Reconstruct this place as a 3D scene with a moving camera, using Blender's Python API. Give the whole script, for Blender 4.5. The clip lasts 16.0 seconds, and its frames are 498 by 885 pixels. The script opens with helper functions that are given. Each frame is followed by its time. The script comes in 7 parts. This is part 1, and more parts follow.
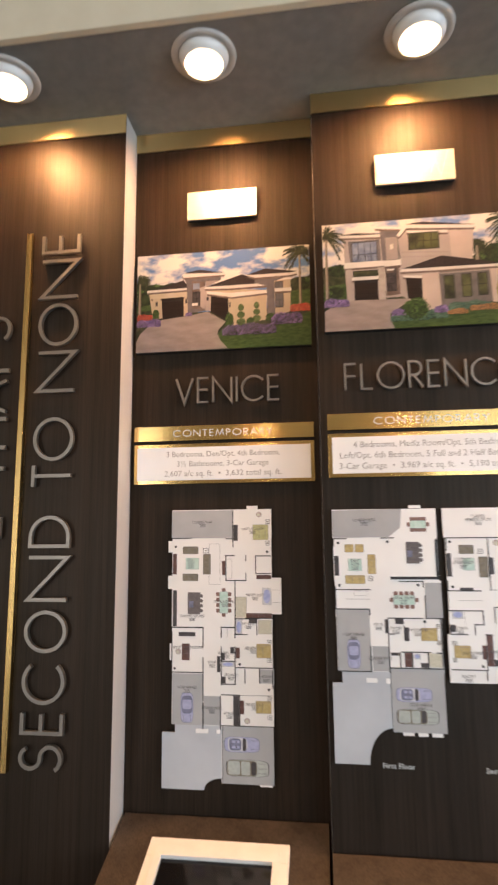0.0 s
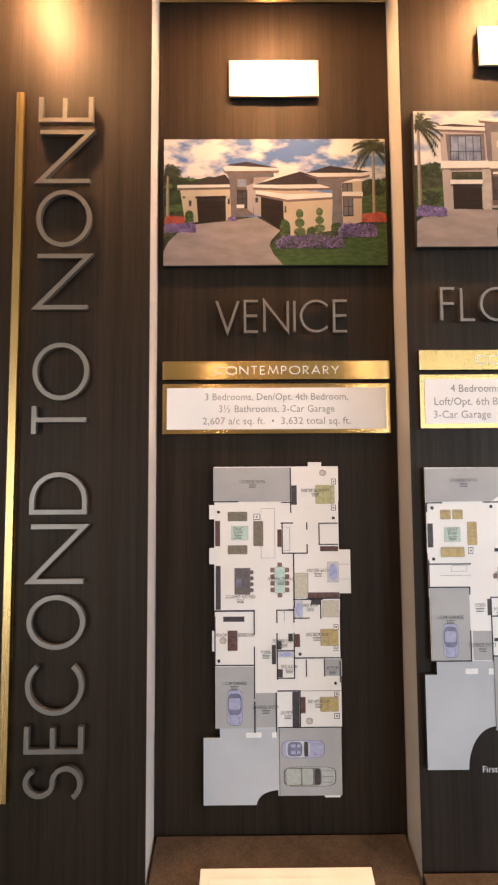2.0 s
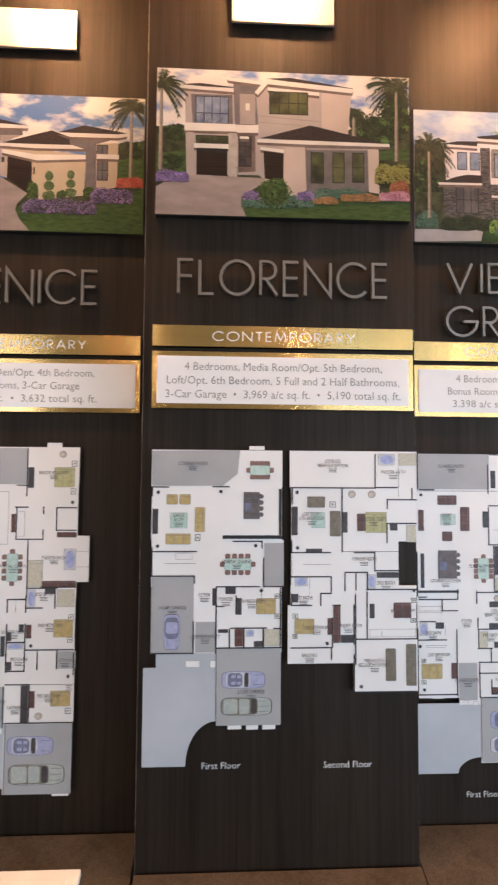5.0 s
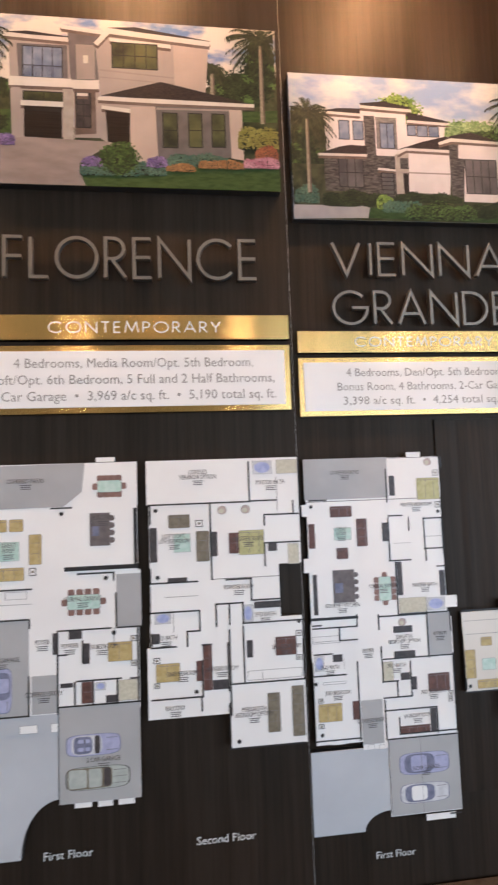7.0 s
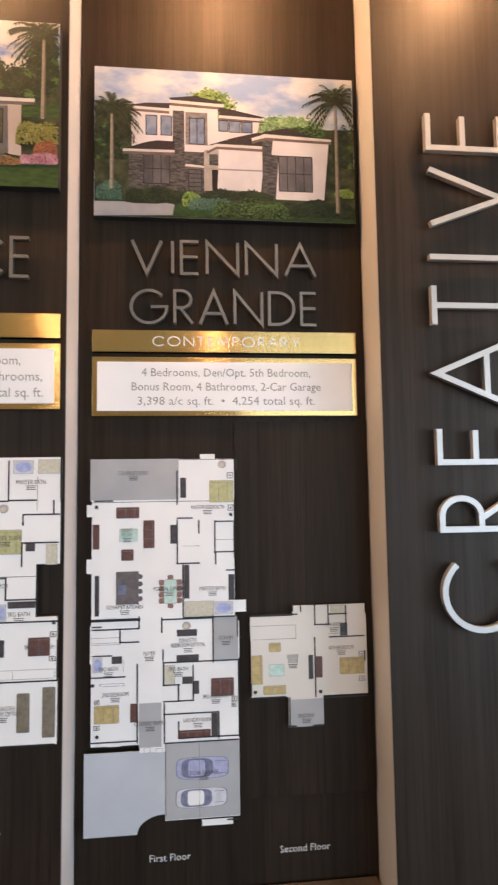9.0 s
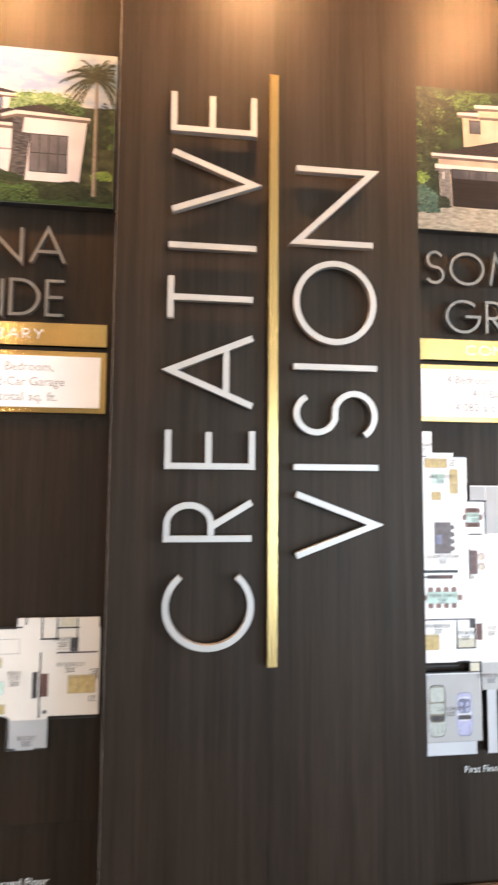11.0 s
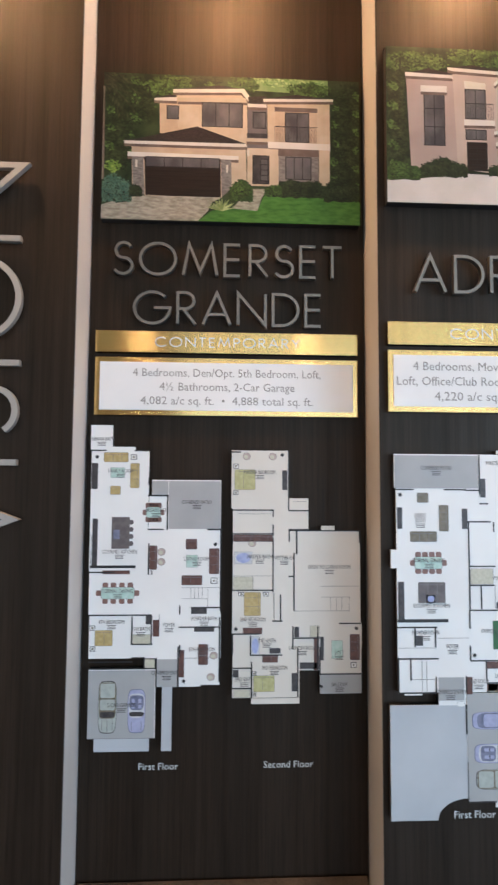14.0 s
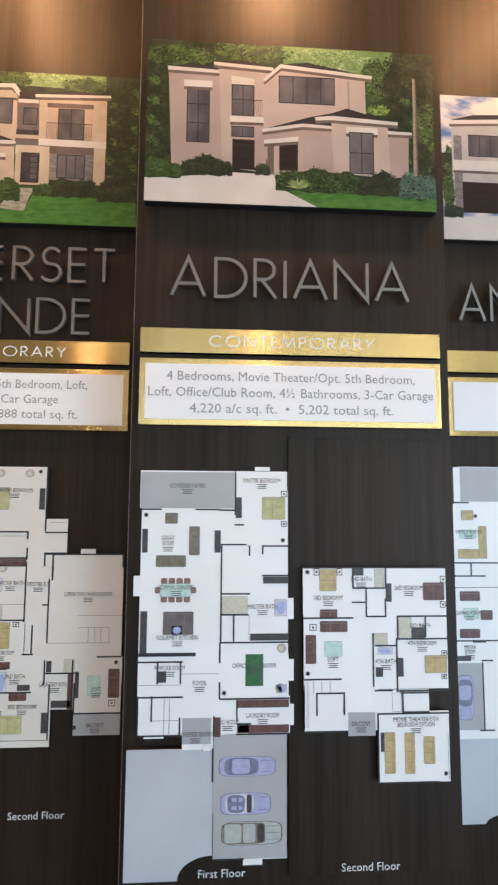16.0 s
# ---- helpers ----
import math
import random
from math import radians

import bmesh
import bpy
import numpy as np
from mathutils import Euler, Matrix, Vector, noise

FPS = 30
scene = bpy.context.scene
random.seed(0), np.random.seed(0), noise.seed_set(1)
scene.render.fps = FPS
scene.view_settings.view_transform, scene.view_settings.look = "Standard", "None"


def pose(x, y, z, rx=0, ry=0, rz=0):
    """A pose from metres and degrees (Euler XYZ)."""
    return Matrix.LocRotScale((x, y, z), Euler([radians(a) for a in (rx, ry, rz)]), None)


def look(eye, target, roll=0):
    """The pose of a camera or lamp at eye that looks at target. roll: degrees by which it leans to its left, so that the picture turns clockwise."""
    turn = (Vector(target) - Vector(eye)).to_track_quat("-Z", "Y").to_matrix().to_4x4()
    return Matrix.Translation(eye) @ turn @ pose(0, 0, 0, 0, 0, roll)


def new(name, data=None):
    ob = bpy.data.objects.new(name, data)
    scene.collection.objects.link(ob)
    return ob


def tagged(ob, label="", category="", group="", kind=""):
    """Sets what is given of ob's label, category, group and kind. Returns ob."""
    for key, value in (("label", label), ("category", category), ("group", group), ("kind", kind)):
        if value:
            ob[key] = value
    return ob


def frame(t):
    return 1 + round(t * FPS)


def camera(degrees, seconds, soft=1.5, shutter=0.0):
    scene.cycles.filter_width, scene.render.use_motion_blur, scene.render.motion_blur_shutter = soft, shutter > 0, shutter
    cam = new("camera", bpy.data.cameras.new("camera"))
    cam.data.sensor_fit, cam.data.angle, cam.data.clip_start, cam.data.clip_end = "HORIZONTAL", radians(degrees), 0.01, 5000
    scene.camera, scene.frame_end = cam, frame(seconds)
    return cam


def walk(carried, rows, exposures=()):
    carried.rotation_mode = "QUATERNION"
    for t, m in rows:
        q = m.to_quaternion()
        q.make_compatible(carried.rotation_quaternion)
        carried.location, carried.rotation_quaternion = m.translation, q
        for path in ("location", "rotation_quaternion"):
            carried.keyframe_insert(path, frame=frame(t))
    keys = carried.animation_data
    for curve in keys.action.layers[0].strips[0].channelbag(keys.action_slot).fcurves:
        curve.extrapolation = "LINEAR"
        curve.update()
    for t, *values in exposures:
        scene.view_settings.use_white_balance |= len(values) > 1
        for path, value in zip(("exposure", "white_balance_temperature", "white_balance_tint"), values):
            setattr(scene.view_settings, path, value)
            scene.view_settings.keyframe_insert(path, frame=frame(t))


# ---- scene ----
# ---- camera and walk ----
cam = camera(47.9, 16.0, soft=2.3, shutter=0.5)
METRES, EYE, TILT, LEAN, TURN = 3.2, 1.5, 0.0, 0.0, 7.3
ROWS = [
    (0.0, 0.0, 0.0, 0.0, 0.09, 8.55, 0.6),
    (0.5, -0.0338, 0.0547, 0.0052, -1.12, 7.67, -0.19),
    (1.0, -0.0645, 0.0794, 0.0066, -3.97, 6.39, -0.5),
    (1.5, -0.0865, 0.0885, -0.0001, -6.26, 5.52, -0.03),
    (2.0, -0.0919, 0.1001, 0.0014, -7.59, 4.44, 0.35),
    (2.5, -0.0942, 0.1071, -0.005, -8.52, 4.15, 0.71),
    (3.0, -0.0931, 0.1061, -0.0081, -10.33, 4.13, 0.51),
    (3.5, -0.0607, 0.1061, -0.0049, -11.28, 3.69, -0.11),
    (4.0, -0.0075, 0.1032, -0.0018, -10.52, 3.44, -0.36),
    (4.5, 0.0341, 0.0963, -0.0019, -9.85, 3.18, -0.69),
    (7.0, 0.1242, 0.1397, -0.0036, -14.22, 4.79, 2.05),
    (7.5, 0.1569, 0.1357, -0.0014, -14.75, 5.07, 1.73),
    (8.0, 0.196, 0.1276, 0.0001, -13.44, 4.9, 1.47),
    (10.5, 0.3385, 0.0968, -0.008, -12.75, 3.59, 0.57),
    (11.0, 0.3884, 0.1039, -0.0033, -14.16, 4.64, -0.41),
    (11.5, 0.4219, 0.1052, -0.0006, -15.94, 4.96, -0.75),
    (12.0, 0.4749, 0.0934, 0.0014, -15.98, 4.75, -0.92),
    (12.5, 0.5233, 0.084, 0.0018, -15.06, 4.6, -0.02),
    (13.0, 0.5558, 0.0793, 0.0021, -12.96, 5.14, 0.25),
    (13.5, 0.5775, 0.0688, 0.0003, -10.85, 4.8, -0.36),
    (14.0, 0.5945, 0.0633, -0.0014, -9.99, 3.95, -0.33),
    (14.5, 0.6227, 0.0657, -0.0038, -10.74, 3.46, -0.48),
    (15.0, 0.6723, 0.0655, -0.0046, -11.18, 4.48, -0.9),
    (15.5, 0.7071, 0.0645, -0.0013, -11.13, 5.6, -0.71),
    (16.0, 0.7232, 0.065, -0.0008, -11.04, 5.91, -0.35),
]
walk(cam, [(t, pose(0, 0, EYE, TILT, LEAN, TURN) @ pose(METRES * x, METRES * y, METRES * z, 90 + pitch, roll, yaw)) for t, x, y, z, yaw, pitch, roll in ROWS],
     [(0.0, -0.15, 7150, 17), (1.5, -0.11, 7100, 17), (2.5, -0.09, 6950, 17), (4.0, -0.31, 6700, 17), (4.7, -0.33, 6400, 16), (7.0, -0.29, 6400, 16),
      (8.0, -0.27, 6400, 16), (10.5, 0.17, 6800, 14), (11.0, 0.37, 6750, 14), (11.5, -0.01, 6650, 13), (12.0, -0.45, 6350, 12), (12.5, -0.81, 6350, 12),
      (13.0, -0.82, 6250, 12), (13.5, -0.60, 6150, 12), (14.5, -0.60, 6250, 12), (15.5, -0.57, 6300, 12), (16.0, -0.56, 6350, 12)])

# ---- world, daylight, lamps ----
world = bpy.data.worlds.new("sky")
world.use_nodes = True
wn = world.node_tree.nodes
sky = wn.new("ShaderNodeTexSky")
sky.sky_type, sky.sun_disc = "NISHITA", False
sky.sun_elevation, sky.sun_rotation = radians(38), radians(150)
world.node_tree.links.new(sky.outputs[0], wn["Background"].inputs[0])
wn["Background"].inputs[1].default_value = 0.12
scene.world = world

sun = new("sun", bpy.data.lights.new("sun", "SUN"))
sun.data.energy, sun.data.angle, sun.data.color = 2.5, radians(0.5), (1, 0.95, 0.88)
sun.matrix_world = pose(0, 0, 8, 52, 0, 150)

ROOM_L, ROOM_R, ROOM_B, CEIL = -3.6, 5.6, -4.2, 3.05   # room sides, back, ceiling height
WIN_X0, WIN_X1, WIN_Z0, WIN_Z1 = 1.3, 5.3, 0.10, 2.40   # glazed opening in the back wall
daylight = new("window_daylight", bpy.data.lights.new("window_daylight", "AREA"))
daylight.data.shape, daylight.data.size, daylight.data.size_y = "RECTANGLE", WIN_X1 - WIN_X0 - 0.1, WIN_Z1 - WIN_Z0 - 0.1
daylight.data.energy, daylight.data.color = 105, (0.60, 0.80, 1.0)
daylight.matrix_world = look(((WIN_X0 + WIN_X1) / 2, ROOM_B - 0.05, 1.25), ((WIN_X0 + WIN_X1) / 2, 2, 1.2))

EAST_Y0, EAST_Y1 = -3.4, -0.4   # second glazed opening, in the east wall
side_light = new("window_daylight", bpy.data.lights.new("window_daylight", "AREA"))
side_light.data.shape, side_light.data.size, side_light.data.size_y = "RECTANGLE", EAST_Y1 - EAST_Y0 - 0.1, WIN_Z1 - WIN_Z0 - 0.1
side_light.data.energy, side_light.data.color = 300, (0.60, 0.80, 1.0)
side_light.matrix_world = look((ROOM_R + 0.05, (EAST_Y0 + EAST_Y1) / 2, 1.25), (0, (EAST_Y0 + EAST_Y1) / 2, 1.2))

WEST_X0, WEST_X1 = -3.45, -2.05   # third glazed opening, in the back wall; unseen, added to brighten the left panel
# fill lamp for the left panel's sheen, standing in for room light
fill_light = new("window_daylight", bpy.data.lights.new("window_daylight", "AREA"))
fill_light.data.shape, fill_light.data.size, fill_light.data.size_y = "RECTANGLE", WEST_X1 - WEST_X0 - 0.1, WIN_Z1 - WIN_Z0 - 0.1
fill_light.data.energy, fill_light.data.color = 54, (0.86, 0.93, 1.0)
fill_light.matrix_world = look(((WEST_X0 + WEST_X1) / 2, ROOM_B - 0.05, 1.25), ((WEST_X0 + WEST_X1) / 2, 2, 1.2))

SOFFIT_Z, LIGHT_Y, PITCH = 2.687, 1.24, 0.5312
LIGHT_XS = [-0.795 + PITCH * i for i in range(8)]
for lx in LIGHT_XS:
    bulb = new("downlight_bulb", bpy.data.lights.new("downlight_bulb", "SPOT"))
    bulb.data.energy, bulb.data.color = 46.0, (1.0, 0.54, 0.245)
    bulb.data.spot_size, bulb.data.spot_blend, bulb.data.shadow_soft_size = radians(172), 0.55, 0.035
    bulb.matrix_world = look((lx, LIGHT_Y, SOFFIT_Z - 0.030), (lx, LIGHT_Y + 0.16, 1.2))

ROOM_LIGHTS = [(-0.66, -3.4), (0.98, -3.4), (2.76, -3.3)]   # ceiling lamps of the room behind
for lx, ly in ROOM_LIGHTS:
    bulb = new("ceiling_bulb", bpy.data.lights.new("ceiling_bulb", "SPOT"))
    bulb.data.energy, bulb.data.color = 20.0, (1.0, 0.76, 0.56)
    bulb.data.spot_size, bulb.data.spot_blend, bulb.data.shadow_soft_size = radians(176), 0.15, 0.08
    bulb.matrix_world = look((lx, ly, CEIL - 0.012), (lx, ly, 0))


# ---- materials ----
def mat(name, color, rough=0.5, metal=0.0):
    m = bpy.data.materials.new(name)
    m.use_nodes = True
    b = m.node_tree.nodes["Principled BSDF"]
    b.inputs["Base Color"].default_value = (*color, 1)
    b.inputs["Roughness"].default_value, b.inputs["Metallic"].default_value = rough, metal
    return m


def noise_node(m, scale, stretch=(1, 1, 1), detail=4.0, space="Object"):
    n, l = m.node_tree.nodes, m.node_tree.links
    tc, mp, nz = n.new("ShaderNodeTexCoord"), n.new("ShaderNodeMapping"), n.new("ShaderNodeTexNoise")
    mp.inputs["Scale"].default_value, mp.inputs["Location"].default_value = stretch, (3.37, 7.73, 1.21)
    nz.inputs["Scale"].default_value, nz.inputs["Detail"].default_value = scale, detail
    l.new(tc.outputs[space], mp.inputs[0])
    l.new(mp.outputs[0], nz.inputs[0])
    return nz.outputs["Fac"]


def ramp(m, fac, stops):
    r = m.node_tree.nodes.new("ShaderNodeValToRGB")
    e = r.color_ramp.elements
    while len(e) < len(stops):
        e.new(0.5)
    for el, (p, c) in zip(e, stops):
        el.position, el.color = p, (*c, 1)
    m.node_tree.links.new(fac, r.inputs[0])
    return r.outputs[0]


def mixed(m, fac, a, b, mode="MIX"):
    x = m.node_tree.nodes.new("ShaderNodeMix")
    x.data_type, x.blend_type = "RGBA", mode
    for sock, v in ((x.inputs[0], fac), (x.inputs[6], a), (x.inputs[7], b)):
        if hasattr(v, "is_linked"):
            m.node_tree.links.new(v, sock)
        else:
            sock.default_value = v if isinstance(v, float) else (*v, 1)
    return x.outputs[2]


def feed(m, sock, out):
    m.node_tree.links.new(out, m.node_tree.nodes["Principled BSDF"].inputs[sock])


def bump(m, height, strength, distance=0.001):
    b = m.node_tree.nodes.new("ShaderNodeBump")
    b.inputs["Strength"].default_value, b.inputs["Distance"].default_value = strength, distance
    m.node_tree.links.new(height, b.inputs["Height"])
    feed(m, "Normal", b.outputs[0])


def spread(m, fac, lo, hi, sock="Roughness"):
    r = m.node_tree.nodes.new("ShaderNodeMapRange")
    r.inputs["From Min"].default_value, r.inputs["From Max"].default_value = 0.3, 0.7
    r.inputs["To Min"].default_value, r.inputs["To Max"].default_value = lo, hi
    m.node_tree.links.new(fac, r.inputs[0])
    feed(m, sock, r.outputs[0])


def laminate(name, dark, light, rough=0.36, gloss=0.5):
    """Wood-look laminate with fine upright grain and broad soft bands."""
    m = mat(name, dark, rough)
    m.node_tree.nodes["Principled BSDF"].inputs["Specular Tint"].default_value = (1.0, 0.88, 0.76, 1)
    spread(m, noise_node(m, 1.0, (75, 75, 1.1), 5), gloss * 0.76, gloss * 1.24, "Specular IOR Level")
    fine = noise_node(m, 1.0, (260, 260, 5), 4)
    band = noise_node(m, 1.0, (17, 17, 0.5), 4)
    pore = noise_node(m, 1.0, (620, 620, 16), 2)
    b2 = ramp(m, band, [(0.28, (0.66, 0.65, 0.64)), (0.50, (0.90, 0.90, 0.90)), (0.70, (1.12, 1.10, 1.08))])
    c = mixed(m, 1.0, ramp(m, fine, [(0.30, dark), (0.72, light)]), b2, "MULTIPLY")
    p2 = ramp(m, pore, [(0.36, (0.72, 0.72, 0.72)), (0.46, (1, 1, 1))])
    feed(m, "Base Color", mixed(m, 1.0, c, p2, "MULTIPLY"))
    spread(m, fine, rough - 0.05, rough + 0.08)
    bump(m, fine, 0.07, 0.0003)
    return m


def brushed(name, color, rough, stretch, metal=1.0, strength=0.1):
    m = mat(name, color, rough, metal)
    line = noise_node(m, 1.0, stretch, 3)
    blot = noise_node(m, 6.0)
    feed(m, "Base Color", mixed(m, blot, [c * 0.86 for c in color], [min(1, c * 1.08) for c in color]))
    spread(m, line, rough - 0.03, rough + 0.04)
    if strength:
        bump(m, line, strength, 0.0004)
    return m


def drawn(m, amount):
    """Upright brushing: highlights stretch up and down."""
    n = m.node_tree.nodes
    c = n.new("ShaderNodeCombineXYZ")
    c.inputs[2].default_value = 1.0
    n["Principled BSDF"].inputs["Anisotropic"].default_value = amount
    feed(m, "Tangent", c.outputs[0])
    return m


def mottled(name, a, b, scale, rough=0.5, stretch=(1, 1, 1), lo=0.35, hi=0.65, detail=5.0):
    m = mat(name, a, rough)
    feed(m, "Base Color", ramp(m, noise_node(m, scale, stretch, detail), [(lo, a), (hi, b)]))
    return m


def speckled(name, a, b, rough=0.45):
    """Colour that differs from one printed dab to the next, in lit and shaded clumps."""
    m = mat(name, a, rough)
    g = m.node_tree.nodes.new("ShaderNodeNewGeometry")
    mean = m.node_tree.nodes.new("ShaderNodeMix")
    mean.inputs[0].default_value = 0.72
    m.node_tree.links.new(g.outputs["Random Per Island"], mean.inputs[2])
    m.node_tree.links.new(noise_node(m, 42.0, (1, 1, 1.3), 3.0), mean.inputs[3])
    half = [(p + q) / 2 * 0.72 for p, q in zip(a, b)]
    feed(m, "Base Color", ramp(m, mean.outputs[0], [(0.28, a), (0.50, half), (0.74, b)]))
    return m


WOOD = laminate("dark_laminate", (0.0130, 0.0079, 0.0050), (0.0260, 0.0160, 0.0102), 0.49, 0.25)
WOOD_OUT = laminate("grey_brown_laminate", (0.0130, 0.0082, 0.0056), (0.0260, 0.0167, 0.0115), 0.46, 0.30)
DESK = laminate("desk_laminate", (0.036, 0.028, 0.0225), (0.078, 0.062, 0.050), 0.46, 0.4)
EDGE = brushed("satin_edge_trim", (0.50, 0.49, 0.47), 0.42, (300, 300, 5), 0.0)
BRASS = drawn(brushed("brushed_brass", (0.94, 0.63, 0.25), 0.20, (90, 90, 2), 1.0, 0.0), 0.95)
BRASS_H = drawn(brushed("brass_cap", (0.80, 0.58, 0.27), 0.34, (160, 160, 4), 1.0, 0.0), 0.92)
TRIM_WHITE = mottled("pale_lamp_trim", (0.50, 0.47, 0.43), (0.55, 0.52, 0.48), 20, 0.4)
BRONZE = brushed("satin_bronze", (0.62, 0.43, 0.18), 0.26, (90, 90, 2), 1.0, 0.0)
STEEL = brushed("brushed_steel", (0.25, 0.232, 0.21), 0.38, (160, 160, 160), 0.85)
SILVER = brushed("satin_silver", (0.50, 0.48, 0.455), 0.44, (160, 160, 160), 0.7)
PLATE = mat("pale_plate", (0.74, 0.66, 0.52), 0.34, 0.6)
feed(PLATE, "Base Color", mixed(PLATE, noise_node(PLATE, 14.0), (0.70, 0.62, 0.48), (0.78, 0.71, 0.58)))
BLACK = mottled("black_core", (0.010, 0.010, 0.010), (0.020, 0.019, 0.018), 40, 0.6)
CARD = mottled("white_print", (0.80, 0.78, 0.76), (0.84, 0.83, 0.81), 9, 0.38)
SPEC = mottled("white_panel", (0.80, 0.79, 0.78), (0.84, 0.83, 0.82), 7, 0.22)
INK = mottled("grey_ink", (0.25, 0.24, 0.225), (0.31, 0.30, 0.28), 60, 0.3)
WHITE_INK = mottled("white_ink", (0.74, 0.73, 0.70), (0.80, 0.79, 0.77), 60, 0.45)
SOFFIT = mottled("grey_soffit_paint", (0.19, 0.185, 0.175), (0.22, 0.215, 0.20), 30, 0.7)
CREAM = mottled("cream_paint", (0.70, 0.60, 0.44), (0.74, 0.64, 0.48), 12, 0.8)
bump(CREAM, noise_node(CREAM, 220.0), 0.15, 0.001)
ROOMWALL = mottled("warm_grey_paint", (0.24, 0.21, 0.175), (0.28, 0.25, 0.21), 10, 0.8)
WHITE = mottled("white_enamel", (0.78, 0.76, 0.72), (0.84, 0.82, 0.78), 20, 0.35)
TILE = mottled("stone_tile", (0.115, 0.100, 0.085), (0.175, 0.155, 0.135), 4, 0.35)
GROUT = mottled("grout", (0.17, 0.155, 0.14), (0.21, 0.195, 0.175), 30, 0.9)
SCREEN = mat("dark_glass_screen", (0.006, 0.006, 0.007), 0.08)
GLOW = mat("lamp_lens", (0.9, 0.85, 0.75), 0.4)
GLOW.node_tree.nodes["Principled BSDF"].inputs["Emission Color"].default_value = (1.0, 0.70, 0.40, 1)
GLOW.node_tree.nodes["Principled BSDF"].inputs["Emission Strength"].default_value = 9.0
GLOW_ROOM = GLOW.copy()
GLOW_ROOM.name = "room_lamp_lens"
GLOW_ROOM.node_tree.nodes["Principled BSDF"].inputs["Emission Strength"].default_value = 6.0
GLASS = mat("window_glass", (1, 1, 1), 0.02)
GLASS.node_tree.nodes["Principled BSDF"].inputs["Transmission Weight"].default_value = 1.0
ALU = brushed("dark_window_frame", (0.10, 0.10, 0.10), 0.45, (90, 90, 90), 0.7)
LAWN = mottled("grass_ground", (0.045, 0.085, 0.025), (0.09, 0.14, 0.045), 3, 0.9)


# ---- mesh helpers ----
def part(name, bm, material, parent=None, label=""):
    """One mesh object out of a bmesh; material may be a list."""
    me = bpy.data.meshes.new(name)
    bm.to_mesh(me)
    bm.free()
    for m in material if isinstance(material, list) else [material]:
        me.materials.append(m)
    ob = new(name, me)
    ob.parent = parent
    return tagged(ob, label)


def box(bm, x0, x1, y0, y1, z0, z1, bevel=0.0, index=0):
    vs = [bm.verts.new((x, y, z)) for x in (x0, x1) for y in (y0, y1) for z in (z0, z1)]
    fs = [bm.faces.new([vs[i] for i in f]) for f in ((0, 1, 3, 2), (4, 6, 7, 5), (0, 4, 5, 1), (2, 3, 7, 6), (0, 2, 6, 4), (1, 5, 7, 3))]
    for f in fs:
        f.material_index = index
    if bevel:
        es = list({e for f in fs for e in f.edges})
        bmesh.ops.bevel(bm, geom=es, offset=bevel, segments=2, affect="EDGES", profile=0.6)
    return bm


def slab(*a, **k):
    return box(bmesh.new(), *a, **k)


def prism(bm, pts, y0, y1, index=0):
    """A flat outline in x and z, with depth from y0 (front) to y1."""
    f = [bm.verts.new((x, y0, z)) for x, z in pts]
    b = [bm.verts.new((x, y1, z)) for x, z in pts]
    made = [bm.faces.new(f), bm.faces.new(b[::-1])]
    n = len(pts)
    made += [bm.faces.new((f[i], b[i], b[(i + 1) % n], f[(i + 1) % n])) for i in range(n)]
    for face in made:
        face.material_index = index
    bmesh.ops.recalc_face_normals(bm, faces=made)
    return bm


def empty(name, x, y, z):
    ob = new(name)
    ob.empty_display_size = 0.05
    ob.location = (x, y, z)
    return ob


# ---- lettering ----
def arc(cx, cz, rx, rz, a0, a1, n=18):
    return [(cx + rx * math.cos(radians(a0 + (a1 - a0) * i / n)), cz + rz * math.sin(radians(a0 + (a1 - a0) * i / n))) for i in range(n + 1)]


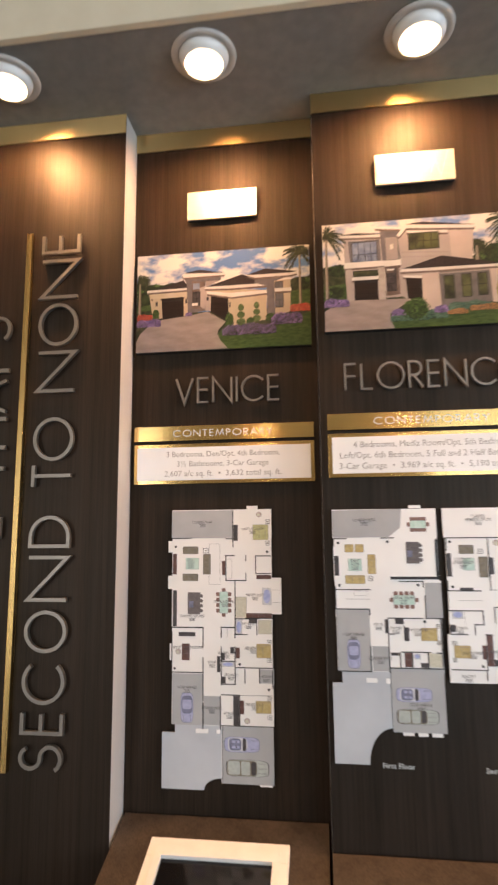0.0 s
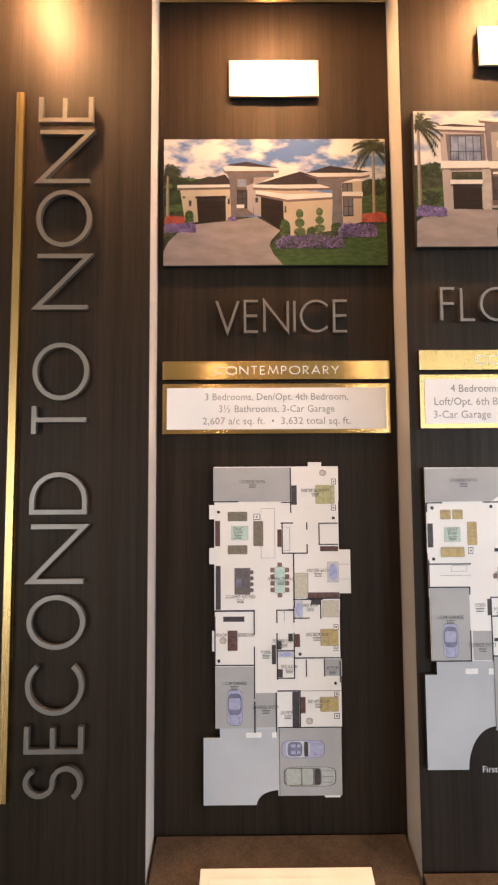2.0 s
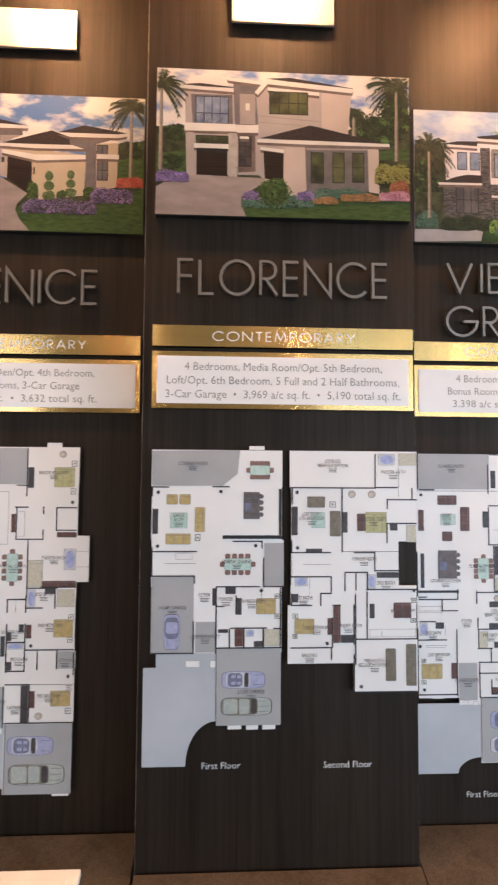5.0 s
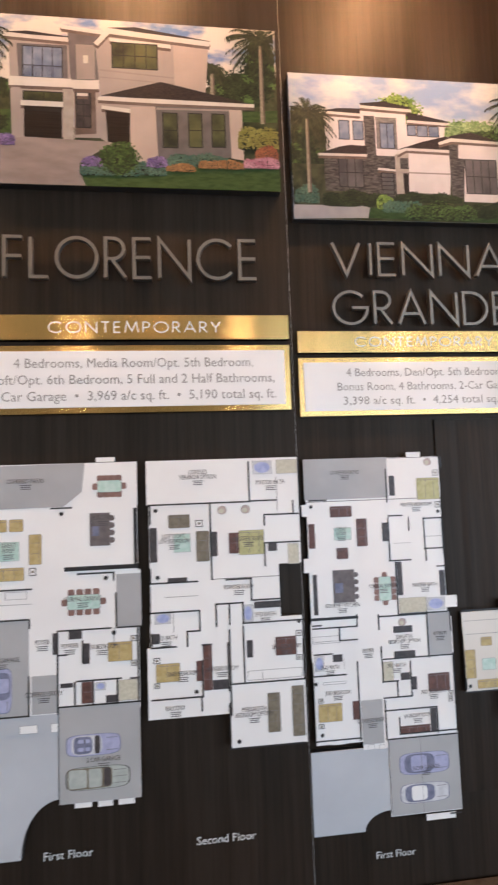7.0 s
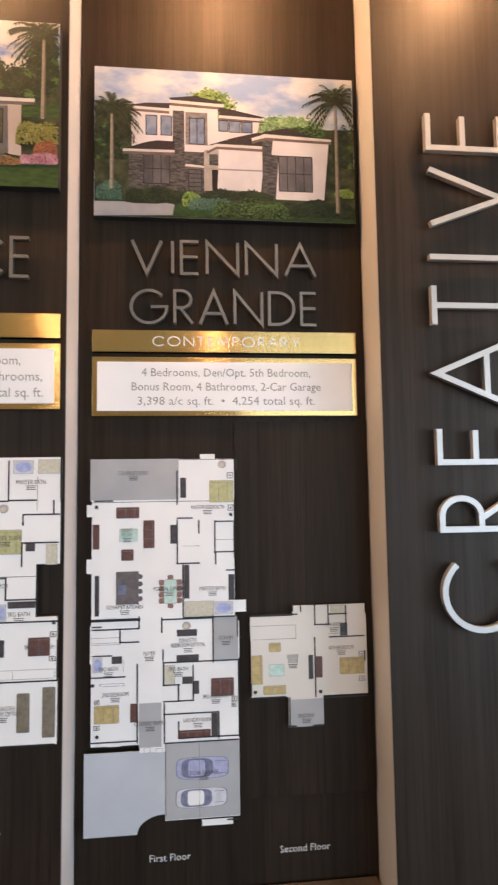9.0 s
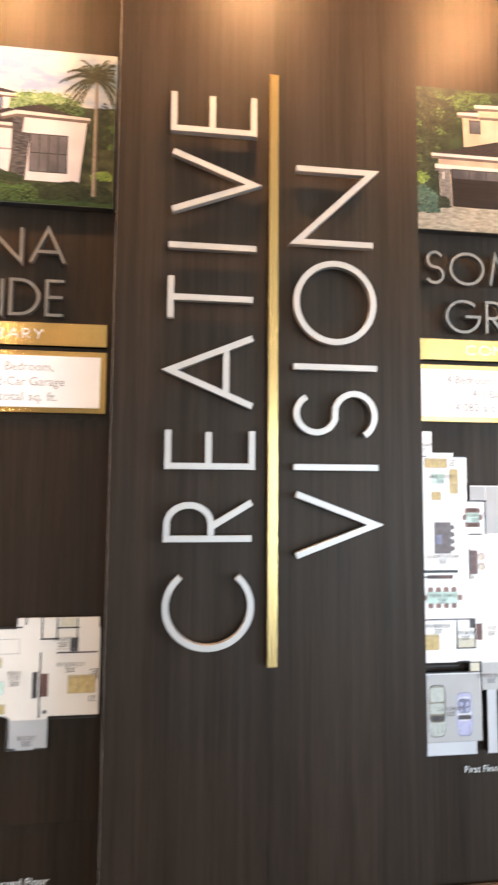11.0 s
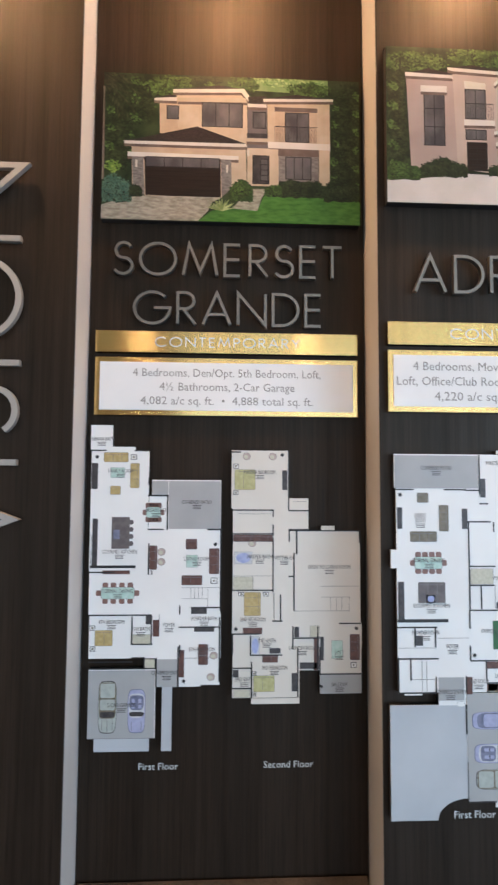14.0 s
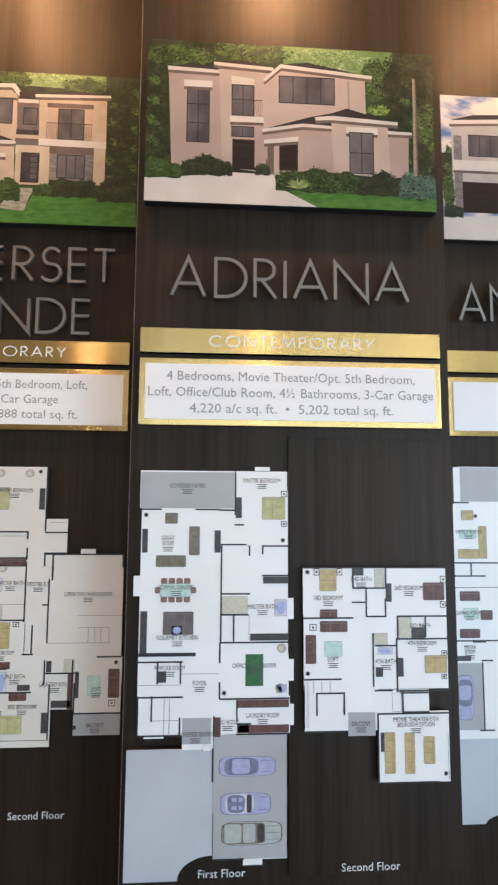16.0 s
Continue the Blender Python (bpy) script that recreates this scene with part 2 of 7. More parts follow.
# cap letters of a light geometric face: width, then strokes in a unit cap height
GLYPHS = {
    "A": (0.78, [[(0, 0), (0.39, 1), (0.78, 0)], [(0.13, 0.32), (0.65, 0.32)]]),
    "C": (0.88, [arc(0.5, 0.5, 0.5, 0.5, 42, 318, 26)]),
    "D": (0.72, [[(0, 0), (0, 1), (0.22, 1)] + arc(0.22, 0.5, 0.5, 0.5, 88, -88, 18) + [(0.22, 0), (0, 0)]]),
    "E": (0.43, [[(0.43, 0), (0, 0), (0, 1), (0.43, 1)], [(0, 0.52), (0.41, 0.52)]]),
    "F": (0.42, [[(0, 0), (0, 1), (0.42, 1)], [(0, 0.52), (0.40, 0.52)]]),
    "G": (1.0, [arc(0.5, 0.5, 0.5, 0.5, 44, 360, 30) + [(0.55, 0.5)]]),
    "H": (0.7, [[(0, 0), (0, 1)], [(0.7, 0), (0.7, 1)], [(0, 0.52), (0.7, 0.52)]]),
    "I": (0.0, [[(0, 0), (0, 1)]]),
    "L": (0.42, [[(0, 1), (0, 0), (0.42, 0)]]),
    "M": (0.96, [[(0, 0), (0.16, 1), (0.48, 0.12), (0.80, 1), (0.96, 0)]]),
    "N": (0.78, [[(0, 0), (0, 1), (0.78, 0), (0.78, 1)]]),
    "O": (1.0, [arc(0.5, 0.5, 0.5, 0.5, 0, 360, 40)]),
    "P": (0.46, [[(0, 0), (0, 1.038)], [(0, 1), (0.2, 1)] + arc(0.2, 0.74, 0.26, 0.26, 88, -88, 12) + [(0.2, 0.48), (0, 0.48)]]),
    "R": (0.50, [[(0, 0), (0, 1.038)], [(0, 1), (0.2, 1)] + arc(0.2, 0.74, 0.26, 0.26, 88, -88, 12) + [(0.2, 0.48), (0, 0.48)], [(0.16, 0.48), (0.5, 0)]]),
    "S": (0.52, [arc(0.27, 0.75, 0.22, 0.25, 30, 252, 14) + arc(0.25, 0.26, 0.26, 0.26, 70, -150, 16)]),
    "T": (0.54, [[(0.27, 0), (0.27, 1)], [(0, 1), (0.54, 1)]]),
    "V": (0.72, [[(0, 1), (0.36, 0), (0.72, 1)]]),
    "W": (1.2, [[(0, 1), (0.3, 0), (0.6, 1), (0.9, 0), (1.2, 1)]]),
    "Y": (0.66, [[(0, 1), (0.33, 0.46), (0.66, 1)], [(0.33, 0.46), (0.33, 0)]]),
}


def stroke(bm, pts, w, y0, y1):
    """A ribbon of even width w along pts in x and z, from y0 (front) to y1; mitred at its bends."""
    closed = (Vector(pts[0]) - Vector(pts[-1])).length < 1e-6
    ps = [Vector(p) for p in (pts[:-1] if closed else pts)]
    n, rows = len(ps), []
    for i, p in enumerate(ps):
        a = ps[i - 1] if closed or i else None
        b = ps[(i + 1) % n] if closed or i < n - 1 else None
        da = (p - a).normalized() if a is not None else (b - p).normalized()
        db = (b - p).normalized() if b is not None else da
        na, nb = Vector((-da.y, da.x)), Vector((-db.y, db.x))
        k = (na + nb).normalized()
        k = k * (w / 2 / max(0.34, k.dot(na)))
        rows.append([bm.verts.new((q.x, y, q.y)) for y in (y0, y1) for q in (p + k, p - k)])
    faces = []
    for i in range(n if closed else n - 1):
        r, s = rows[i], rows[(i + 1) % n]
        faces += [bm.faces.new((r[0], s[0], s[1], r[1])), bm.faces.new((r[2], r[3], s[3], s[2])), bm.faces.new((r[0], r[2], s[2], s[0])), bm.faces.new((r[1], s[1], s[3], r[3]))]
    if not closed:
        faces += [bm.faces.new((r[0], r[1], r[3], r[2])) for r in (rows[0], rows[-1])]
    bmesh.ops.recalc_face_normals(bm, faces=faces)


KERN = {"TO": -0.13, "TA": -0.08, "ER": 0.07, "RC": 0.08, "VI": 0.06, "AD": 0.04}


def width_of(text, gap, space):
    return sum(space if c == " " else GLYPHS[c][0] + gap + KERN.get(text[i:i + 2], 0) for i, c in enumerate(text)) - gap


def caps(text, x0, x1, z0, z1, y0, y1, weight, gap=0.24, space=0.6):
    """Letters fitted between x0 and x1, z0 and z1: yields (letter, bmesh)."""
    h = z1 - z0
    sx = (x1 - x0) / width_of(text, gap, space)
    x = x0
    for n, c in enumerate(text):
        if c == " ":
            x += space * sx
            continue
        bm = bmesh.new()
        for i, s in enumerate(GLYPHS[c][1]):
            m, e = weight / 2, (y1 - y0) * 0.012 * i
            stroke(bm, [(x + px * sx, z0 + m + pz * (h - 2 * m)) for px, pz in s], weight, y0 + e, y1 - e)
        yield c, bm
        x += (GLYPHS[c][0] + gap + KERN.get(text[n:n + 2], 0)) * sx


def flat_text(body, size, x, y, z, fit=0.0, align="CENTER"):
    """Printed text as one mesh, in the plane y, with its middle (or start) at x and its baseline at z; fit: its width."""
    cu = bpy.data.curves.new("text", "FONT")
    cu.body, cu.size, cu.align_x = body, size, align
    cu.resolution_u = 2
    ob = bpy.data.objects.new("text", cu)
    scene.collection.objects.link(ob)
    bpy.context.view_layer.update()
    me = bpy.data.meshes.new_from_object(ob)
    bpy.data.objects.remove(ob)
    bpy.data.curves.remove(cu)
    bm = bmesh.new()
    bm.from_mesh(me)
    bpy.data.meshes.remove(me)
    if fit and bm.verts:
        xs = [v.co.x for v in bm.verts]
        k = fit / (max(xs) - min(xs))
        for v in bm.verts:
            v.co.x *= k
    bm.transform(Matrix.Translation((x, y, z)) @ Matrix.Rotation(radians(90), 4, "X"))
    return bm


def merge(bm, other):
    me = bpy.data.meshes.new("tmp")
    other.to_mesh(me)
    other.free()
    bm.from_mesh(me)
    bpy.data.meshes.remove(me)


# ---- the room ----
def structure(name, bm, m, label):
    return tagged(part(name, bm, m), label, name.split("_")[0], kind="structure")


structure("floor", slab(ROOM_L, ROOM_R, ROOM_B, 1.7, -0.12, -0.004), GROUT, "brown-grey stone tile floor with grey grout")
structure("ceiling", slab(ROOM_L, ROOM_R, ROOM_B, 1.7, CEIL, CEIL + 0.12), CREAM, "cream painted plain ceiling")
# unseen west wall, made pale so that the left panel mirrors more light
structure("wall_west", slab(ROOM_L - 0.15, ROOM_L, ROOM_B, 1.7, 0, CEIL), CREAM, "unseen plain wall, pale cream to brighten reflections in the panels")
bm = bmesh.new()
for y0, y1, z0, z1 in ((ROOM_B, EAST_Y0, 0, CEIL), (EAST_Y1, 1.7, 0, CEIL), (EAST_Y0, EAST_Y1, 0, WIN_Z0), (EAST_Y0, EAST_Y1, WIN_Z1, CEIL)):
    box(bm, ROOM_R, ROOM_R + 0.15, y0, y1, z0, z1)
structure("wall_east", bm, ROOMWALL, "warm grey wall with a glazed opening")
structure("wall_north", slab(ROOM_L - 0.15, ROOM_R + 0.15, 1.70, 1.85, 0, CEIL), ROOMWALL, "warm grey wall behind the display panels")
bm = bmesh.new()
for x0, x1, z0, z1 in ((ROOM_L - 0.15, WEST_X0, 0, CEIL), (WEST_X1, WIN_X0, 0, CEIL), (WIN_X1, ROOM_R + 0.15, 0, CEIL), (WIN_X0, WIN_X1, 0, WIN_Z0),
                       (WIN_X0, WIN_X1, WIN_Z1, CEIL), (WEST_X0, WEST_X1, 0, WIN_Z0), (WEST_X0, WEST_X1, WIN_Z1, CEIL)):
    box(bm, x0, x1, ROOM_B - 0.15, ROOM_B, z0, z1)
structure("wall_south", bm, ROOMWALL, "warm grey wall with a wide glazed opening and an added second one")
def window(name, width, place):
    """A glazed opening of three panes; its inner face at y = 0."""
    win = tagged(empty(name, 0, 0, 0), "wide dark-framed window in three panes", "window", kind="structure")
    win.matrix_world = place
    for i in range(3):
        bm = bmesh.new()
        a, b = width * (i / 3 - 0.5), width * ((i + 1) / 3 - 0.5)
        for r in ((a, a + 0.04, 0, 2.3), (b - 0.04, b, 0, 2.3), (a + 0.04, b - 0.04, 0, 0.05), (a + 0.04, b - 0.04, 2.25, 2.3)):
            box(bm, r[0], r[1], -0.13, -0.08, r[2], r[3])
        part("window_frame", bm, ALU, win)
        pane = part("pane", slab(a + 0.04, b - 0.04, -0.108, -0.102, 0.05, 2.25), GLASS, win)
        pane.visible_shadow = False


window("window_1", WIN_X1 - WIN_X0, pose((WIN_X0 + WIN_X1) / 2, ROOM_B, WIN_Z0))
window("added_window", WEST_X1 - WEST_X0, pose((WEST_X0 + WEST_X1) / 2, ROOM_B, WIN_Z0))
window("window_2", EAST_Y1 - EAST_Y0, pose(ROOM_R, (EAST_Y0 + EAST_Y1) / 2, WIN_Z0, 0, 0, 90))
structure("ground", slab(-150, 150, -150, 150, -0.4, -0.25), LAWN, "mown grass outside the window")

# dropped soffit over the display, grey below with a cream front
HOLE, CELL = 0.066, 0.098
bm = slab(ROOM_L, ROOM_R, 1.142, 1.70, SOFFIT_Z + 0.09, CEIL)


def sheet(x0, x1, y0, y1):
    bm.faces.new([bm.verts.new((x, y, SOFFIT_Z)) for x, y in ((x0, y0), (x0, y1), (x1, y1), (x1, y0))])


sheet(ROOM_L, ROOM_R, LIGHT_Y + CELL, 1.70)
left = ROOM_L
for lx in LIGHT_XS:
    sheet(left, lx - CELL, 1.142, LIGHT_Y + CELL)
    left = lx + CELL
    ring, rim, up = [], [], []
    for i in range(32):
        c, q = math.cos(math.tau * i / 32), math.sin(math.tau * i / 32)
        k = CELL / max(abs(c), abs(q))
        ring.append(bm.verts.new((lx + k * c, LIGHT_Y + k * q, SOFFIT_Z)))
        rim.append(bm.verts.new((lx + HOLE * c, LIGHT_Y + HOLE * q, SOFFIT_Z)))
        up.append(bm.verts.new((lx + HOLE * c, LIGHT_Y + HOLE * q, SOFFIT_Z + 0.09)))
    for i in range(32):
        j = (i + 1) % 32
        bm.faces.new((ring[i], ring[j], rim[j], rim[i]))
        bm.faces.new((rim[i], rim[j], up[j], up[i]))
sheet(left, ROOM_R, 1.142, LIGHT_Y + CELL)
structure("soffit", bm, SOFFIT, "dark grey painted soffit over the display")
structure("trim_soffit", slab(ROOM_L, ROOM_R, 1.124, 1.1415, SOFFIT_Z - 0.002, CEIL), CREAM, "cream painted front of the soffit")


def downlight(x, y=LIGHT_Y, z=SOFFIT_Z, where="grey soffit", deep=True):
    d = tagged(empty("downlight", x, y, z), "round white recessed downlight, lit, in the " + where, "downlight", "downlights in the " + where.split()[-1])
    bm = bmesh.new()
    prof = [(0.083, 0.0), (0.082, -0.004), (0.078, -0.007), (0.066, -0.006), (0.0625, -0.001)] + ([] if deep else [(0.054, 0.003)])
    n, rings = 40, []
    for r, z in prof:
        rings.append([bm.verts.new((r * math.cos(math.tau * i / n), r * math.sin(math.tau * i / n), z - 0.002)) for i in range(n)])
    for a, b in zip(rings, rings[1:]):
        for i in range(n):
            bm.faces.new((a[i], a[(i + 1) % n], b[(i + 1) % n], b[i])).smooth = True
    part("trim_ring", bm, TRIM_WHITE, d, "white enamel trim ring")
    if deep:
        bm = bmesh.new()
        prof, rings = [(0.0635, -0.003), (0.0625, -0.010), (0.059, -0.018), (0.053, -0.025), (0.049, -0.027)], []
        for r, z in prof:
            rings.append([bm.verts.new((r * math.cos(math.tau * i / n), r * math.sin(math.tau * i / n), z)) for i in range(n)])
        for a, b in zip(rings, rings[1:]):
            for i in range(n):
                bm.faces.new((a[i], a[(i + 1) % n], b[(i + 1) % n], b[i])).smooth = True
        part("eyeball", bm, WHITE, d, "white rounded lamp housing")
    bm = bmesh.new()
    bmesh.ops.create_cone(bm, segments=36, radius1=0.0535, radius2=0.050, depth=0.002, cap_ends=True)
    if deep:
        bm.transform(Matrix.Translation((0, 0, -0.025)) @ Matrix.Scale(0.93, 4))
    else:
        bm.transform(Matrix.Translation((0, 0, -0.0022)))
    part("lens", bm, GLOW if deep else GLOW_ROOM, d, "bright warm lens")
    return d


for lx in LIGHT_XS:
    downlight(lx)
for lx, ly in ROOM_LIGHTS:
    downlight(lx, ly, CEIL, "cream ceiling", False)

# ---- the display wall ----
Y_IN, Y_OUT, Y_BACK = 1.506, 1.412, 1.69     # faces of recessed and proud bays
BAYS = [("statement", -1.060, -0.528), ("in", -0.528, 0.0), ("out", 0.0, 0.5325), ("in", 0.5325, 1.0735),
        ("statement", 1.0735, 1.6050), ("in", 1.6050, 2.1350), ("out", 2.1350, 2.6680), ("in", 2.6680, 3.2000),
        ("statement", 3.2000, 3.7320), ("statement", -1.592, -1.060)]


def display_bay(style, x0, x1):
    y = Y_IN if style == "in" else Y_OUT
    words = {"in": "recessed dark wood-grain display panel with brass cap strip", "out": "projecting dark wood-grain display panel with brass cap strip",
             "statement": "tall dark wood-grain slogan panel with brass cap strip"}[style]
    t = tagged(empty("display_panel", (x0 + x1) / 2, y, 0), words, "wall panel", "panels of the display wall")
    w = (x1 - x0) / 2 - 0.0008
    e = 0.0 if style == "in" else 0.0009
    wood = WOOD if style == "in" else WOOD_OUT
    part("board", slab(-w + e, w - e, 0, Y_BACK - y, 0.0, SOFFIT_Z - 0.001, 0.0006), wood, t)
    if e:
        for sx in (-1, 1):
            part("edge_strip", slab(min(sx * w, sx * (w - e + 0.0003)), max(sx * w, sx * (w - e + 0.0003)), 0.0030, Y_BACK - y, 0.0, SOFFIT_Z - 0.001), EDGE, t, "pale satin edge trim")
    part("cap_strip", slab(-w, w, -0.0045, -0.0005, 2.628, SOFFIT_Z - 0.001, 0.0008), BRASS_H, t, "brushed brass cap strip")
    return t


for bay in BAYS:
    display_bay(*bay)


def desk(style, x0, x1, tablet):
    """A sloped reading desk at the foot of a bay."""
    y = Y_IN if style == "in" else Y_OUT
    zb, run, drop = 0.780 if style == "in" else 0.764, 0.36, 0.115
    t = tagged(empty("sloped_desk", (x0 + x1) / 2, y, 0), "brown wood-grain sloped desk below a display panel", "desk", "sloped desks along the display")
    w = (x1 - x0) / 2 - (0.006 if style == "in" else 0.001)
    if style == "in":
        run += Y_IN - Y_OUT
        drop *= run / 0.36
    bm = bmesh.new()
    side = [(-0.001, zb), (-0.001, 0.0), (-run + 0.06, 0.0), (-run + 0.06, 0.1), (-run, 0.1), (-run, zb - drop)]
    a = [bm.verts.new((-w, p, q)) for p, q in side]
    b = [bm.verts.new((w, p, q)) for p, q in side]
    fs = [bm.faces.new(a), bm.faces.new(b[::-1])] + [bm.faces.new((a[i], b[i], b[(i + 1) % 6], a[(i + 1) % 6])) for i in range(6)]
    bmesh.ops.recalc_face_normals(bm, faces=fs)
    bmesh.ops.bevel(bm, geom=bm.edges[:], offset=0.0015, segments=2, affect="EDGES")
    part("body", bm, DESK, t)
    k = math.hypot(run, drop)
    top = part("top_board", slab(-w, w, -k - 0.004, -0.004, 0.0005, 0.0045, 0.001), DESK, t, "sloped wood-grain top")
    top.location, top.rotation_euler = (0, 0, zb - 0.0003), (math.atan2(drop, run), 0, 0)
    part("kick_plate", slab(-w, w, -run + 0.0575, -run + 0.0595, 0.0, 0.1), BLACK, t, "dark recessed kick plate")
    if tablet:
        tilt = math.degrees(math.atan2(drop, run))
        k = tagged(empty("tablet_display", (x0 + x1) / 2 + 0.004, y - 0.085, zb - 0.085 * drop / run + 0.0055), "white-framed tablet with a dark screen lying on the desk", "tablet", "tablets on the desks")
        k.rotation_euler = (radians(tilt), 0, 0)
        bm = bmesh.new()
        for q in ((-0.164, 0.164, -0.050, 0.0), (-0.164, 0.164, -0.27, -0.225), (-0.164, -0.128, -0.225, -0.050), (0.128, 0.164, -0.225, -0.050)):
            box(bm, q[0], q[1], q[2], q[3], 0.0, 0.016, 0.0015)
        part("frame", bm, WHITE, k, "cream white moulded frame")
        bm = bmesh.new()
        for q in ((-0.145, 0.145, -0.0505, -0.022), (-0.145, 0.145, -0.248, -0.2245), (-0.145, -0.1275, -0.2245, -0.0505), (0.1275, 0.145, -0.2245, -0.0505)):
            box(bm, q[0], q[1], q[2], q[3], 0.0165, 0.020, 0.001)
        part("inner_bead", bm, WHITE, k)
        part("screen", slab(-0.1275, 0.1275, -0.2245, -0.0505, 0.001, 0.010), SCREEN, k, "dark glossy screen")
    return t


for (style, x0, x1), tab in zip(BAYS, (0, 1, 0, 0, 0, 0, 0, 0, 0, 0)):
    if style != "statement":
        desk(style, x0, x1, tab)


# ---- signs on the panels ----
def slogan(spans, foot, head, m, heavy):
    """Upright lettering that reads from below to above: (letter, lower z, upper z); its feet at x = foot."""
    t = tagged(empty("slogan_letters", foot, Y_OUT, 0), "satin metal standing capital letters on a wood-grain panel", "lettering", "slogan letters")
    for c, z0, z1 in spans:
        if c == "I":
            z = (z0 + z1) / 2
            part("letter", slab(head - foot, 0, -0.019, -0.008, z - heavy / 2, z + heavy / 2), m, t)
            continue
        k = heavy / 2 if c not in "VNA" else 0.0
        for _, bm in caps(c, z0 + k, z1 - k, 0, foot - head, -0.019, -0.008, heavy):
            bm.transform(Matrix.Rotation(radians(-90), 4, "Y"))
            part("letter", bm, m, t)


def divider(x, z0, z1):
    t = tagged(part("divider_bar", slab(-0.008, 0.008, -0.016, 0.0, 0, z1 - z0, 0.001), BRONZE), "slim upright brass bar between two words", "trim bar")
    t.location = (x, Y_OUT, z0)


slogan([('E', 2.262, 2.321), ('N', 2.134, 2.24), ('O', 1.994, 2.115), ('N', 1.868, 1.975), ('O', 1.678, 1.795), ('T', 1.606, 1.671), ('D', 1.451, 1.534), ('N', 1.321, 1.427), ('O', 1.191, 1.295), ('C', 1.068, 1.165), ('E', 0.997, 1.052), ('S', 0.91, 0.976)], -0.647, -0.760, STEEL, 0.0092)
slogan([('E', 2.088, 2.162), ('V', 1.951, 2.052), ('I', 1.88, 1.9), ('T', 1.762, 1.842), ('A', 1.623, 1.737), ('E', 1.519, 1.587), ('R', 1.403, 1.471), ('C', 1.232, 1.354)], 1.309, 1.163, SILVER, 0.0100)
slogan([('N', 1.908, 2.038), ('O', 1.731, 1.877), ('I', 1.684, 1.701), ('S', 1.57, 1.655), ('I', 1.519, 1.53), ('V', 1.38, 1.48)], 1.517, 1.373, SILVER, 0.0100)
divider(-0.800, 0.905, 2.330)
divider(1.339, 1.204, 2.206)

# further letters of the first slogan, of which only the feet come into view
t = tagged(empty("slogan_letters", -0.840, Y_OUT, 0), "satin metal standing capital letters on a wood-grain panel", "lettering", "slogan letters")
for text, z0, z1 in (("S", 2.018, 2.083), ("I", 1.931, 1.932), ("A", 1.816, 1.903), ("I", 1.796, 1.797), ("I", 1.718, 1.719), ("I", 1.661, 1.662), ("L", 1.480, 1.532)):
    for c, bm in caps(text, z0, z1 if text != "I" else z0 + 0.01, 0, 0.113, -0.019, -0.008, 0.0092) if text != "I" else ():
        bm.transform(Matrix.Rotation(radians(-90), 4, "Y"))
        part("letter", bm, STEEL, t)
    if text == "I":
        part("letter", slab(-0.113, 0, -0.019, -0.008, z0 - 0.0055, z0 + 0.0055), STEEL, t)


def name_sign(words, x0, style, rows):
    y = Y_IN if style == "in" else Y_OUT
    t = tagged(empty("name_letters", x0, y, rows[0][3]), "brushed metal standing letters naming a house design", "lettering", "name letters on the display")
    for text, (a, b, z0, z1) in zip(words, rows):
        for c, bm in caps(text, a - x0, b - x0, z0 - rows[0][3], z1 - rows[0][3], -0.017, -0.007, 0.0054, 0.22, 0.5):
            part("letter", bm, STEEL, t)


def plaques(x0, x1, style, lines, fits):
    y = Y_IN if style == "in" else Y_OUT
    xm = (x0 + x1) / 2
    t = tagged(empty("style_plaque", xm, y, 1.737), "brushed brass plaque with pale capital lettering", "plaque", "brass plaques")
    w = (x1 - x0) / 2
    part("plate", slab(-w, w, -0.012, -0.0005, 0, 0.041, 0.0008), BRASS, t)
    bm = bmesh.new()
    for c, b in caps("CONTEMPORARY", -0.137, 0.137, 0.011, 0.030, -0.0126, -0.0121, 0.0019, 0.34):
        merge(bm, b)
    part("lettering", bm, WHITE_INK, t, "pale engraved capitals")
    t = tagged(empty("specification_plaque", xm, y, 1.618), "white information panel in a polished brass border with grey text", "plaque", "information plaques")
    part("border", slab(-w, w, -0.010, -0.0005, 0, 0.110, 0.0008), BRASS, t, "polished brass border")
    part("panel", slab(-w + 0.0095, w - 0.0095, -0.0125, -0.0095, 0.0095, 0.1005, 0.0004), SPEC, t, "white printed panel")
    for i, (line, f) in enumerate(zip(lines, fits)):
        part("text_line", flat_text(line, 0.022, 0, -0.0129, 0.0735 - 0.0265 * i, f), INK, t)


def header_plate(x, style, mark=False):
    y = Y_IN if style == "in" else Y_OUT
    t = tagged(empty("header_plate", x, y, 2.389), "pale glossy rectangular plate standing off the panel", "plate", "plates above the pictures")
    part("face", slab(-0.102, 0.102, -0.0150, -0.0095, 0, 0.086, 0.0008), PLATE, t)
    part("core", slab(-0.100, 0.100, -0.0093, -0.0005, 0.002, 0.084), BLACK, t, "black backing block")
    if mark:
        bm = bmesh.new()
        stroke(bm, [(0.040, 0.020), (0.053, 0.062), (0.066, 0.012), (0.086, 0.082)], 0.0022, -0.0156, -0.0151)
        part("mark", bm, WHITE_INK, t, "faint pale angular mark")


def floor_word(word, x, z, style):
    y = Y_IN if style == "in" else Y_OUT
    t = tagged(part("floor_caption", flat_text(word, 0.0170, 0, -0.0048, 0), WHITE_INK), "small white printed caption on dark panel", "caption", "floor captions")
    t.location = (x, y, z - 0.004)


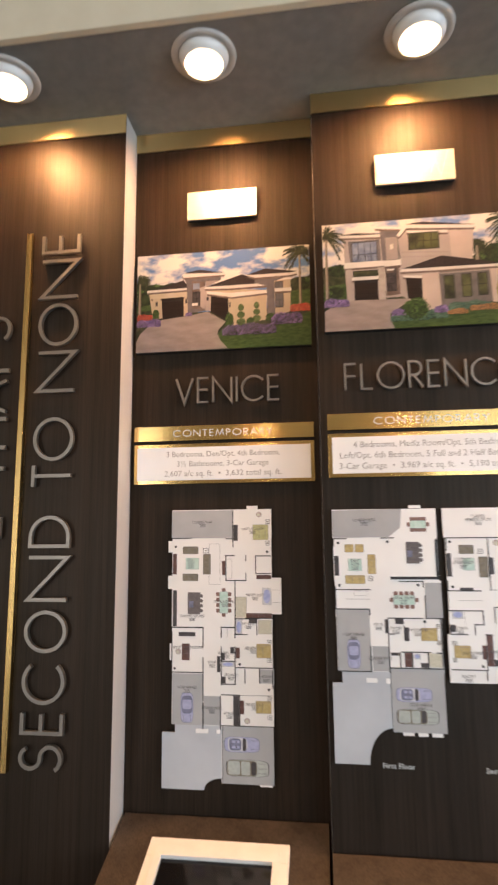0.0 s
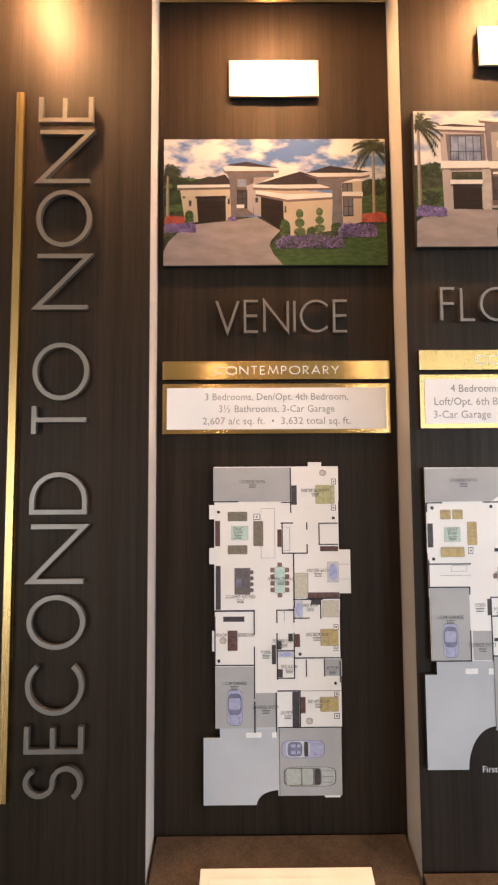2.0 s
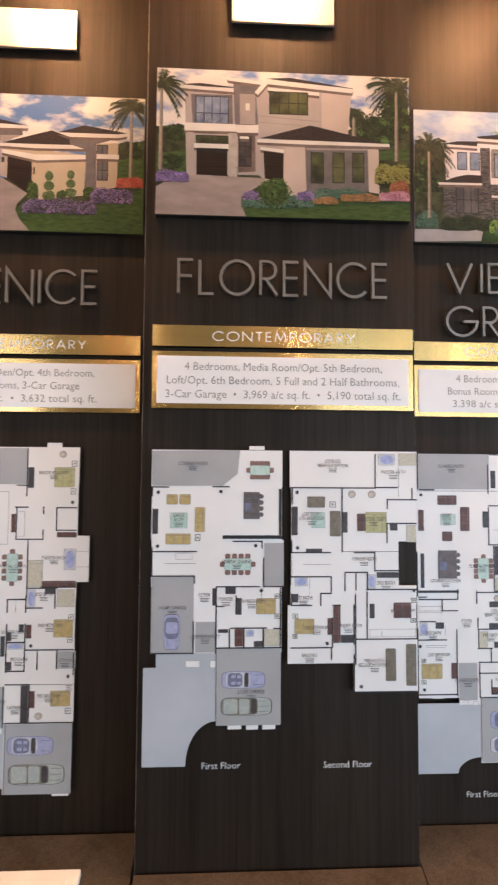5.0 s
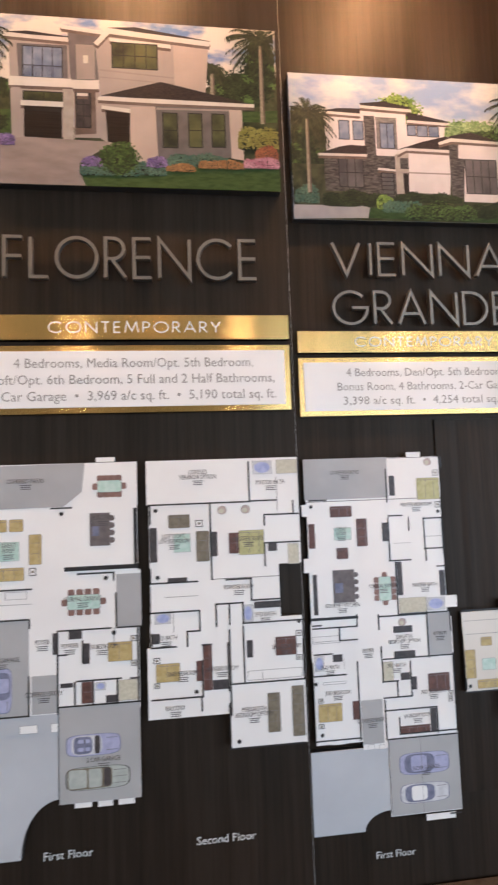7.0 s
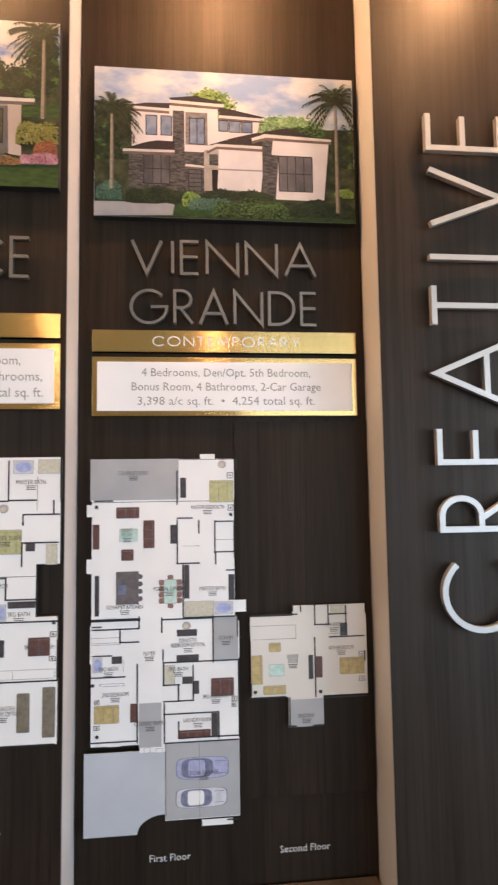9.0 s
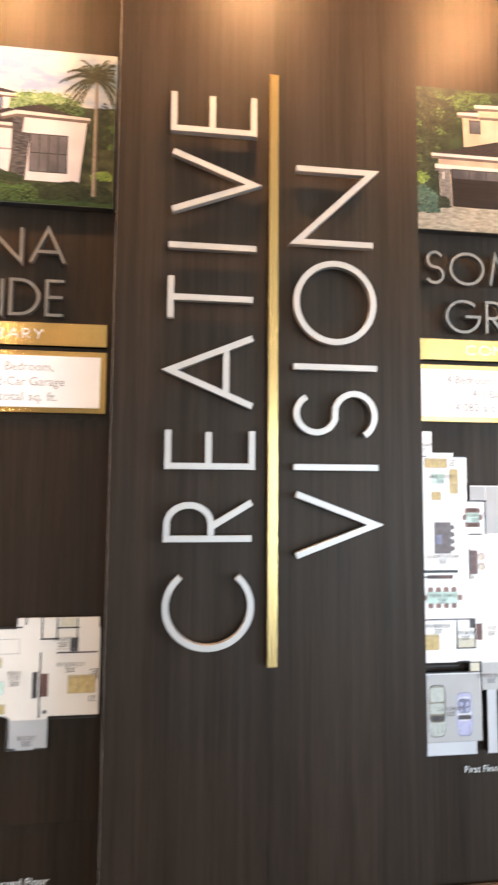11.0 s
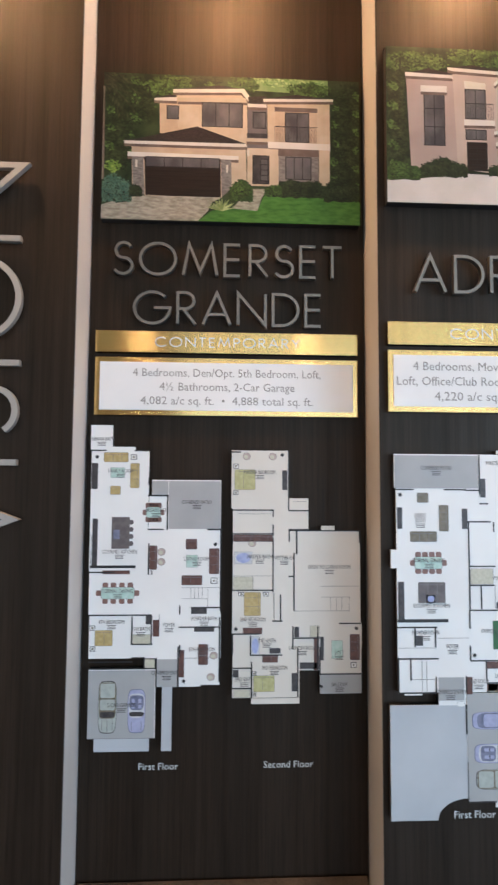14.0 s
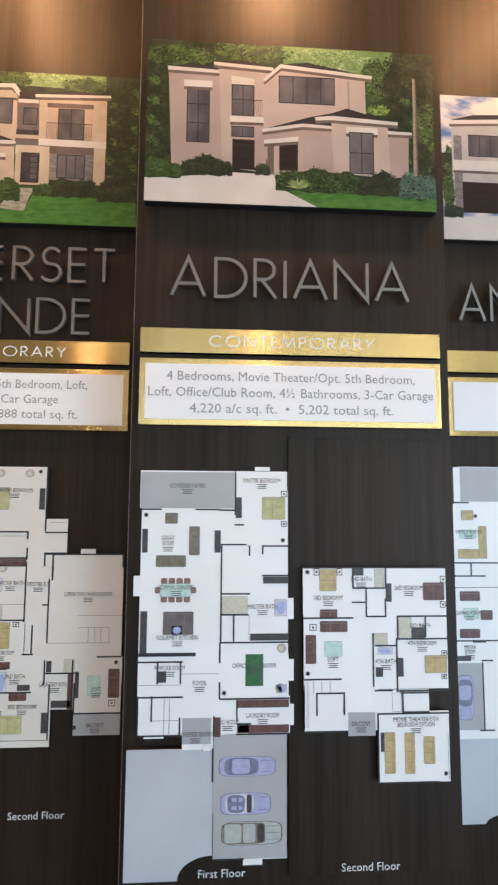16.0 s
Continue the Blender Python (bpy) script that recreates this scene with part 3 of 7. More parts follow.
for x0, x1, z1, y, m in ((0.8185, 1.0725, 1.608, Y_IN, WOOD), (2.3925, 2.6660, 1.600, Y_OUT, WOOD_OUT)):
    t = tagged(part("option_panel", slab(0, x1 - x0, -0.0035, -0.0005, 0, z1 - 0.93, 0.0005), m), "thin dark wood-grain board over part of a panel", "wall panel")
    t.location = (x0, y, 0.93)
header_plate(-0.264, "in")
header_plate(0.268, "out", True)
name_sign(["VENICE"], -0.395, "in", [(-0.395, -0.108, 1.840, 1.914)])
name_sign(["FLORENCE"], 0.068, "out", [(0.068, 0.472, 1.836, 1.907)])
name_sign(["VIENNA", "GRANDE"], 0.632, "in", [(0.632, 0.977, 1.883, 1.950), (0.630, 0.977, 1.788, 1.855)])
name_sign(["SOMERSET", "GRANDE"], 1.652, "in", [(1.652, 2.087, 1.884, 1.950), (1.692, 2.046, 1.789, 1.855)])
name_sign(["ADRIANA"], 2.198, "out", [(2.198, 2.594, 1.829, 1.899)])
name_sign(["AN"], 2.727, "in", [(2.727, 2.835, 1.832, 1.904)])
plaques(-0.514, -0.016, "in", ["3 Bedrooms, Den/Opt. 4th Bedroom,", "3\u00bd Bathrooms, 3-Car Garage", "2,607 a/c sq. ft.  \u2022  3,632 total sq. ft."], (0.312, 0.252, 0.322))
plaques(0.020, 0.524, "out", ["4 Bedrooms, Media Room/Opt. 5th Bedroom,", "Loft/Opt. 6th Bedroom, 5 Full and 2 Half Bathrooms,", "3-Car Garage  \u2022  3,969 a/c sq. ft.  \u2022  5,190 total sq. ft."], (0.380, 0.448, 0.452))
plaques(0.559, 1.054, "in", ["4 Bedrooms, Den/Opt. 5th Bedroom,", "Bonus Room, 4 Bathrooms, 2-Car Garage", "3,398 a/c sq. ft.  \u2022  4,254 total sq. ft."], (0.315, 0.352, 0.330))
plaques(1.620, 2.118, "in", ["4 Bedrooms, Den/Opt. 5th Bedroom, Loft,", "4\u00bd Bathrooms, 2-Car Garage", "4,082 a/c sq. ft.  \u2022  4,888 total sq. ft."], (0.355, 0.255, 0.325))
plaques(2.149, 2.648, "out", ["4 Bedrooms, Movie Theater/Opt. 5th Bedroom,", "Loft, Office/Club Room, 4\u00bd Bathrooms, 3-Car Garage", "4,220 a/c sq. ft.  \u2022  5,202 total sq. ft."], (0.410, 0.470, 0.335))
plaques(2.701, 3.190, "in", ["5 Bedrooms", "", "4,7"], (0, 0, 0))
floor_word("First Floor", 0.157, 0.954, "out")
floor_word("Second Floor", 0.394, 0.952, "out")
floor_word("First Floor", 0.697, 0.840, "in")
floor_word("Second Floor", 0.937, 0.839, "in")
floor_word("First Floor", 1.749, 0.978, "in")
floor_word("Second Floor", 1.986, 0.978, "in")
floor_word("First Floor", 2.290, 0.937, "out")
floor_word("Second Floor", 2.519, 0.939, "out")
floor_word("First Floor", 2.87, 0.960, "in")

# ---- house pictures ----
def cloudy(name, blue, cloud, lo, hi):
    return mottled(name, blue, cloud, 13.0, 0.32, (1, 1, 2.2), lo, hi, 6.0)


SHADES = {
    "sky_blue": cloudy("print_sky", (0.073, 0.141, 0.293), (0.52, 0.48, 0.43), 0.42, 0.56),
    "sky_warm": cloudy("print_evening_sky", (0.09, 0.16, 0.32), (0.50, 0.45, 0.40), 0.38, 0.52),
    "sky_pale": cloudy("print_pale_sky", (0.192, 0.265, 0.406), (0.451, 0.439, 0.428), 0.40, 0.62),
    "wall": mottled("print_stucco", (0.30, 0.242, 0.172), (0.335, 0.275, 0.20), 14, 0.32),
    "wall2": mottled("print_stucco_rose", (0.235, 0.205, 0.19), (0.275, 0.243, 0.225), 14, 0.32),
    "white": mottled("print_white_wall", (0.44, 0.41, 0.41), (0.49, 0.46, 0.46), 30, 0.32),
    "white2": mottled("print_grey_wall", (0.293, 0.282, 0.259), (0.338, 0.326, 0.304), 30, 0.32),
    "tan": mottled("print_tan_wall", (0.32, 0.24, 0.17), (0.385, 0.30, 0.215), 40, 0.32),
    "tan2": mottled("print_lit_wall", (0.35, 0.28, 0.20), (0.40, 0.33, 0.25), 40, 0.32),
    "pink": mottled("print_pink_wall", (0.265, 0.205, 0.185), (0.305, 0.245, 0.222), 14, 0.32),
    "pink2": mottled("print_pale_pink_wall", (0.315, 0.255, 0.222), (0.36, 0.295, 0.26), 14, 0.32),
    "grey": mottled("print_grey_stone", (0.082, 0.074, 0.074), (0.108, 0.099, 0.098), 60, 0.32),
    "stone": mottled("print_stone", (0.101, 0.092, 0.086), (0.182, 0.167, 0.157), 120, 0.32, (1, 1, 3)),
    "stone2": mottled("print_slate_stone", (0.020, 0.018, 0.018), (0.092, 0.084, 0.081), 110, 0.32, (1, 1, 4)),
    "pillar": mottled("print_pillar", (0.244, 0.218, 0.193), (0.304, 0.279, 0.248), 70, 0.32),
    "trim": mottled("print_trim", (0.43, 0.405, 0.37), (0.47, 0.45, 0.42), 30, 0.32),
    "trim2": mottled("print_cream_trim", (0.331, 0.275, 0.197), (0.367, 0.316, 0.243), 30, 0.32),
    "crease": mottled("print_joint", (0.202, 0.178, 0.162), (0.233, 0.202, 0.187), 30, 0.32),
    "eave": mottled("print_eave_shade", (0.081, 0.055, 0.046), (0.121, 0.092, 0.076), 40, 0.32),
    "roof": mottled("print_roof", (0.014, 0.010, 0.010), (0.030, 0.021, 0.020), 150, 0.32, (1, 1, 4)),
    "door": mottled("print_garage_door", (0.009, 0.005, 0.004), (0.016, 0.010, 0.008), 60, 0.32, (0.3, 1, 8)),
    "dark": mottled("print_shadow", (0.018, 0.016, 0.018), (0.046, 0.040, 0.040), 60, 0.32),
    "glass": mottled("print_blue_glass", (0.086, 0.117, 0.182), (0.182, 0.213, 0.274), 45, 0.32),
    "pane": mottled("print_window", (0.045, 0.042, 0.046), (0.105, 0.100, 0.100), 26, 0.32, (1, 1, 0.6)),
    "olive": mottled("print_olive_glass", (0.014, 0.016, 0.010), (0.075, 0.080, 0.032), 24, 0.32),
    "bar": mottled("print_mullion", (0.010, 0.009, 0.009), (0.018, 0.016, 0.016), 60, 0.32),
    "drive": mottled("print_pavers", (0.185, 0.150, 0.135), (0.238, 0.200, 0.182), 18, 0.32, (1, 1, 3.0)),
    "drive2": mottled("print_grey_drive", (0.224, 0.213, 0.224), (0.274, 0.263, 0.269), 30, 0.32),
    "drive3": mottled("print_pale_drive", (0.44, 0.41, 0.38), (0.49, 0.46, 0.44), 20, 0.32),
    "paver": mottled("print_tiled_drive", (0.172, 0.157, 0.121), (0.304, 0.283, 0.233), 85, 0.32, (1, 1, 3)),
    "lawn": mottled("print_lawn", (0.023, 0.046, 0.012), (0.046, 0.076, 0.023), 60, 0.32, (1, 1, 3)),
    "darklawn": mottled("print_shaded_lawn", (0.012, 0.033, 0.008), (0.026, 0.055, 0.016), 60, 0.32, (1, 1, 3)),
    "brightlawn": mottled("print_bright_lawn", (0.030, 0.101, 0.016), (0.061, 0.152, 0.028), 60, 0.32, (1, 1, 3)),
    "shrub": mottled("print_undergrowth", (0.011, 0.016, 0.007), (0.051, 0.055, 0.026), 50, 0.32),
    "darkgreen": mottled("print_woods", (0.005, 0.010, 0.004), (0.026, 0.043, 0.016), 34, 0.32),
    "mist": mottled("print_mist", (0.061, 0.143, 0.030), (0.172, 0.244, 0.111), 22, 0.32),
    "red": mottled("print_red_flowers", (0.202, 0.016, 0.010), (0.279, 0.061, 0.030), 120, 0.32),
    "lamp": mottled("print_lamp_and_lit_soffit", (0.406, 0.375, 0.314), (0.426, 0.406, 0.355), 60, 0.32),
    "under_mist": mottled("print_far_hill", (0.051, 0.101, 0.030), (0.132, 0.193, 0.081), 30, 0.32),
    "under_leaf": mottled("print_leaf_shade", (0.004, 0.007, 0.003), (0.016, 0.023, 0.009), 90, 0.32),
    "under_flower": mottled("print_flower_shade", (0.010, 0.016, 0.010), (0.035, 0.035, 0.026), 90, 0.32),
    "trunk": mottled("print_trunk", (0.15, 0.125, 0.092), (0.27, 0.235, 0.185), 150, 0.32, (1, 1, 4)),
}
DABS = {
    "mist": ((0.10, 0.22, 0.05), (0.38, 0.52, 0.24)), "dark": ((0.004, 0.009, 0.004), (0.038, 0.062, 0.022)), "mid": ((0.014, 0.035, 0.008), (0.105, 0.195, 0.048)),
    "lime": ((0.08, 0.17, 0.02), (0.30, 0.44, 0.09)), "green": ((0.012, 0.035, 0.008), (0.075, 0.145, 0.032)),
    "topiary": ((0.04, 0.08, 0.02), (0.16, 0.22, 0.08)), "purple": ((0.07, 0.04, 0.16), (0.32, 0.22, 0.46)),
    "teal": ((0.03, 0.10, 0.08), (0.12, 0.21, 0.14)), "orange": ((0.22, 0.10, 0.03), (0.46, 0.25, 0.10)),
    "pink": ((0.34, 0.10, 0.16), (0.66, 0.36, 0.44)), "yellow": ((0.18, 0.17, 0.03), (0.30, 0.28, 0.08)),
    "rust": ((0.22, 0.05, 0.03), (0.40, 0.14, 0.06)), "red": ((0.36, 0.03, 0.02), (0.56, 0.14, 0.08)),
    "frond": ((0.006, 0.010, 0.005), (0.055, 0.066, 0.028)), "agave": ((0.14, 0.20, 0.06), (0.46, 0.54, 0.24)),
}
DAB_MATS = {k: speckled("print_dabs_" + k, *[tuple(0.8 * c for c in v) for v in pair]) for k, pair in DABS.items()}
for m in list(SHADES.values()) + list(DAB_MATS.values()):
    m.node_tree.nodes["Principled BSDF"].inputs["Specular IOR Level"].default_value = 0.25
PIC_SLOTS = list(SHADES) + ["dab_" + k for k in DABS]
PIC_MATS = list(SHADES.values()) + [DAB_MATS[k] for k in DABS]
PIC_W, PIC_H, PIC_FRONT = 498, 293, -0.0165
rng = random.Random(7)


def crest(u):
    """Height of a clipped bush along its length, rounded at both ends."""
    return 0.35 + 0.65 * max(0.0, math.sin(math.pi * u)) ** 0.28


class HousePicture:
    """A printed rigid picture of a house; millimetres from its lower left corner."""

    def __init__(self, x, style):
        self.t = tagged(empty("house_picture", x, Y_IN if style == "in" else Y_OUT, 1.992), "rigid colour picture of a modern house, mounted off the panel", "picture", "pictures of houses")
        part("board", slab(0, PIC_W * 0.001, PIC_FRONT, -0.0005, 0, PIC_H * 0.001, 0.0006), BLACK, self.t, "dark rigid backing board")
        self.n, self.bm = 0, bmesh.new()

    def flush(self, name):
        used = sorted({f.material_index for f in self.bm.faces})
        if used:
            for f in self.bm.faces:
                f.material_index = used.index(f.material_index)
            part(name, self.bm, [PIC_MATS[i] for i in used], self.t)
            self.bm = bmesh.new()

    def face(self, pts, slot, step=1):
        self.n += step
        cut = [(min(PIC_W, max(0, x)), min(PIC_H, max(0, z))) for x, z in pts]
        f = self.bm.faces.new([self.bm.verts.new((x * 0.001, PIC_FRONT - 0.0002 - self.n * 0.000004, z * 0.001)) for x, z in cut])
        f.normal_update()
        if f.normal.y > 0:
            f.normal_flip()
        f.material_index = PIC_SLOTS.index(slot)

    def sky(self, tone):
        self.face([(0, 0), (PIC_W, 0), (PIC_W, PIC_H), (0, PIC_H)], "sky_" + tone)
        self.flush("sky_print")

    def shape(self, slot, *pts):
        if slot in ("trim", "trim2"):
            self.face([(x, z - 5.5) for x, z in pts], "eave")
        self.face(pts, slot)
        kind = "lawn" if "lawn" in slot else "driveway" if slot.startswith("drive") or slot == "paver" else {"roof": "roof", "door": "door", "trim": "fascia", "trim2": "fascia", "trunk": "trunk", "lamp": "lamp_and_soffit", "shrub": "woods", "darkgreen": "woods", "mist": "woods", "red": "flower_bed", "olive": "window"}.get(slot, "wall")
        self.flush(kind + "_print")

    def rect(self, slot, x0, z0, x1, z1):
        if slot == "door" and x1 - x0 > z1 - z0:
            self.face([(x0, z0), (x1, z0), (x1, z1), (x0, z1)], slot)
            for i in range(1, 4):
                z = z0 + (z1 - z0) * i / 4
                self.face([(x0, z), (x1, z), (x1, z + 0.7), (x0, z + 0.7)], "bar")
            return self.flush("garage_door_print")
        self.shape(slot, (x0, z0), (x1, z0), (x1, z1), (x0, z1))

    def window(self, x0, z0, x1, z1, cols, rows, tone="pane"):
        self.face([(x0 - 1, z0 - 1), (x1 + 1, z0 - 1), (x1 + 1, z1 + 1), (x0 - 1, z1 + 1)], "bar")
        w, h = (x1 - x0) / cols, (z1 - z0) / rows
        for i in range(cols):
            for j in range(rows):
                a, b = x0 + i * w + 0.7, z0 + j * h + 0.7
                self.face([(a, b), (a + w - 1.4, b), (a + w - 1.4, b + h - 1.4), (a, b + h - 1.4)], tone)
        self.flush("window_print")

    def rail(self, x0, z0, x1, z1):
        x = x0
        while x < x1:
            self.face([(x, z0), (x + 0.6, z0), (x + 0.6, z1), (x, z1)], "bar", 0)
            x += 3
        self.face([(x0, z1 - 1), (x1, z1 - 1), (x1, z1 + 0.4), (x0, z1 + 0.4)], "bar")
        self.flush("balcony_rail_print")

    def dab(self, slot, x, z, r):
        a, k = rng.uniform(0, 6.3), rng.randint(4, 6)
        self.face([(x + r * rng.uniform(0.6, 1.25) * math.cos(a + math.tau * i / k), z + r * rng.uniform(0.5, 1.0) * math.sin(a + math.tau * i / k)) for i in range(k)], "dab_" + slot, 0.04)

    def under(self, pts, tone):
        self.face(pts, "under_" + ("mist" if tone == "mist" else "flower" if tone in ("purple", "orange", "pink", "red", "rust") else "leaf"))

    def hedge(self, tone, x0, z0, x1, z1):
        w, h = x1 - x0, z1 - z0
        size = 1.4 if tone in ("purple", "orange", "pink", "red", "rust") else 1.9
        top = [(x0 + w * i / 14, z0 + h * crest(i / 14) * (0.88 + 0.1 * math.sin(w * i / 14 * 0.11 + x0) + rng.uniform(-0.08, 0.08))) for i in range(15)]
        if tone == "topiary":
            for b in range(3):
                r = (0.5 - 0.09 * b) * w
                self.under([(x0 + w / 2 + r * math.cos(math.tau * i / 10), z0 + h * (0.17 + 0.33 * b) + h * 0.16 * math.sin(math.tau * i / 10)) for i in range(10)], tone)
        else:
            self.under([(x0, z0)] + [(x0 + w * i / 8, z0 + rng.uniform(-0.08, 0.06) * h) for i in range(1, 8)] + [(x1, z0)] + top[::-1], tone)
        for i in range(int(min(900, w * h / (size * size * 0.8)) + 12)):
            u, v = rng.random(), 1 - rng.random() ** 1.3
            if tone == "topiary":
                ball = rng.randint(0, 2)
                a, r = rng.uniform(0, math.tau), math.sqrt(rng.random())
                x, z = x0 + w / 2 + r * math.cos(a) * w * (0.46 - 0.1 * ball), z0 + h * (0.18 + 0.33 * ball) + r * math.sin(a) * h * 0.15
            else:
                x, z = x0 + u * w, z0 + v * h * crest(u) * (0.88 + 0.1 * math.sin(u * w * 0.11 + x0) + rng.uniform(-0.10, 0.10))
            if 1 < x < PIC_W - 1 and 1 < z < PIC_H - 1:
                self.dab(tone, x, z, size * rng.uniform(0.5, 1.2))
        self.flush("hedge_print")

    def tree(self, tone, cx, cz, rx, rz):
        self.under([(cx + rx * rng.uniform(0.66, 1.0) * math.cos(math.tau * i / 26), cz + rz * rng.uniform(0.72, 0.98) * math.sin(math.tau * i / 26)) for i in range(26)], tone)
        for i in range(int(min(1100, rx * rz * 0.42)) + 30):
            a, r = rng.uniform(0, math.tau), math.sqrt(rng.random()) * rng.uniform(0.75, 1.06)
            x, z = cx + rx * r * math.cos(a), cz + rz * r * math.sin(a) + rz * 0.06
            if 1 < x < PIC_W - 1 and 1 < z < PIC_H - 1:
                self.dab("mid" if tone == "dark" and math.sin(x * 0.13) + math.cos(z * 0.17 + x * 0.05) > 1.1 else tone, x, z, rng.uniform(1.0, 3.4))
        self.flush("tree_print")

    def palm(self, x, z0, z1, r):
        self.face([(x - 4.2, z0), (x + 4.2, z0), (x + 2.6, z1), (x - 2.6, z1)], "trunk")
        self.face([(x + 1.2, z0), (x + 4.2, z0), (x + 2.6, z1), (x + 0.8, z1)], "eave")
        for i in range(46):
            a = radians(-50 + 280 * i / 45) + rng.uniform(-0.12, 0.12)
            n, ln = 10, r * rng.uniform(0.7, 1.2)
            px, pz = x, z1
            for j in range(n):
                k = (j + 1) / n
                qx, qz = x + ln * k * math.cos(a), z1 + ln * (k * math.sin(a) + 0.25 * k - 0.62 * k * k)
                for s in (-1, 1):
                    tx, tz = qx + s * 5.5 * math.sin(a) + 1.5 * math.cos(a), qz - abs(5.0 * math.cos(a)) - 2.2
                    if all(0 < p < PIC_W for p in (qx, tx, px)) and all(0 < p < PIC_H for p in (qz, tz, pz)):
                        self.face([(px, pz), (qx, qz), (tx, tz)], "dab_frond", 0.04)
                px, pz = qx, qz
        self.flush("palm_print")

    def agave(self, x, z, r):
        for i in range(34):
            a = radians(rng.uniform(8, 172))
            ln, w = r * rng.uniform(0.65, 1.1), 2.4
            self.face([(x - w * math.sin(a), z + w * math.cos(a)), (x + w * math.sin(a), z - w * math.cos(a)), (x + ln * math.cos(a), z + 0.75 * ln * math.sin(a))], "dab_agave", 0.04)
        self.flush("agave_print")

    def done(self):
        self.bm.free()


k = HousePicture(-0.513, "in")
k.sky("blue")
k.shape("shrub", (0, 112), (498, 112), (498, 0), (0, 0))
k.shape("darkgreen", (0, 178), (16, 193), (32, 203), (50, 199), (74, 198), (102, 206), (139, 199), (141, 104), (1, 100))
k.shape("shrub", (442, 192), (461, 199), (481, 196), (498, 202), (498, 98), (442, 97))
k.shape("lawn", (0, 137), (47, 143), (47, 114), (0, 108))
k.shape("shrub", (0, 122), (47, 126), (48, 99), (0, 95))
k.shape("lawn", (444, 158), (498, 163), (498, 114), (444, 112))
k.tree("dark", 9, 194, 24, 19)
k.tree("dark", 51, 196, 34, 8)
k.tree("dark", 481, 179, 19, 20)
k.palm(9, 105, 214, 34)
k.shape("wall", (36, 176), (154, 181), (156, 104), (48, 99))
k.shape("roof", (51, 186), (137, 211), (146, 199), (156, 183))
k.rect("trim2", 42, 160, 149, 177)
k.shape("trim", (30, 186), (156, 187), (156, 181), (30, 179))
k.shape("door", (73, 159), (138, 161), (139, 103), (77, 96))
k.shape("bar", (77, 153), (135, 154), (135, 149), (77, 148))
k.rect("wall", 48, 99, 70, 160)
k.rect("dark", 56, 137, 62, 150)
k.rect("wall", 140, 104, 148, 162)
k.rect("dark", 143, 141, 148, 154)
k.shape("grey", (139, 218), (246, 221), (247, 204), (201, 199), (203, 115), (151, 110), (147, 196))
k.shape("crease", (201, 203), (245, 204), (203, 186))
k.shape("eave", (163, 207), (201, 201), (198, 118), (163, 124))
k.rect("glass", 165, 181, 185, 199)
k.shape("wall2", (185, 184), (201, 190), (200, 119), (187, 129))
k.window(165, 133, 186, 173, 2, 2, "dark")
k.rect("trim", 163, 132, 180, 140)
k.shape("roof", (143, 233), (186, 240), (259, 225), (141, 228))
k.shape("trim", (132, 227), (141, 231), (259, 225), (257, 219), (137, 218))
k.shape("wall", (197, 184), (277, 175), (278, 72), (264, 81), (216, 113), (202, 116))
k.shape("wall", (267, 175), (377, 166), (376, 79), (283, 67), (269, 107))
k.shape("wall2", (197, 184), (215, 182), (216, 113), (202, 116))
k.rect("dark", 205, 145, 211, 156)
k.shape("door", (217, 161), (267, 153), (268, 105), (260, 80), (217, 112))
k.rect("dark", 270, 121, 274, 136)
k.shape("roof", (205, 187), (306, 217), (392, 186), (282, 184))
k.shape("trim", (200, 186), (275, 186), (392, 187), (391, 179), (275, 177), (200, 180))
k.shape("trim", (206, 173), (275, 164), (378, 166), (378, 157), (277, 151), (206, 165))
k.shape("grey", (343, 203), (445, 205), (399, 190), (399, 86), (378, 81), (377, 178), (344, 188))
k.shape("wall", (399, 191), (444, 194), (443, 99), (400, 88))
k.window(401, 168, 422, 188, 2, 1)
k.window(402, 113, 423, 156, 2, 2)
k.rect("trim", 400, 159, 446, 169)
k.shape("roof", (318, 213), (373, 230), (465, 216), (444, 211))
k.shape("trim", (317, 213), (444, 213), (462, 216), (462, 209), (444, 205), (344, 204))
k.shape("drive", (0, 0), (0, 32), (11, 55), (34, 78), (75, 95), (159, 104), (207, 112), (260, 80), (239, 57), (236, 44), (245, 25), (266, 1))
k.shape("lawn", (266, 1), (245, 25), (236, 44), (252, 60), (307, 43), (374, 48), (476, 88), (498, 98), (498, 0))
k.palm(471, 102, 270, 44)
k.hedge("green", 48, 100, 66, 132)
k.hedge("red", 2, 96, 47, 117)
k.hedge("purple", 1, 76, 72, 100)
k.hedge("purple", 143, 102, 162, 114)
k.hedge("green", 260, 66, 282, 110)
k.hedge("topiary", 290, 65, 317, 129)
k.hedge("topiary", 336, 74, 360, 132)
k.hedge("green", 319, 68, 340, 90)
k.hedge("green", 374, 75, 398, 101)
k.hedge("purple", 250, 39, 401, 73)
k.hedge("purple", 389, 64, 475, 99)
k.hedge("red", 442, 98, 497, 123)
k.done()

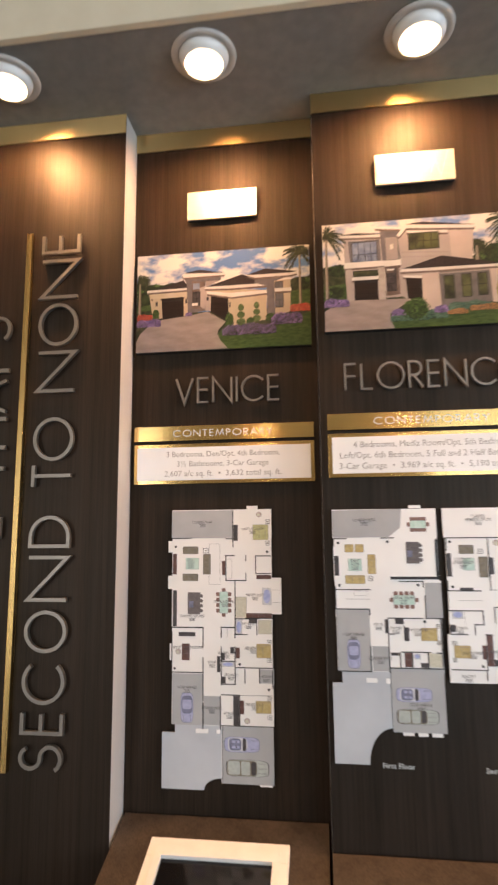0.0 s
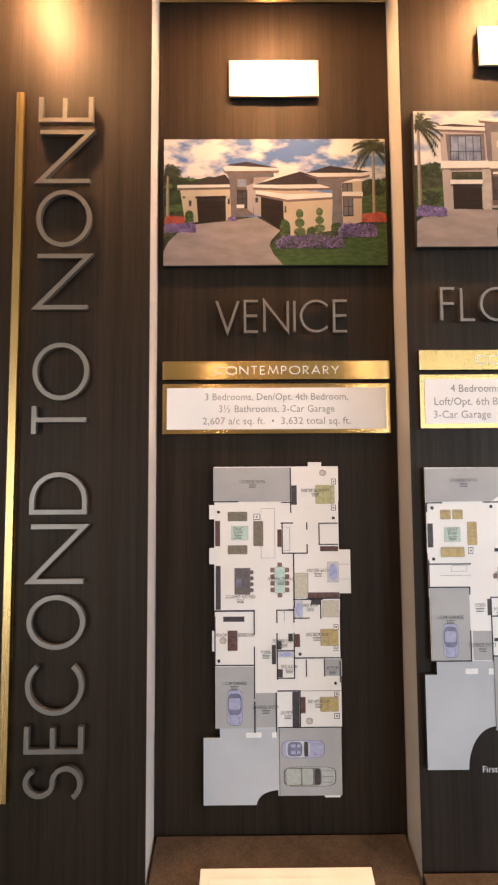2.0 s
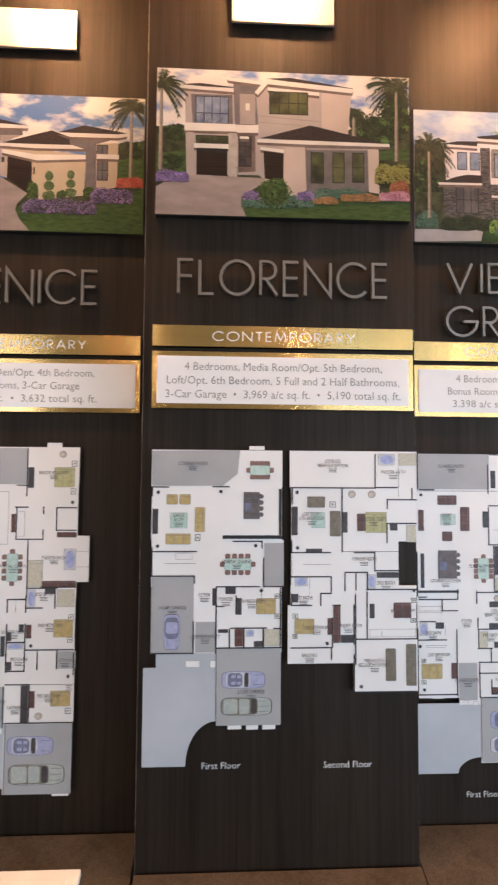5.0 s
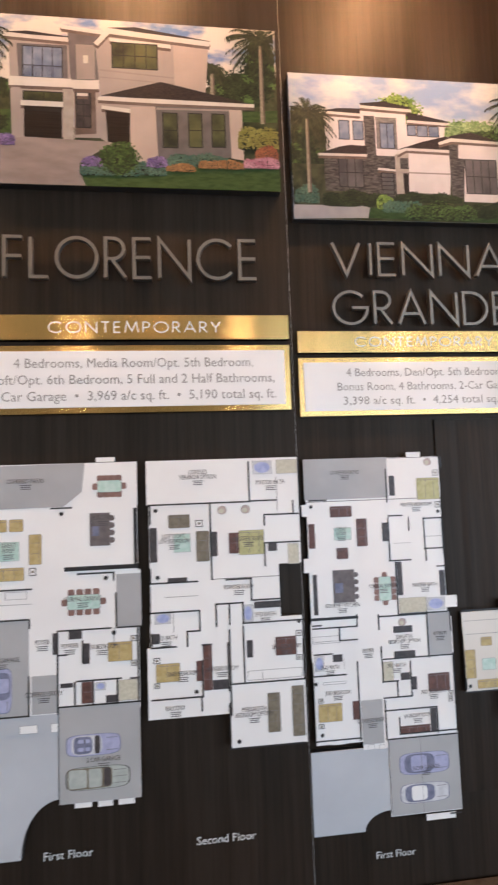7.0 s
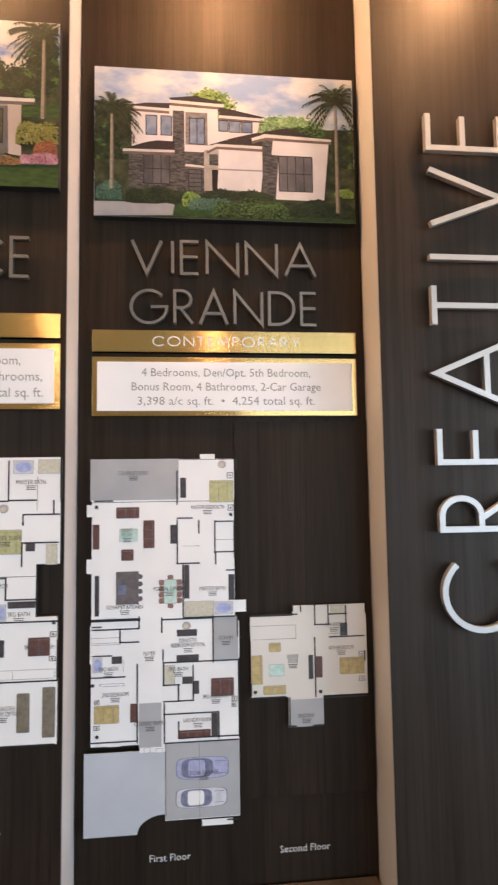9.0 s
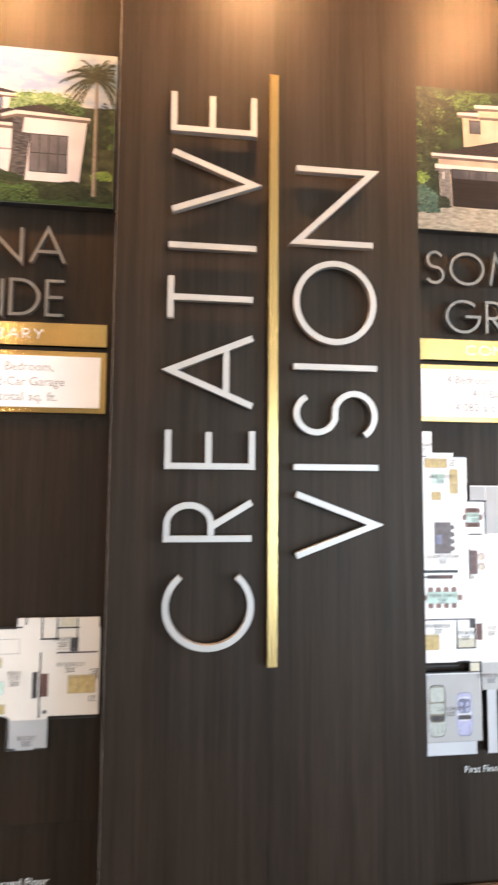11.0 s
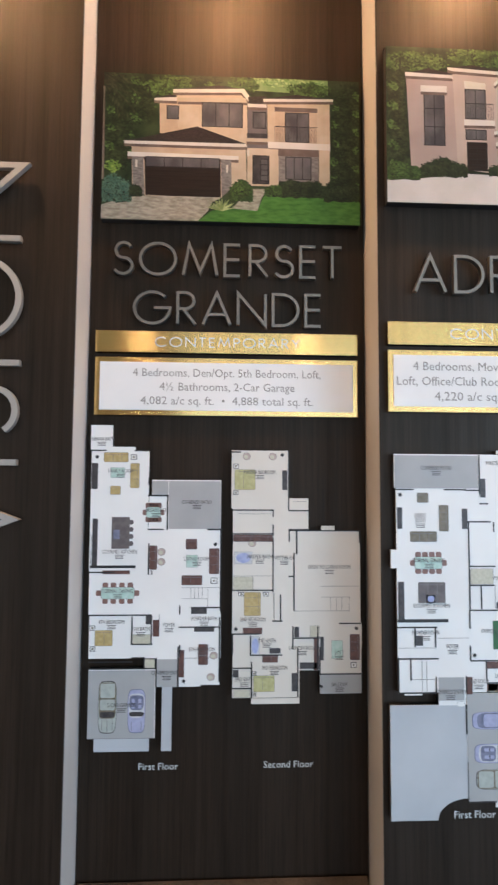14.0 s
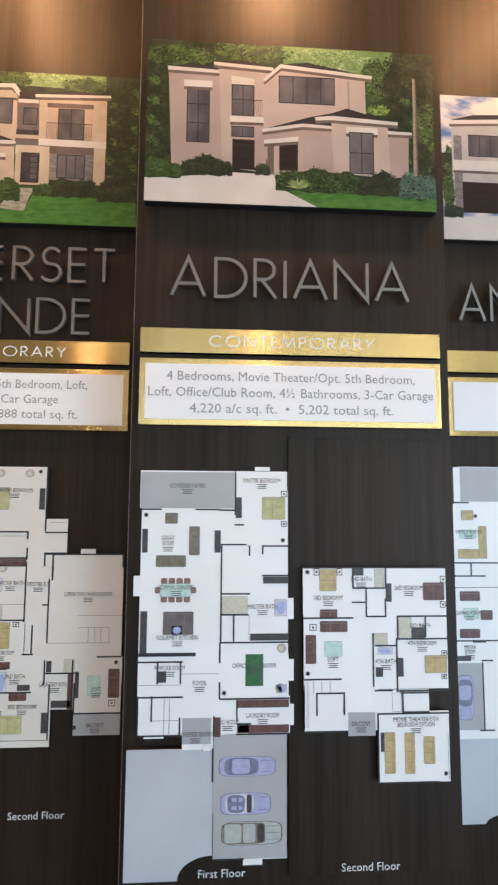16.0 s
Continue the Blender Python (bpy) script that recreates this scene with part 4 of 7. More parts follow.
k = HousePicture(0.0215, "out")
k.sky("warm")
k.shape("shrub", (0, 100), (498, 100), (498, 0), (0, 0))
k.shape("shrub", (0, 175), (60, 180), (62, 79), (0, 77))
k.shape("shrub", (372, 178), (413, 205), (498, 198), (498, 39), (372, 36))
k.shape("lawn", (0, 122), (61, 128), (62, 79), (0, 75))
k.shape("lawn", (433, 140), (498, 146), (498, 124), (433, 122))
k.tree("dark", 36, 163, 28, 18)
k.tree("dark", 30, 104, 25, 17)
k.tree("dark", 441, 180, 56, 35)
k.tree("dark", 472, 218, 35, 51)
k.tree("dark", 392, 199, 18, 20)
k.palm(387, 168, 214, 21)
k.shape("wall2", (54, 252), (151, 251), (153, 82), (59, 78))
k.shape("grey", (66, 242), (147, 243), (148, 184), (70, 182))
k.window(76, 184, 139, 238, 4, 1, "glass")
k.rail(75, 183, 140, 205)
k.shape("roof", (45, 261), (83, 265), (151, 259), (151, 254))
k.shape("trim", (44, 259), (151, 257), (153, 249), (50, 253))
k.shape("trim", (54, 184), (156, 184), (156, 169), (54, 168))
k.window(77, 141, 141, 159, 2, 1, "olive")
k.rect("trim", 72, 134, 143, 143)
k.rect("door", 78, 80, 138, 134)
k.rect("bar", 81, 125, 135, 131)
k.rect("wall2", 59, 78, 73, 165)
k.rect("pillar", 140, 78, 157, 166)
k.shape("grey", (148, 274), (199, 268), (199, 185), (157, 179), (152, 186))
k.shape("crease", (161, 246), (192, 246), (192, 185), (162, 184))
k.rect("lamp", 173, 213, 181, 227)
k.shape("trim", (135, 279), (204, 273), (204, 266), (138, 272))
k.shape("wall2", (157, 168), (199, 169), (200, 83), (158, 82))
k.shape("eave", (158, 162), (192, 167), (193, 90), (159, 87))
k.window(161, 100, 184, 160, 2, 3, "dark")
k.rect("trim", 162, 155, 180, 160)
k.shape("trim", (156, 183), (198, 183), (198, 168), (156, 167))
k.shape("wall2", (193, 247), (211, 270), (382, 258), (375, 171), (200, 157))
k.shape("pink2", (322, 256), (382, 255), (375, 172), (323, 184))
k.shape("roof", (212, 279), (259, 283), (386, 266), (382, 263))
k.shape("trim", (190, 250), (213, 278), (386, 265), (384, 256), (216, 268), (197, 245))
k.shape("trim", (216, 261), (318, 255), (318, 248), (217, 255))
k.window(220, 208, 295, 253, 4, 2, "olive")
k.shape("crease", (199, 204), (322, 196), (322, 194), (199, 201))
k.shape("crease", (199, 191), (323, 185), (323, 183), (199, 189))
k.shape("wall2", (197, 153), (291, 149), (292, 43), (257, 42), (211, 74), (200, 82))
k.shape("roof", (200, 157), (240, 169), (300, 187), (372, 172), (458, 154), (290, 155))
k.shape("trim", (196, 155), (290, 156), (458, 155), (458, 149), (290, 148), (196, 149))
k.shape("trim", (202, 140), (250, 136), (250, 129), (202, 134))
k.shape("door", (208, 132), (248, 128), (247, 70), (211, 77))
k.shape("pink2", (248, 140), (292, 142), (293, 40), (264, 43), (249, 70))
k.shape("grey", (290, 143), (416, 145), (416, 57), (293, 49))
k.shape("crease", (292, 141), (415, 143), (415, 140), (292, 137))
k.window(302, 71, 326, 132, 1, 2, "olive")
k.window(345, 73, 367, 133, 1, 2, "olive")
k.window(384, 75, 406, 134, 1, 2, "olive")
k.shape("pink2", (414, 143), (436, 143), (437, 53), (416, 56))
k.shape("drive", (0, 0), (1, 54), (28, 71), (79, 80), (211, 77), (215, 71), (188, 54), (166, 40), (165, 25), (175, 0))
k.shape("lawn", (175, 0), (165, 28), (196, 25), (261, 24), (311, 40), (434, 51), (498, 45), (498, 0))
k.palm(9, 88, 258, 47)
k.palm(472, 120, 269, 56)
k.hedge("yellow", 428, 74, 498, 118)
k.hedge("rust", 457, 53, 496, 81)
k.hedge("purple", 0, 65, 64, 89)
k.hedge("teal", 166, 18, 261, 41)
k.hedge("purple", 169, 33, 202, 51)
k.hedge("teal", 251, 21, 306, 45)
k.tree("green", 231, 47, 34, 31)
k.hedge("purple", 274, 35, 307, 56)
k.hedge("teal", 308, 39, 416, 62)
k.hedge("orange", 306, 29, 354, 43)
k.hedge("orange", 360, 36, 436, 52)
k.hedge("pink", 436, 39, 498, 60)
k.done()

k = HousePicture(0.5615, "in")
k.sky("pale")
k.tree("lime", 216, 228, 53, 31)
k.tree("mist", 365, 190, 81, 23)
k.tree("mid", 399, 173, 70, 19)
k.shape("shrub", (1, 216), (75, 221), (69, 31), (1, 24))
k.shape("shrub", (443, 187), (498, 190), (496, 16), (432, 14))
k.tree("dark", 22, 110, 34, 76)
k.tree("dark", 50, 90, 26, 52)
k.tree("dark", 477, 104, 26, 93)
k.shape("shrub", (1, 110), (498, 110), (498, 0), (1, 0))
k.shape("white", (67, 212), (152, 209), (149, 127), (70, 127))
k.shape("roof", (60, 218), (97, 225), (144, 226), (147, 215))
k.shape("trim", (60, 218), (147, 215), (147, 210), (60, 213))
k.rect("white", 140, 130, 232, 230)
k.window(96, 162, 116, 200, 1, 1, "glass")
k.window(124, 162, 144, 200, 1, 1, "glass")
k.rect("stone2", 146, 54, 168, 212)
k.rect("stone", 170, 144, 212, 210)
k.window(178, 147, 206, 198, 2, 1, "glass")
k.rect("white", 212, 132, 232, 232)
k.shape("roof", (139, 237), (188, 243), (245, 233), (233, 227), (142, 232))
k.shape("trim", (140, 233), (244, 229), (244, 223), (140, 227))
k.shape("white", (234, 205), (313, 201), (307, 163), (230, 144))
k.shape("roof", (235, 222), (255, 220), (322, 207), (313, 201), (236, 206))
k.shape("trim", (234, 207), (322, 204), (322, 201), (234, 202))
k.window(234, 175, 251, 196, 1, 1, "glass")
k.window(254, 174, 275, 196, 1, 1, "glass")
k.window(278, 174, 298, 195, 1, 1, "glass")
k.rect("stone2", 64, 57, 150, 132)
k.rect("stone2", 144, 40, 208, 132)
k.rect("white", 169, 131, 210, 145)
k.shape("trim", (170, 107), (207, 104), (207, 100), (169, 102))
k.window(92, 66, 140, 124, 3, 2)
k.window(176, 54, 200, 96, 1, 5)
k.shape("roof", (55, 132), (94, 146), (117, 151), (150, 150), (149, 131))
k.shape("trim", (53, 132), (149, 133), (149, 128), (53, 127))
k.shape("pillar", (205, 134), (234, 146), (230, 56), (205, 55))
k.rect("stone2", 215, 106, 232, 128)
k.rect("door", 220, 56, 232, 97)
k.shape("white", (234, 144), (322, 142), (313, 53), (230, 56))
k.shape("crease", (216, 100), (319, 100), (319, 97), (216, 97))
k.shape("roof", (211, 145), (263, 163), (311, 176), (328, 171), (326, 145), (228, 146))
k.shape("trim", (210, 141), (228, 149), (326, 148), (326, 142), (230, 144), (211, 134))
k.rect("stone2", 317, 49, 350, 164)
k.shape("white", (338, 162), (448, 162), (436, 42), (342, 43), (349, 131), (335, 132))
k.window(349, 60, 414, 130, 4, 2)
k.shape("roof", (298, 164), (323, 178), (365, 187), (411, 174), (453, 166), (322, 166))
k.shape("trim", (296, 163), (322, 173), (453, 168), (453, 163), (324, 166), (298, 158))
k.shape("drive2", (0, 0), (1, 28), (155, 30), (145, 5))
k.shape("darklawn", (145, 5), (149, 26), (221, 26), (496, 16), (498, 0))
k.hedge("dark", 58, 28, 180, 61)
k.hedge("lime", 164, 24, 200, 52)
k.hedge("dark", 198, 39, 336, 60)
k.hedge("dark", 352, 9, 496, 45)
k.hedge("teal", 176, 17, 255, 43)
k.hedge("mid", 220, 3, 366, 41)
k.hedge("teal", 4, 32, 50, 70)
k.hedge("lime", 457, 50, 494, 68)
k.palm(33, 52, 206, 50)
k.palm(463, 19, 244, 56)
k.done()

k = HousePicture(1.6255, "in")
k.shape("darkgreen", (0, 293), (498, 293), (498, 0), (0, 0))
k.shape("mist", (280, 293), (436, 293), (436, 263), (281, 267))
k.tree("dark", 44, 234, 58, 58)
k.tree("mid", 130, 267, 54, 24)
k.tree("dark", 193, 284, 34, 17)
k.tree("mid", 271, 280, 34, 19)
k.tree("mist", 358, 285, 68, 12)
k.tree("mid", 397, 271, 44, 17)
k.tree("dark", 476, 201, 34, 88)
k.tree("dark", 462, 98, 44, 49)
k.tree("dark", 28, 140, 34, 54)
k.tree("lime", 20, 104, 15, 12)
k.palm(0, 78, 264, 58)
k.shape("tan", (107, 238), (189, 247), (191, 177), (109, 173))
k.shape("roof", (98, 244), (126, 252), (187, 248), (187, 244))
k.shape("trim", (97, 244), (141, 247), (141, 239), (97, 239))
k.shape("tan2", (140, 251), (276, 260), (279, 153), (191, 177), (143, 184))
k.shape("roof", (134, 263), (222, 274), (289, 245), (271, 268))
k.shape("trim", (133, 263), (271, 269), (289, 244), (282, 240), (266, 261), (133, 256))
k.shape("trim2", (142, 246), (274, 250), (277, 241), (142, 238))
k.window(122, 203, 144, 229, 1, 1)
k.window(190, 190, 268, 238, 3, 1)
k.rect("grey", 278, 171, 316, 240)
k.shape("roof", (279, 253), (315, 256), (317, 235), (280, 238))
k.rect("trim", 278, 232, 315, 239)
k.window(289, 190, 313, 222, 1, 1)
k.rect("dark", 277, 169, 319, 179)
k.rect("grey", 277, 146, 319, 170)
k.rect("trim2", 276, 162, 319, 169)
k.shape("tan2", (316, 242), (439, 247), (440, 148), (318, 154))
k.rect("tan", 332, 162, 414, 227)
k.rect("eave", 331, 225, 415, 234)
k.window(352, 164, 398, 223, 2, 1)
k.rail(331, 162, 415, 195)
k.shape("roof", (309, 250), (373, 261), (447, 253), (373, 248))
k.shape("trim", (308, 250), (446, 254), (446, 249), (309, 244))
k.shape("trim", (318, 163), (440, 162), (440, 149), (318, 150))
k.rect("stone", 339, 84, 417, 148)
k.rect("tan2", 320, 74, 339, 148)
k.rect("eave", 338, 135, 417, 149)
k.window(353, 89, 402, 133, 3, 1)
k.rect("tan2", 418, 76, 439, 149)
k.rect("tan2", 278, 73, 320, 149)
k.rect("lamp", 277, 132, 282, 146)
k.window(289, 78, 320, 134, 1, 1, "dark")
k.window(304, 84, 318, 127, 1, 4)
k.shape("tan", (55, 148), (275, 151), (277, 84), (238, 65), (229, 48), (83, 48), (58, 63))
k.shape("tan2", (245, 147), (275, 151), (277, 83), (248, 66))
k.shape("roof", (41, 155), (181, 189), (278, 156))
k.shape("trim", (40, 156), (275, 157), (278, 151), (264, 150), (42, 150))
k.shape("trim", (48, 134), (261, 132), (261, 124), (48, 125))
k.shape("stone", (56, 125), (78, 124), (82, 49), (60, 53))
k.shape("stone", (227, 123), (247, 123), (248, 67), (229, 49))
k.shape("door", (80, 123), (226, 122), (228, 46), (83, 49))
k.window(83, 106, 224, 125, 4, 1)
k.rect("lamp", 63, 103, 67, 118)
k.rect("lamp", 237, 98, 241, 113)
k.shape("paver", (0, 0), (0, 27), (37, 41), (83, 48), (229, 48), (210, 37), (203, 21), (184, 0))
k.shape("paver", (248, 26), (286, 67), (315, 67), (306, 49), (298, 23))
k.shape("brightlawn", (184, 0), (210, 21), (248, 27), (298, 23), (310, 53), (498, 53), (498, 0))
k.hedge("teal", 0, 34, 57, 90)
k.hedge("dark", 52, 46, 77, 71)
k.hedge("green", 244, 42, 289, 84)
k.hedge("dark", 339, 52, 431, 89)
k.hedge("green", 312, 53, 345, 77)
k.hedge("dark", 427, 46, 498, 91)
k.agave(229, 23, 30)
k.done()

k = HousePicture(2.1495, "out")
k.shape("darkgreen", (0, 293), (498, 293), (498, 0), (0, 0))
k.shape("mist", (232, 293), (426, 293), (427, 221), (233, 249))
k.tree("mid", 52, 263, 63, 21)
k.tree("mid", 180, 278, 68, 21)
k.tree("dark", 19, 191, 31, 83)
k.tree("dark", 23, 92, 27, 31)
k.tree("mist", 321, 271, 78, 21)
k.tree("mid", 395, 236, 31, 42)
k.tree("dark", 448, 233, 47, 63)
k.tree("mid", 481, 150, 26, 47)
k.tree("lime", 399, 181, 21, 11)
k.tree("dark", 463, 94, 31, 42)
k.shape("pink", (36, 242), (124, 239), (130, 58), (44, 60))
k.shape("roof", (36, 242), (78, 253), (126, 243), (126, 239))
k.shape("trim", (35, 244), (126, 241), (126, 235), (35, 237))
k.window(69, 108, 106, 211, 2, 3)
k.rect("trim", 63, 208, 111, 220)
k.shape("pink2", (122, 245), (215, 243), (218, 142), (198, 58), (129, 65))
k.shape("roof", (113, 255), (160, 262), (216, 252), (212, 247))
k.shape("trim", (113, 256), (216, 251), (216, 245), (124, 249), (113, 251))
# lit porch soffit: its brightness is put into the print with the lamp ink
k.shape("lamp", (143, 232), (183, 228), (183, 216), (144, 217))
k.window(145, 160, 182, 215, 2, 1)
k.rail(145, 157, 197, 189)
k.shape("trim", (142, 158), (199, 158), (199, 148), (142, 147))
k.window(145, 121, 182, 139, 2, 1)
k.window(147, 63, 183, 115, 2, 5, "door")
k.shape("pink", (183, 141), (202, 142), (204, 58), (186, 59))
k.shape("pink2", (198, 227), (228, 255), (376, 240), (377, 173), (277, 153), (201, 138))
k.shape("roof", (225, 257), (274, 264), (390, 243), (376, 239))
k.shape("trim", (198, 228), (228, 258), (389, 245), (388, 239), (229, 251), (201, 224))
k.window(226, 187, 322, 236, 4, 1)
k.shape("crease", (345, 234), (348, 234), (349, 176), (346, 177))
k.shape("pink", (197, 132), (318, 148), (320, 63), (263, 63), (217, 53), (209, 55))
k.rect("eave", 206, 54, 217, 113)
k.rect("pink2", 217, 59, 225, 113)
k.rect("door", 226, 63, 258, 116)
k.shape("trim", (200, 117), (259, 126), (259, 117), (200, 110))
k.shape("roof", (197, 136), (277, 162), (318, 172), (318, 146), (266, 148))
k.shape("trim", (197, 137), (266, 150), (318, 148), (318, 143), (267, 144), (197, 131))
k.shape("pink2", (316, 158), (416, 158), (418, 57), (320, 63))
k.shape("roof", (288, 161), (344, 182), (434, 157), (318, 164))
k.shape("trim", (288, 163), (318, 167), (433, 161), (433, 155), (318, 159), (289, 157))
k.rect("trim", 342, 136, 397, 148)
k.window(348, 64, 389, 138, 2, 2)
k.shape("pink", (416, 141), (452, 141), (450, 62), (418, 57))
k.shape("roof", (415, 151), (459, 143), (416, 140))
k.shape("trim", (415, 144), (458, 143), (458, 138), (415, 138))
k.shape("drive3", (0, 0), (0, 41), (60, 45), (146, 56), (217, 55), (223, 34), (291, 0))
k.shape("brightlawn", (291, 0), (223, 36), (300, 38), (445, 40), (498, 37), (498, 0))
k.hedge("dark", 60, 49, 146, 85)
k.hedge("green", 0, 42, 60, 76)
k.hedge("dark", 185, 53, 210, 76)
k.hedge("green", 220, 27, 368, 71)
k.hedge("dark", 361, 25, 447, 69)
k.hedge("teal", 434, 22, 498, 72)
k.agave(259, 33, 25)
k.palm(463, 63, 251, 55)
k.done()

k = HousePicture(2.701, "in")
k.sky("blue")
k.tree("dark", 16, 136, 23, 55)
k.rect("white2", 20, 64, 374, 250)
k.shape("roof", (17, 241), (65, 254), (377, 270), (377, 263))
k.shape("trim", (16, 241), (377, 263), (377, 255), (17, 233))
k.window(54, 169, 140, 212, 4, 1)
k.rect("stone", 24, 54, 40, 210)
k.rect("trim", 22, 139, 374, 160)
k.rect("door", 39, 54, 214, 116)
k.shape("drive3", (0, 0), (0, 43), (370, 67), (494, 0))
k.tree("mid", 12, 89, 12, 47)
k.hedge("dark", 2, 44, 38, 72)
k.done()

# ---- floor plan boards ----
PRINTS = {
    "white": CARD, "grey": mottled("print_grey", (0.36, 0.36, 0.36), (0.41, 0.41, 0.41), 12, 0.4),
    "drive": mottled("print_drive", (0.44, 0.46, 0.49), (0.50, 0.52, 0.55), 8, 0.4),
    "line": mottled("print_black", (0.012, 0.011, 0.011), (0.022, 0.021, 0.02), 60, 0.4),
    "thin": mottled("print_fine_line", (0.16, 0.15, 0.15), (0.22, 0.21, 0.21), 60, 0.4),
    "taupe": mottled("print_taupe", (0.15, 0.125, 0.085), (0.21, 0.18, 0.13), 160, 0.45),
    "tan": mottled("print_tan", (0.42, 0.31, 0.12), (0.52, 0.40, 0.18), 160, 0.45),
    "olive": mottled("print_olive", (0.40, 0.38, 0.17), (0.50, 0.48, 0.24), 160, 0.45),
    "brown": mottled("print_brown", (0.085, 0.035, 0.028), (0.14, 0.06, 0.045), 160, 0.45),
    "red": mottled("print_red_brown", (0.17, 0.05, 0.04), (0.22, 0.075, 0.055), 160, 0.45),
    "dark": mottled("print_dark", (0.035, 0.030, 0.032), (0.065, 0.055, 0.055), 160, 0.45),
    "isle": mottled("print_island", (0.105, 0.085, 0.085), (0.150, 0.125, 0.122), 90, 0.45),
    "rosy": mottled("print_chair", (0.20, 0.105, 0.085), (0.27, 0.15, 0.125), 120, 0.45),
    "aqua": mottled("print_aqua", (0.42, 0.60, 0.52), (0.55, 0.68, 0.62), 160, 0.45),
    "blue": mottled("print_blue", (0.30, 0.34, 0.58), (0.42, 0.46, 0.68), 120, 0.45),
    "moss": mottled("print_moss", (0.37, 0.40, 0.37), (0.44, 0.47, 0.43), 120, 0.45),
    "beige": mottled("print_beige", (0.50, 0.47, 0.36), (0.60, 0.57, 0.46), 200, 0.45),
    "green": mottled("print_green", (0.02, 0.10, 0.03), (0.03, 0.14, 0.04), 120, 0.45),
    "pinkish": mottled("print_rose", (0.42, 0.33, 0.30), (0.50, 0.40, 0.36), 160, 0.45),
    "silver": mottled("print_silver", (0.50, 0.50, 0.52), (0.62, 0.62, 0.64), 100, 0.45),
    "lilac": mottled("print_lilac", (0.33, 0.34, 0.50), (0.40, 0.41, 0.58), 120, 0.45),
    "slate": mottled("print_slate", (0.12, 0.13, 0.20), (0.20, 0.21, 0.30), 100, 0.45),
}
SLOTS = list(PRINTS)
LABEL_INK = mottled("print_label_ink", (0.06, 0.055, 0.055), (0.10, 0.09, 0.09), 60, 0.4)
WARM_CARD = mottled("warm_white_print", (0.78, 0.75, 0.71), (0.82, 0.79, 0.76), 9, 0.38)
CREAM_CARD = mottled("cream_print", (0.66, 0.615, 0.55), (0.70, 0.66, 0.60), 9, 0.38)


def flat(bm, pts, y, slot):
    f = bm.faces.new([bm.verts.new((x * 0.001, y, z * 0.001)) for x, z in pts])
    if f.calc_area() > 0:
        f.normal_update()
        if f.normal.y > 0:
            f.normal_flip()
    f.material_index = SLOTS.index(slot)


def oval(cx, cz, rx, rz, n=16):
    return [(cx + rx * math.cos(math.tau * i / n), cz + rz * math.sin(math.tau * i / n)) for i in range(n)]


def soft_rect(x0, z0, x1, z1, r):
    pts = []
    for cx, cz, a in ((x1 - r, z1 - r, 0), (x0 + r, z1 - r, 90), (x0 + r, z0 + r, 180), (x1 - r, z0 + r, 270)):
        pts += [(cx + r * math.cos(radians(a + 30 * i)), cz + r * math.sin(radians(a + 30 * i))) for i in range(4)]
    return pts


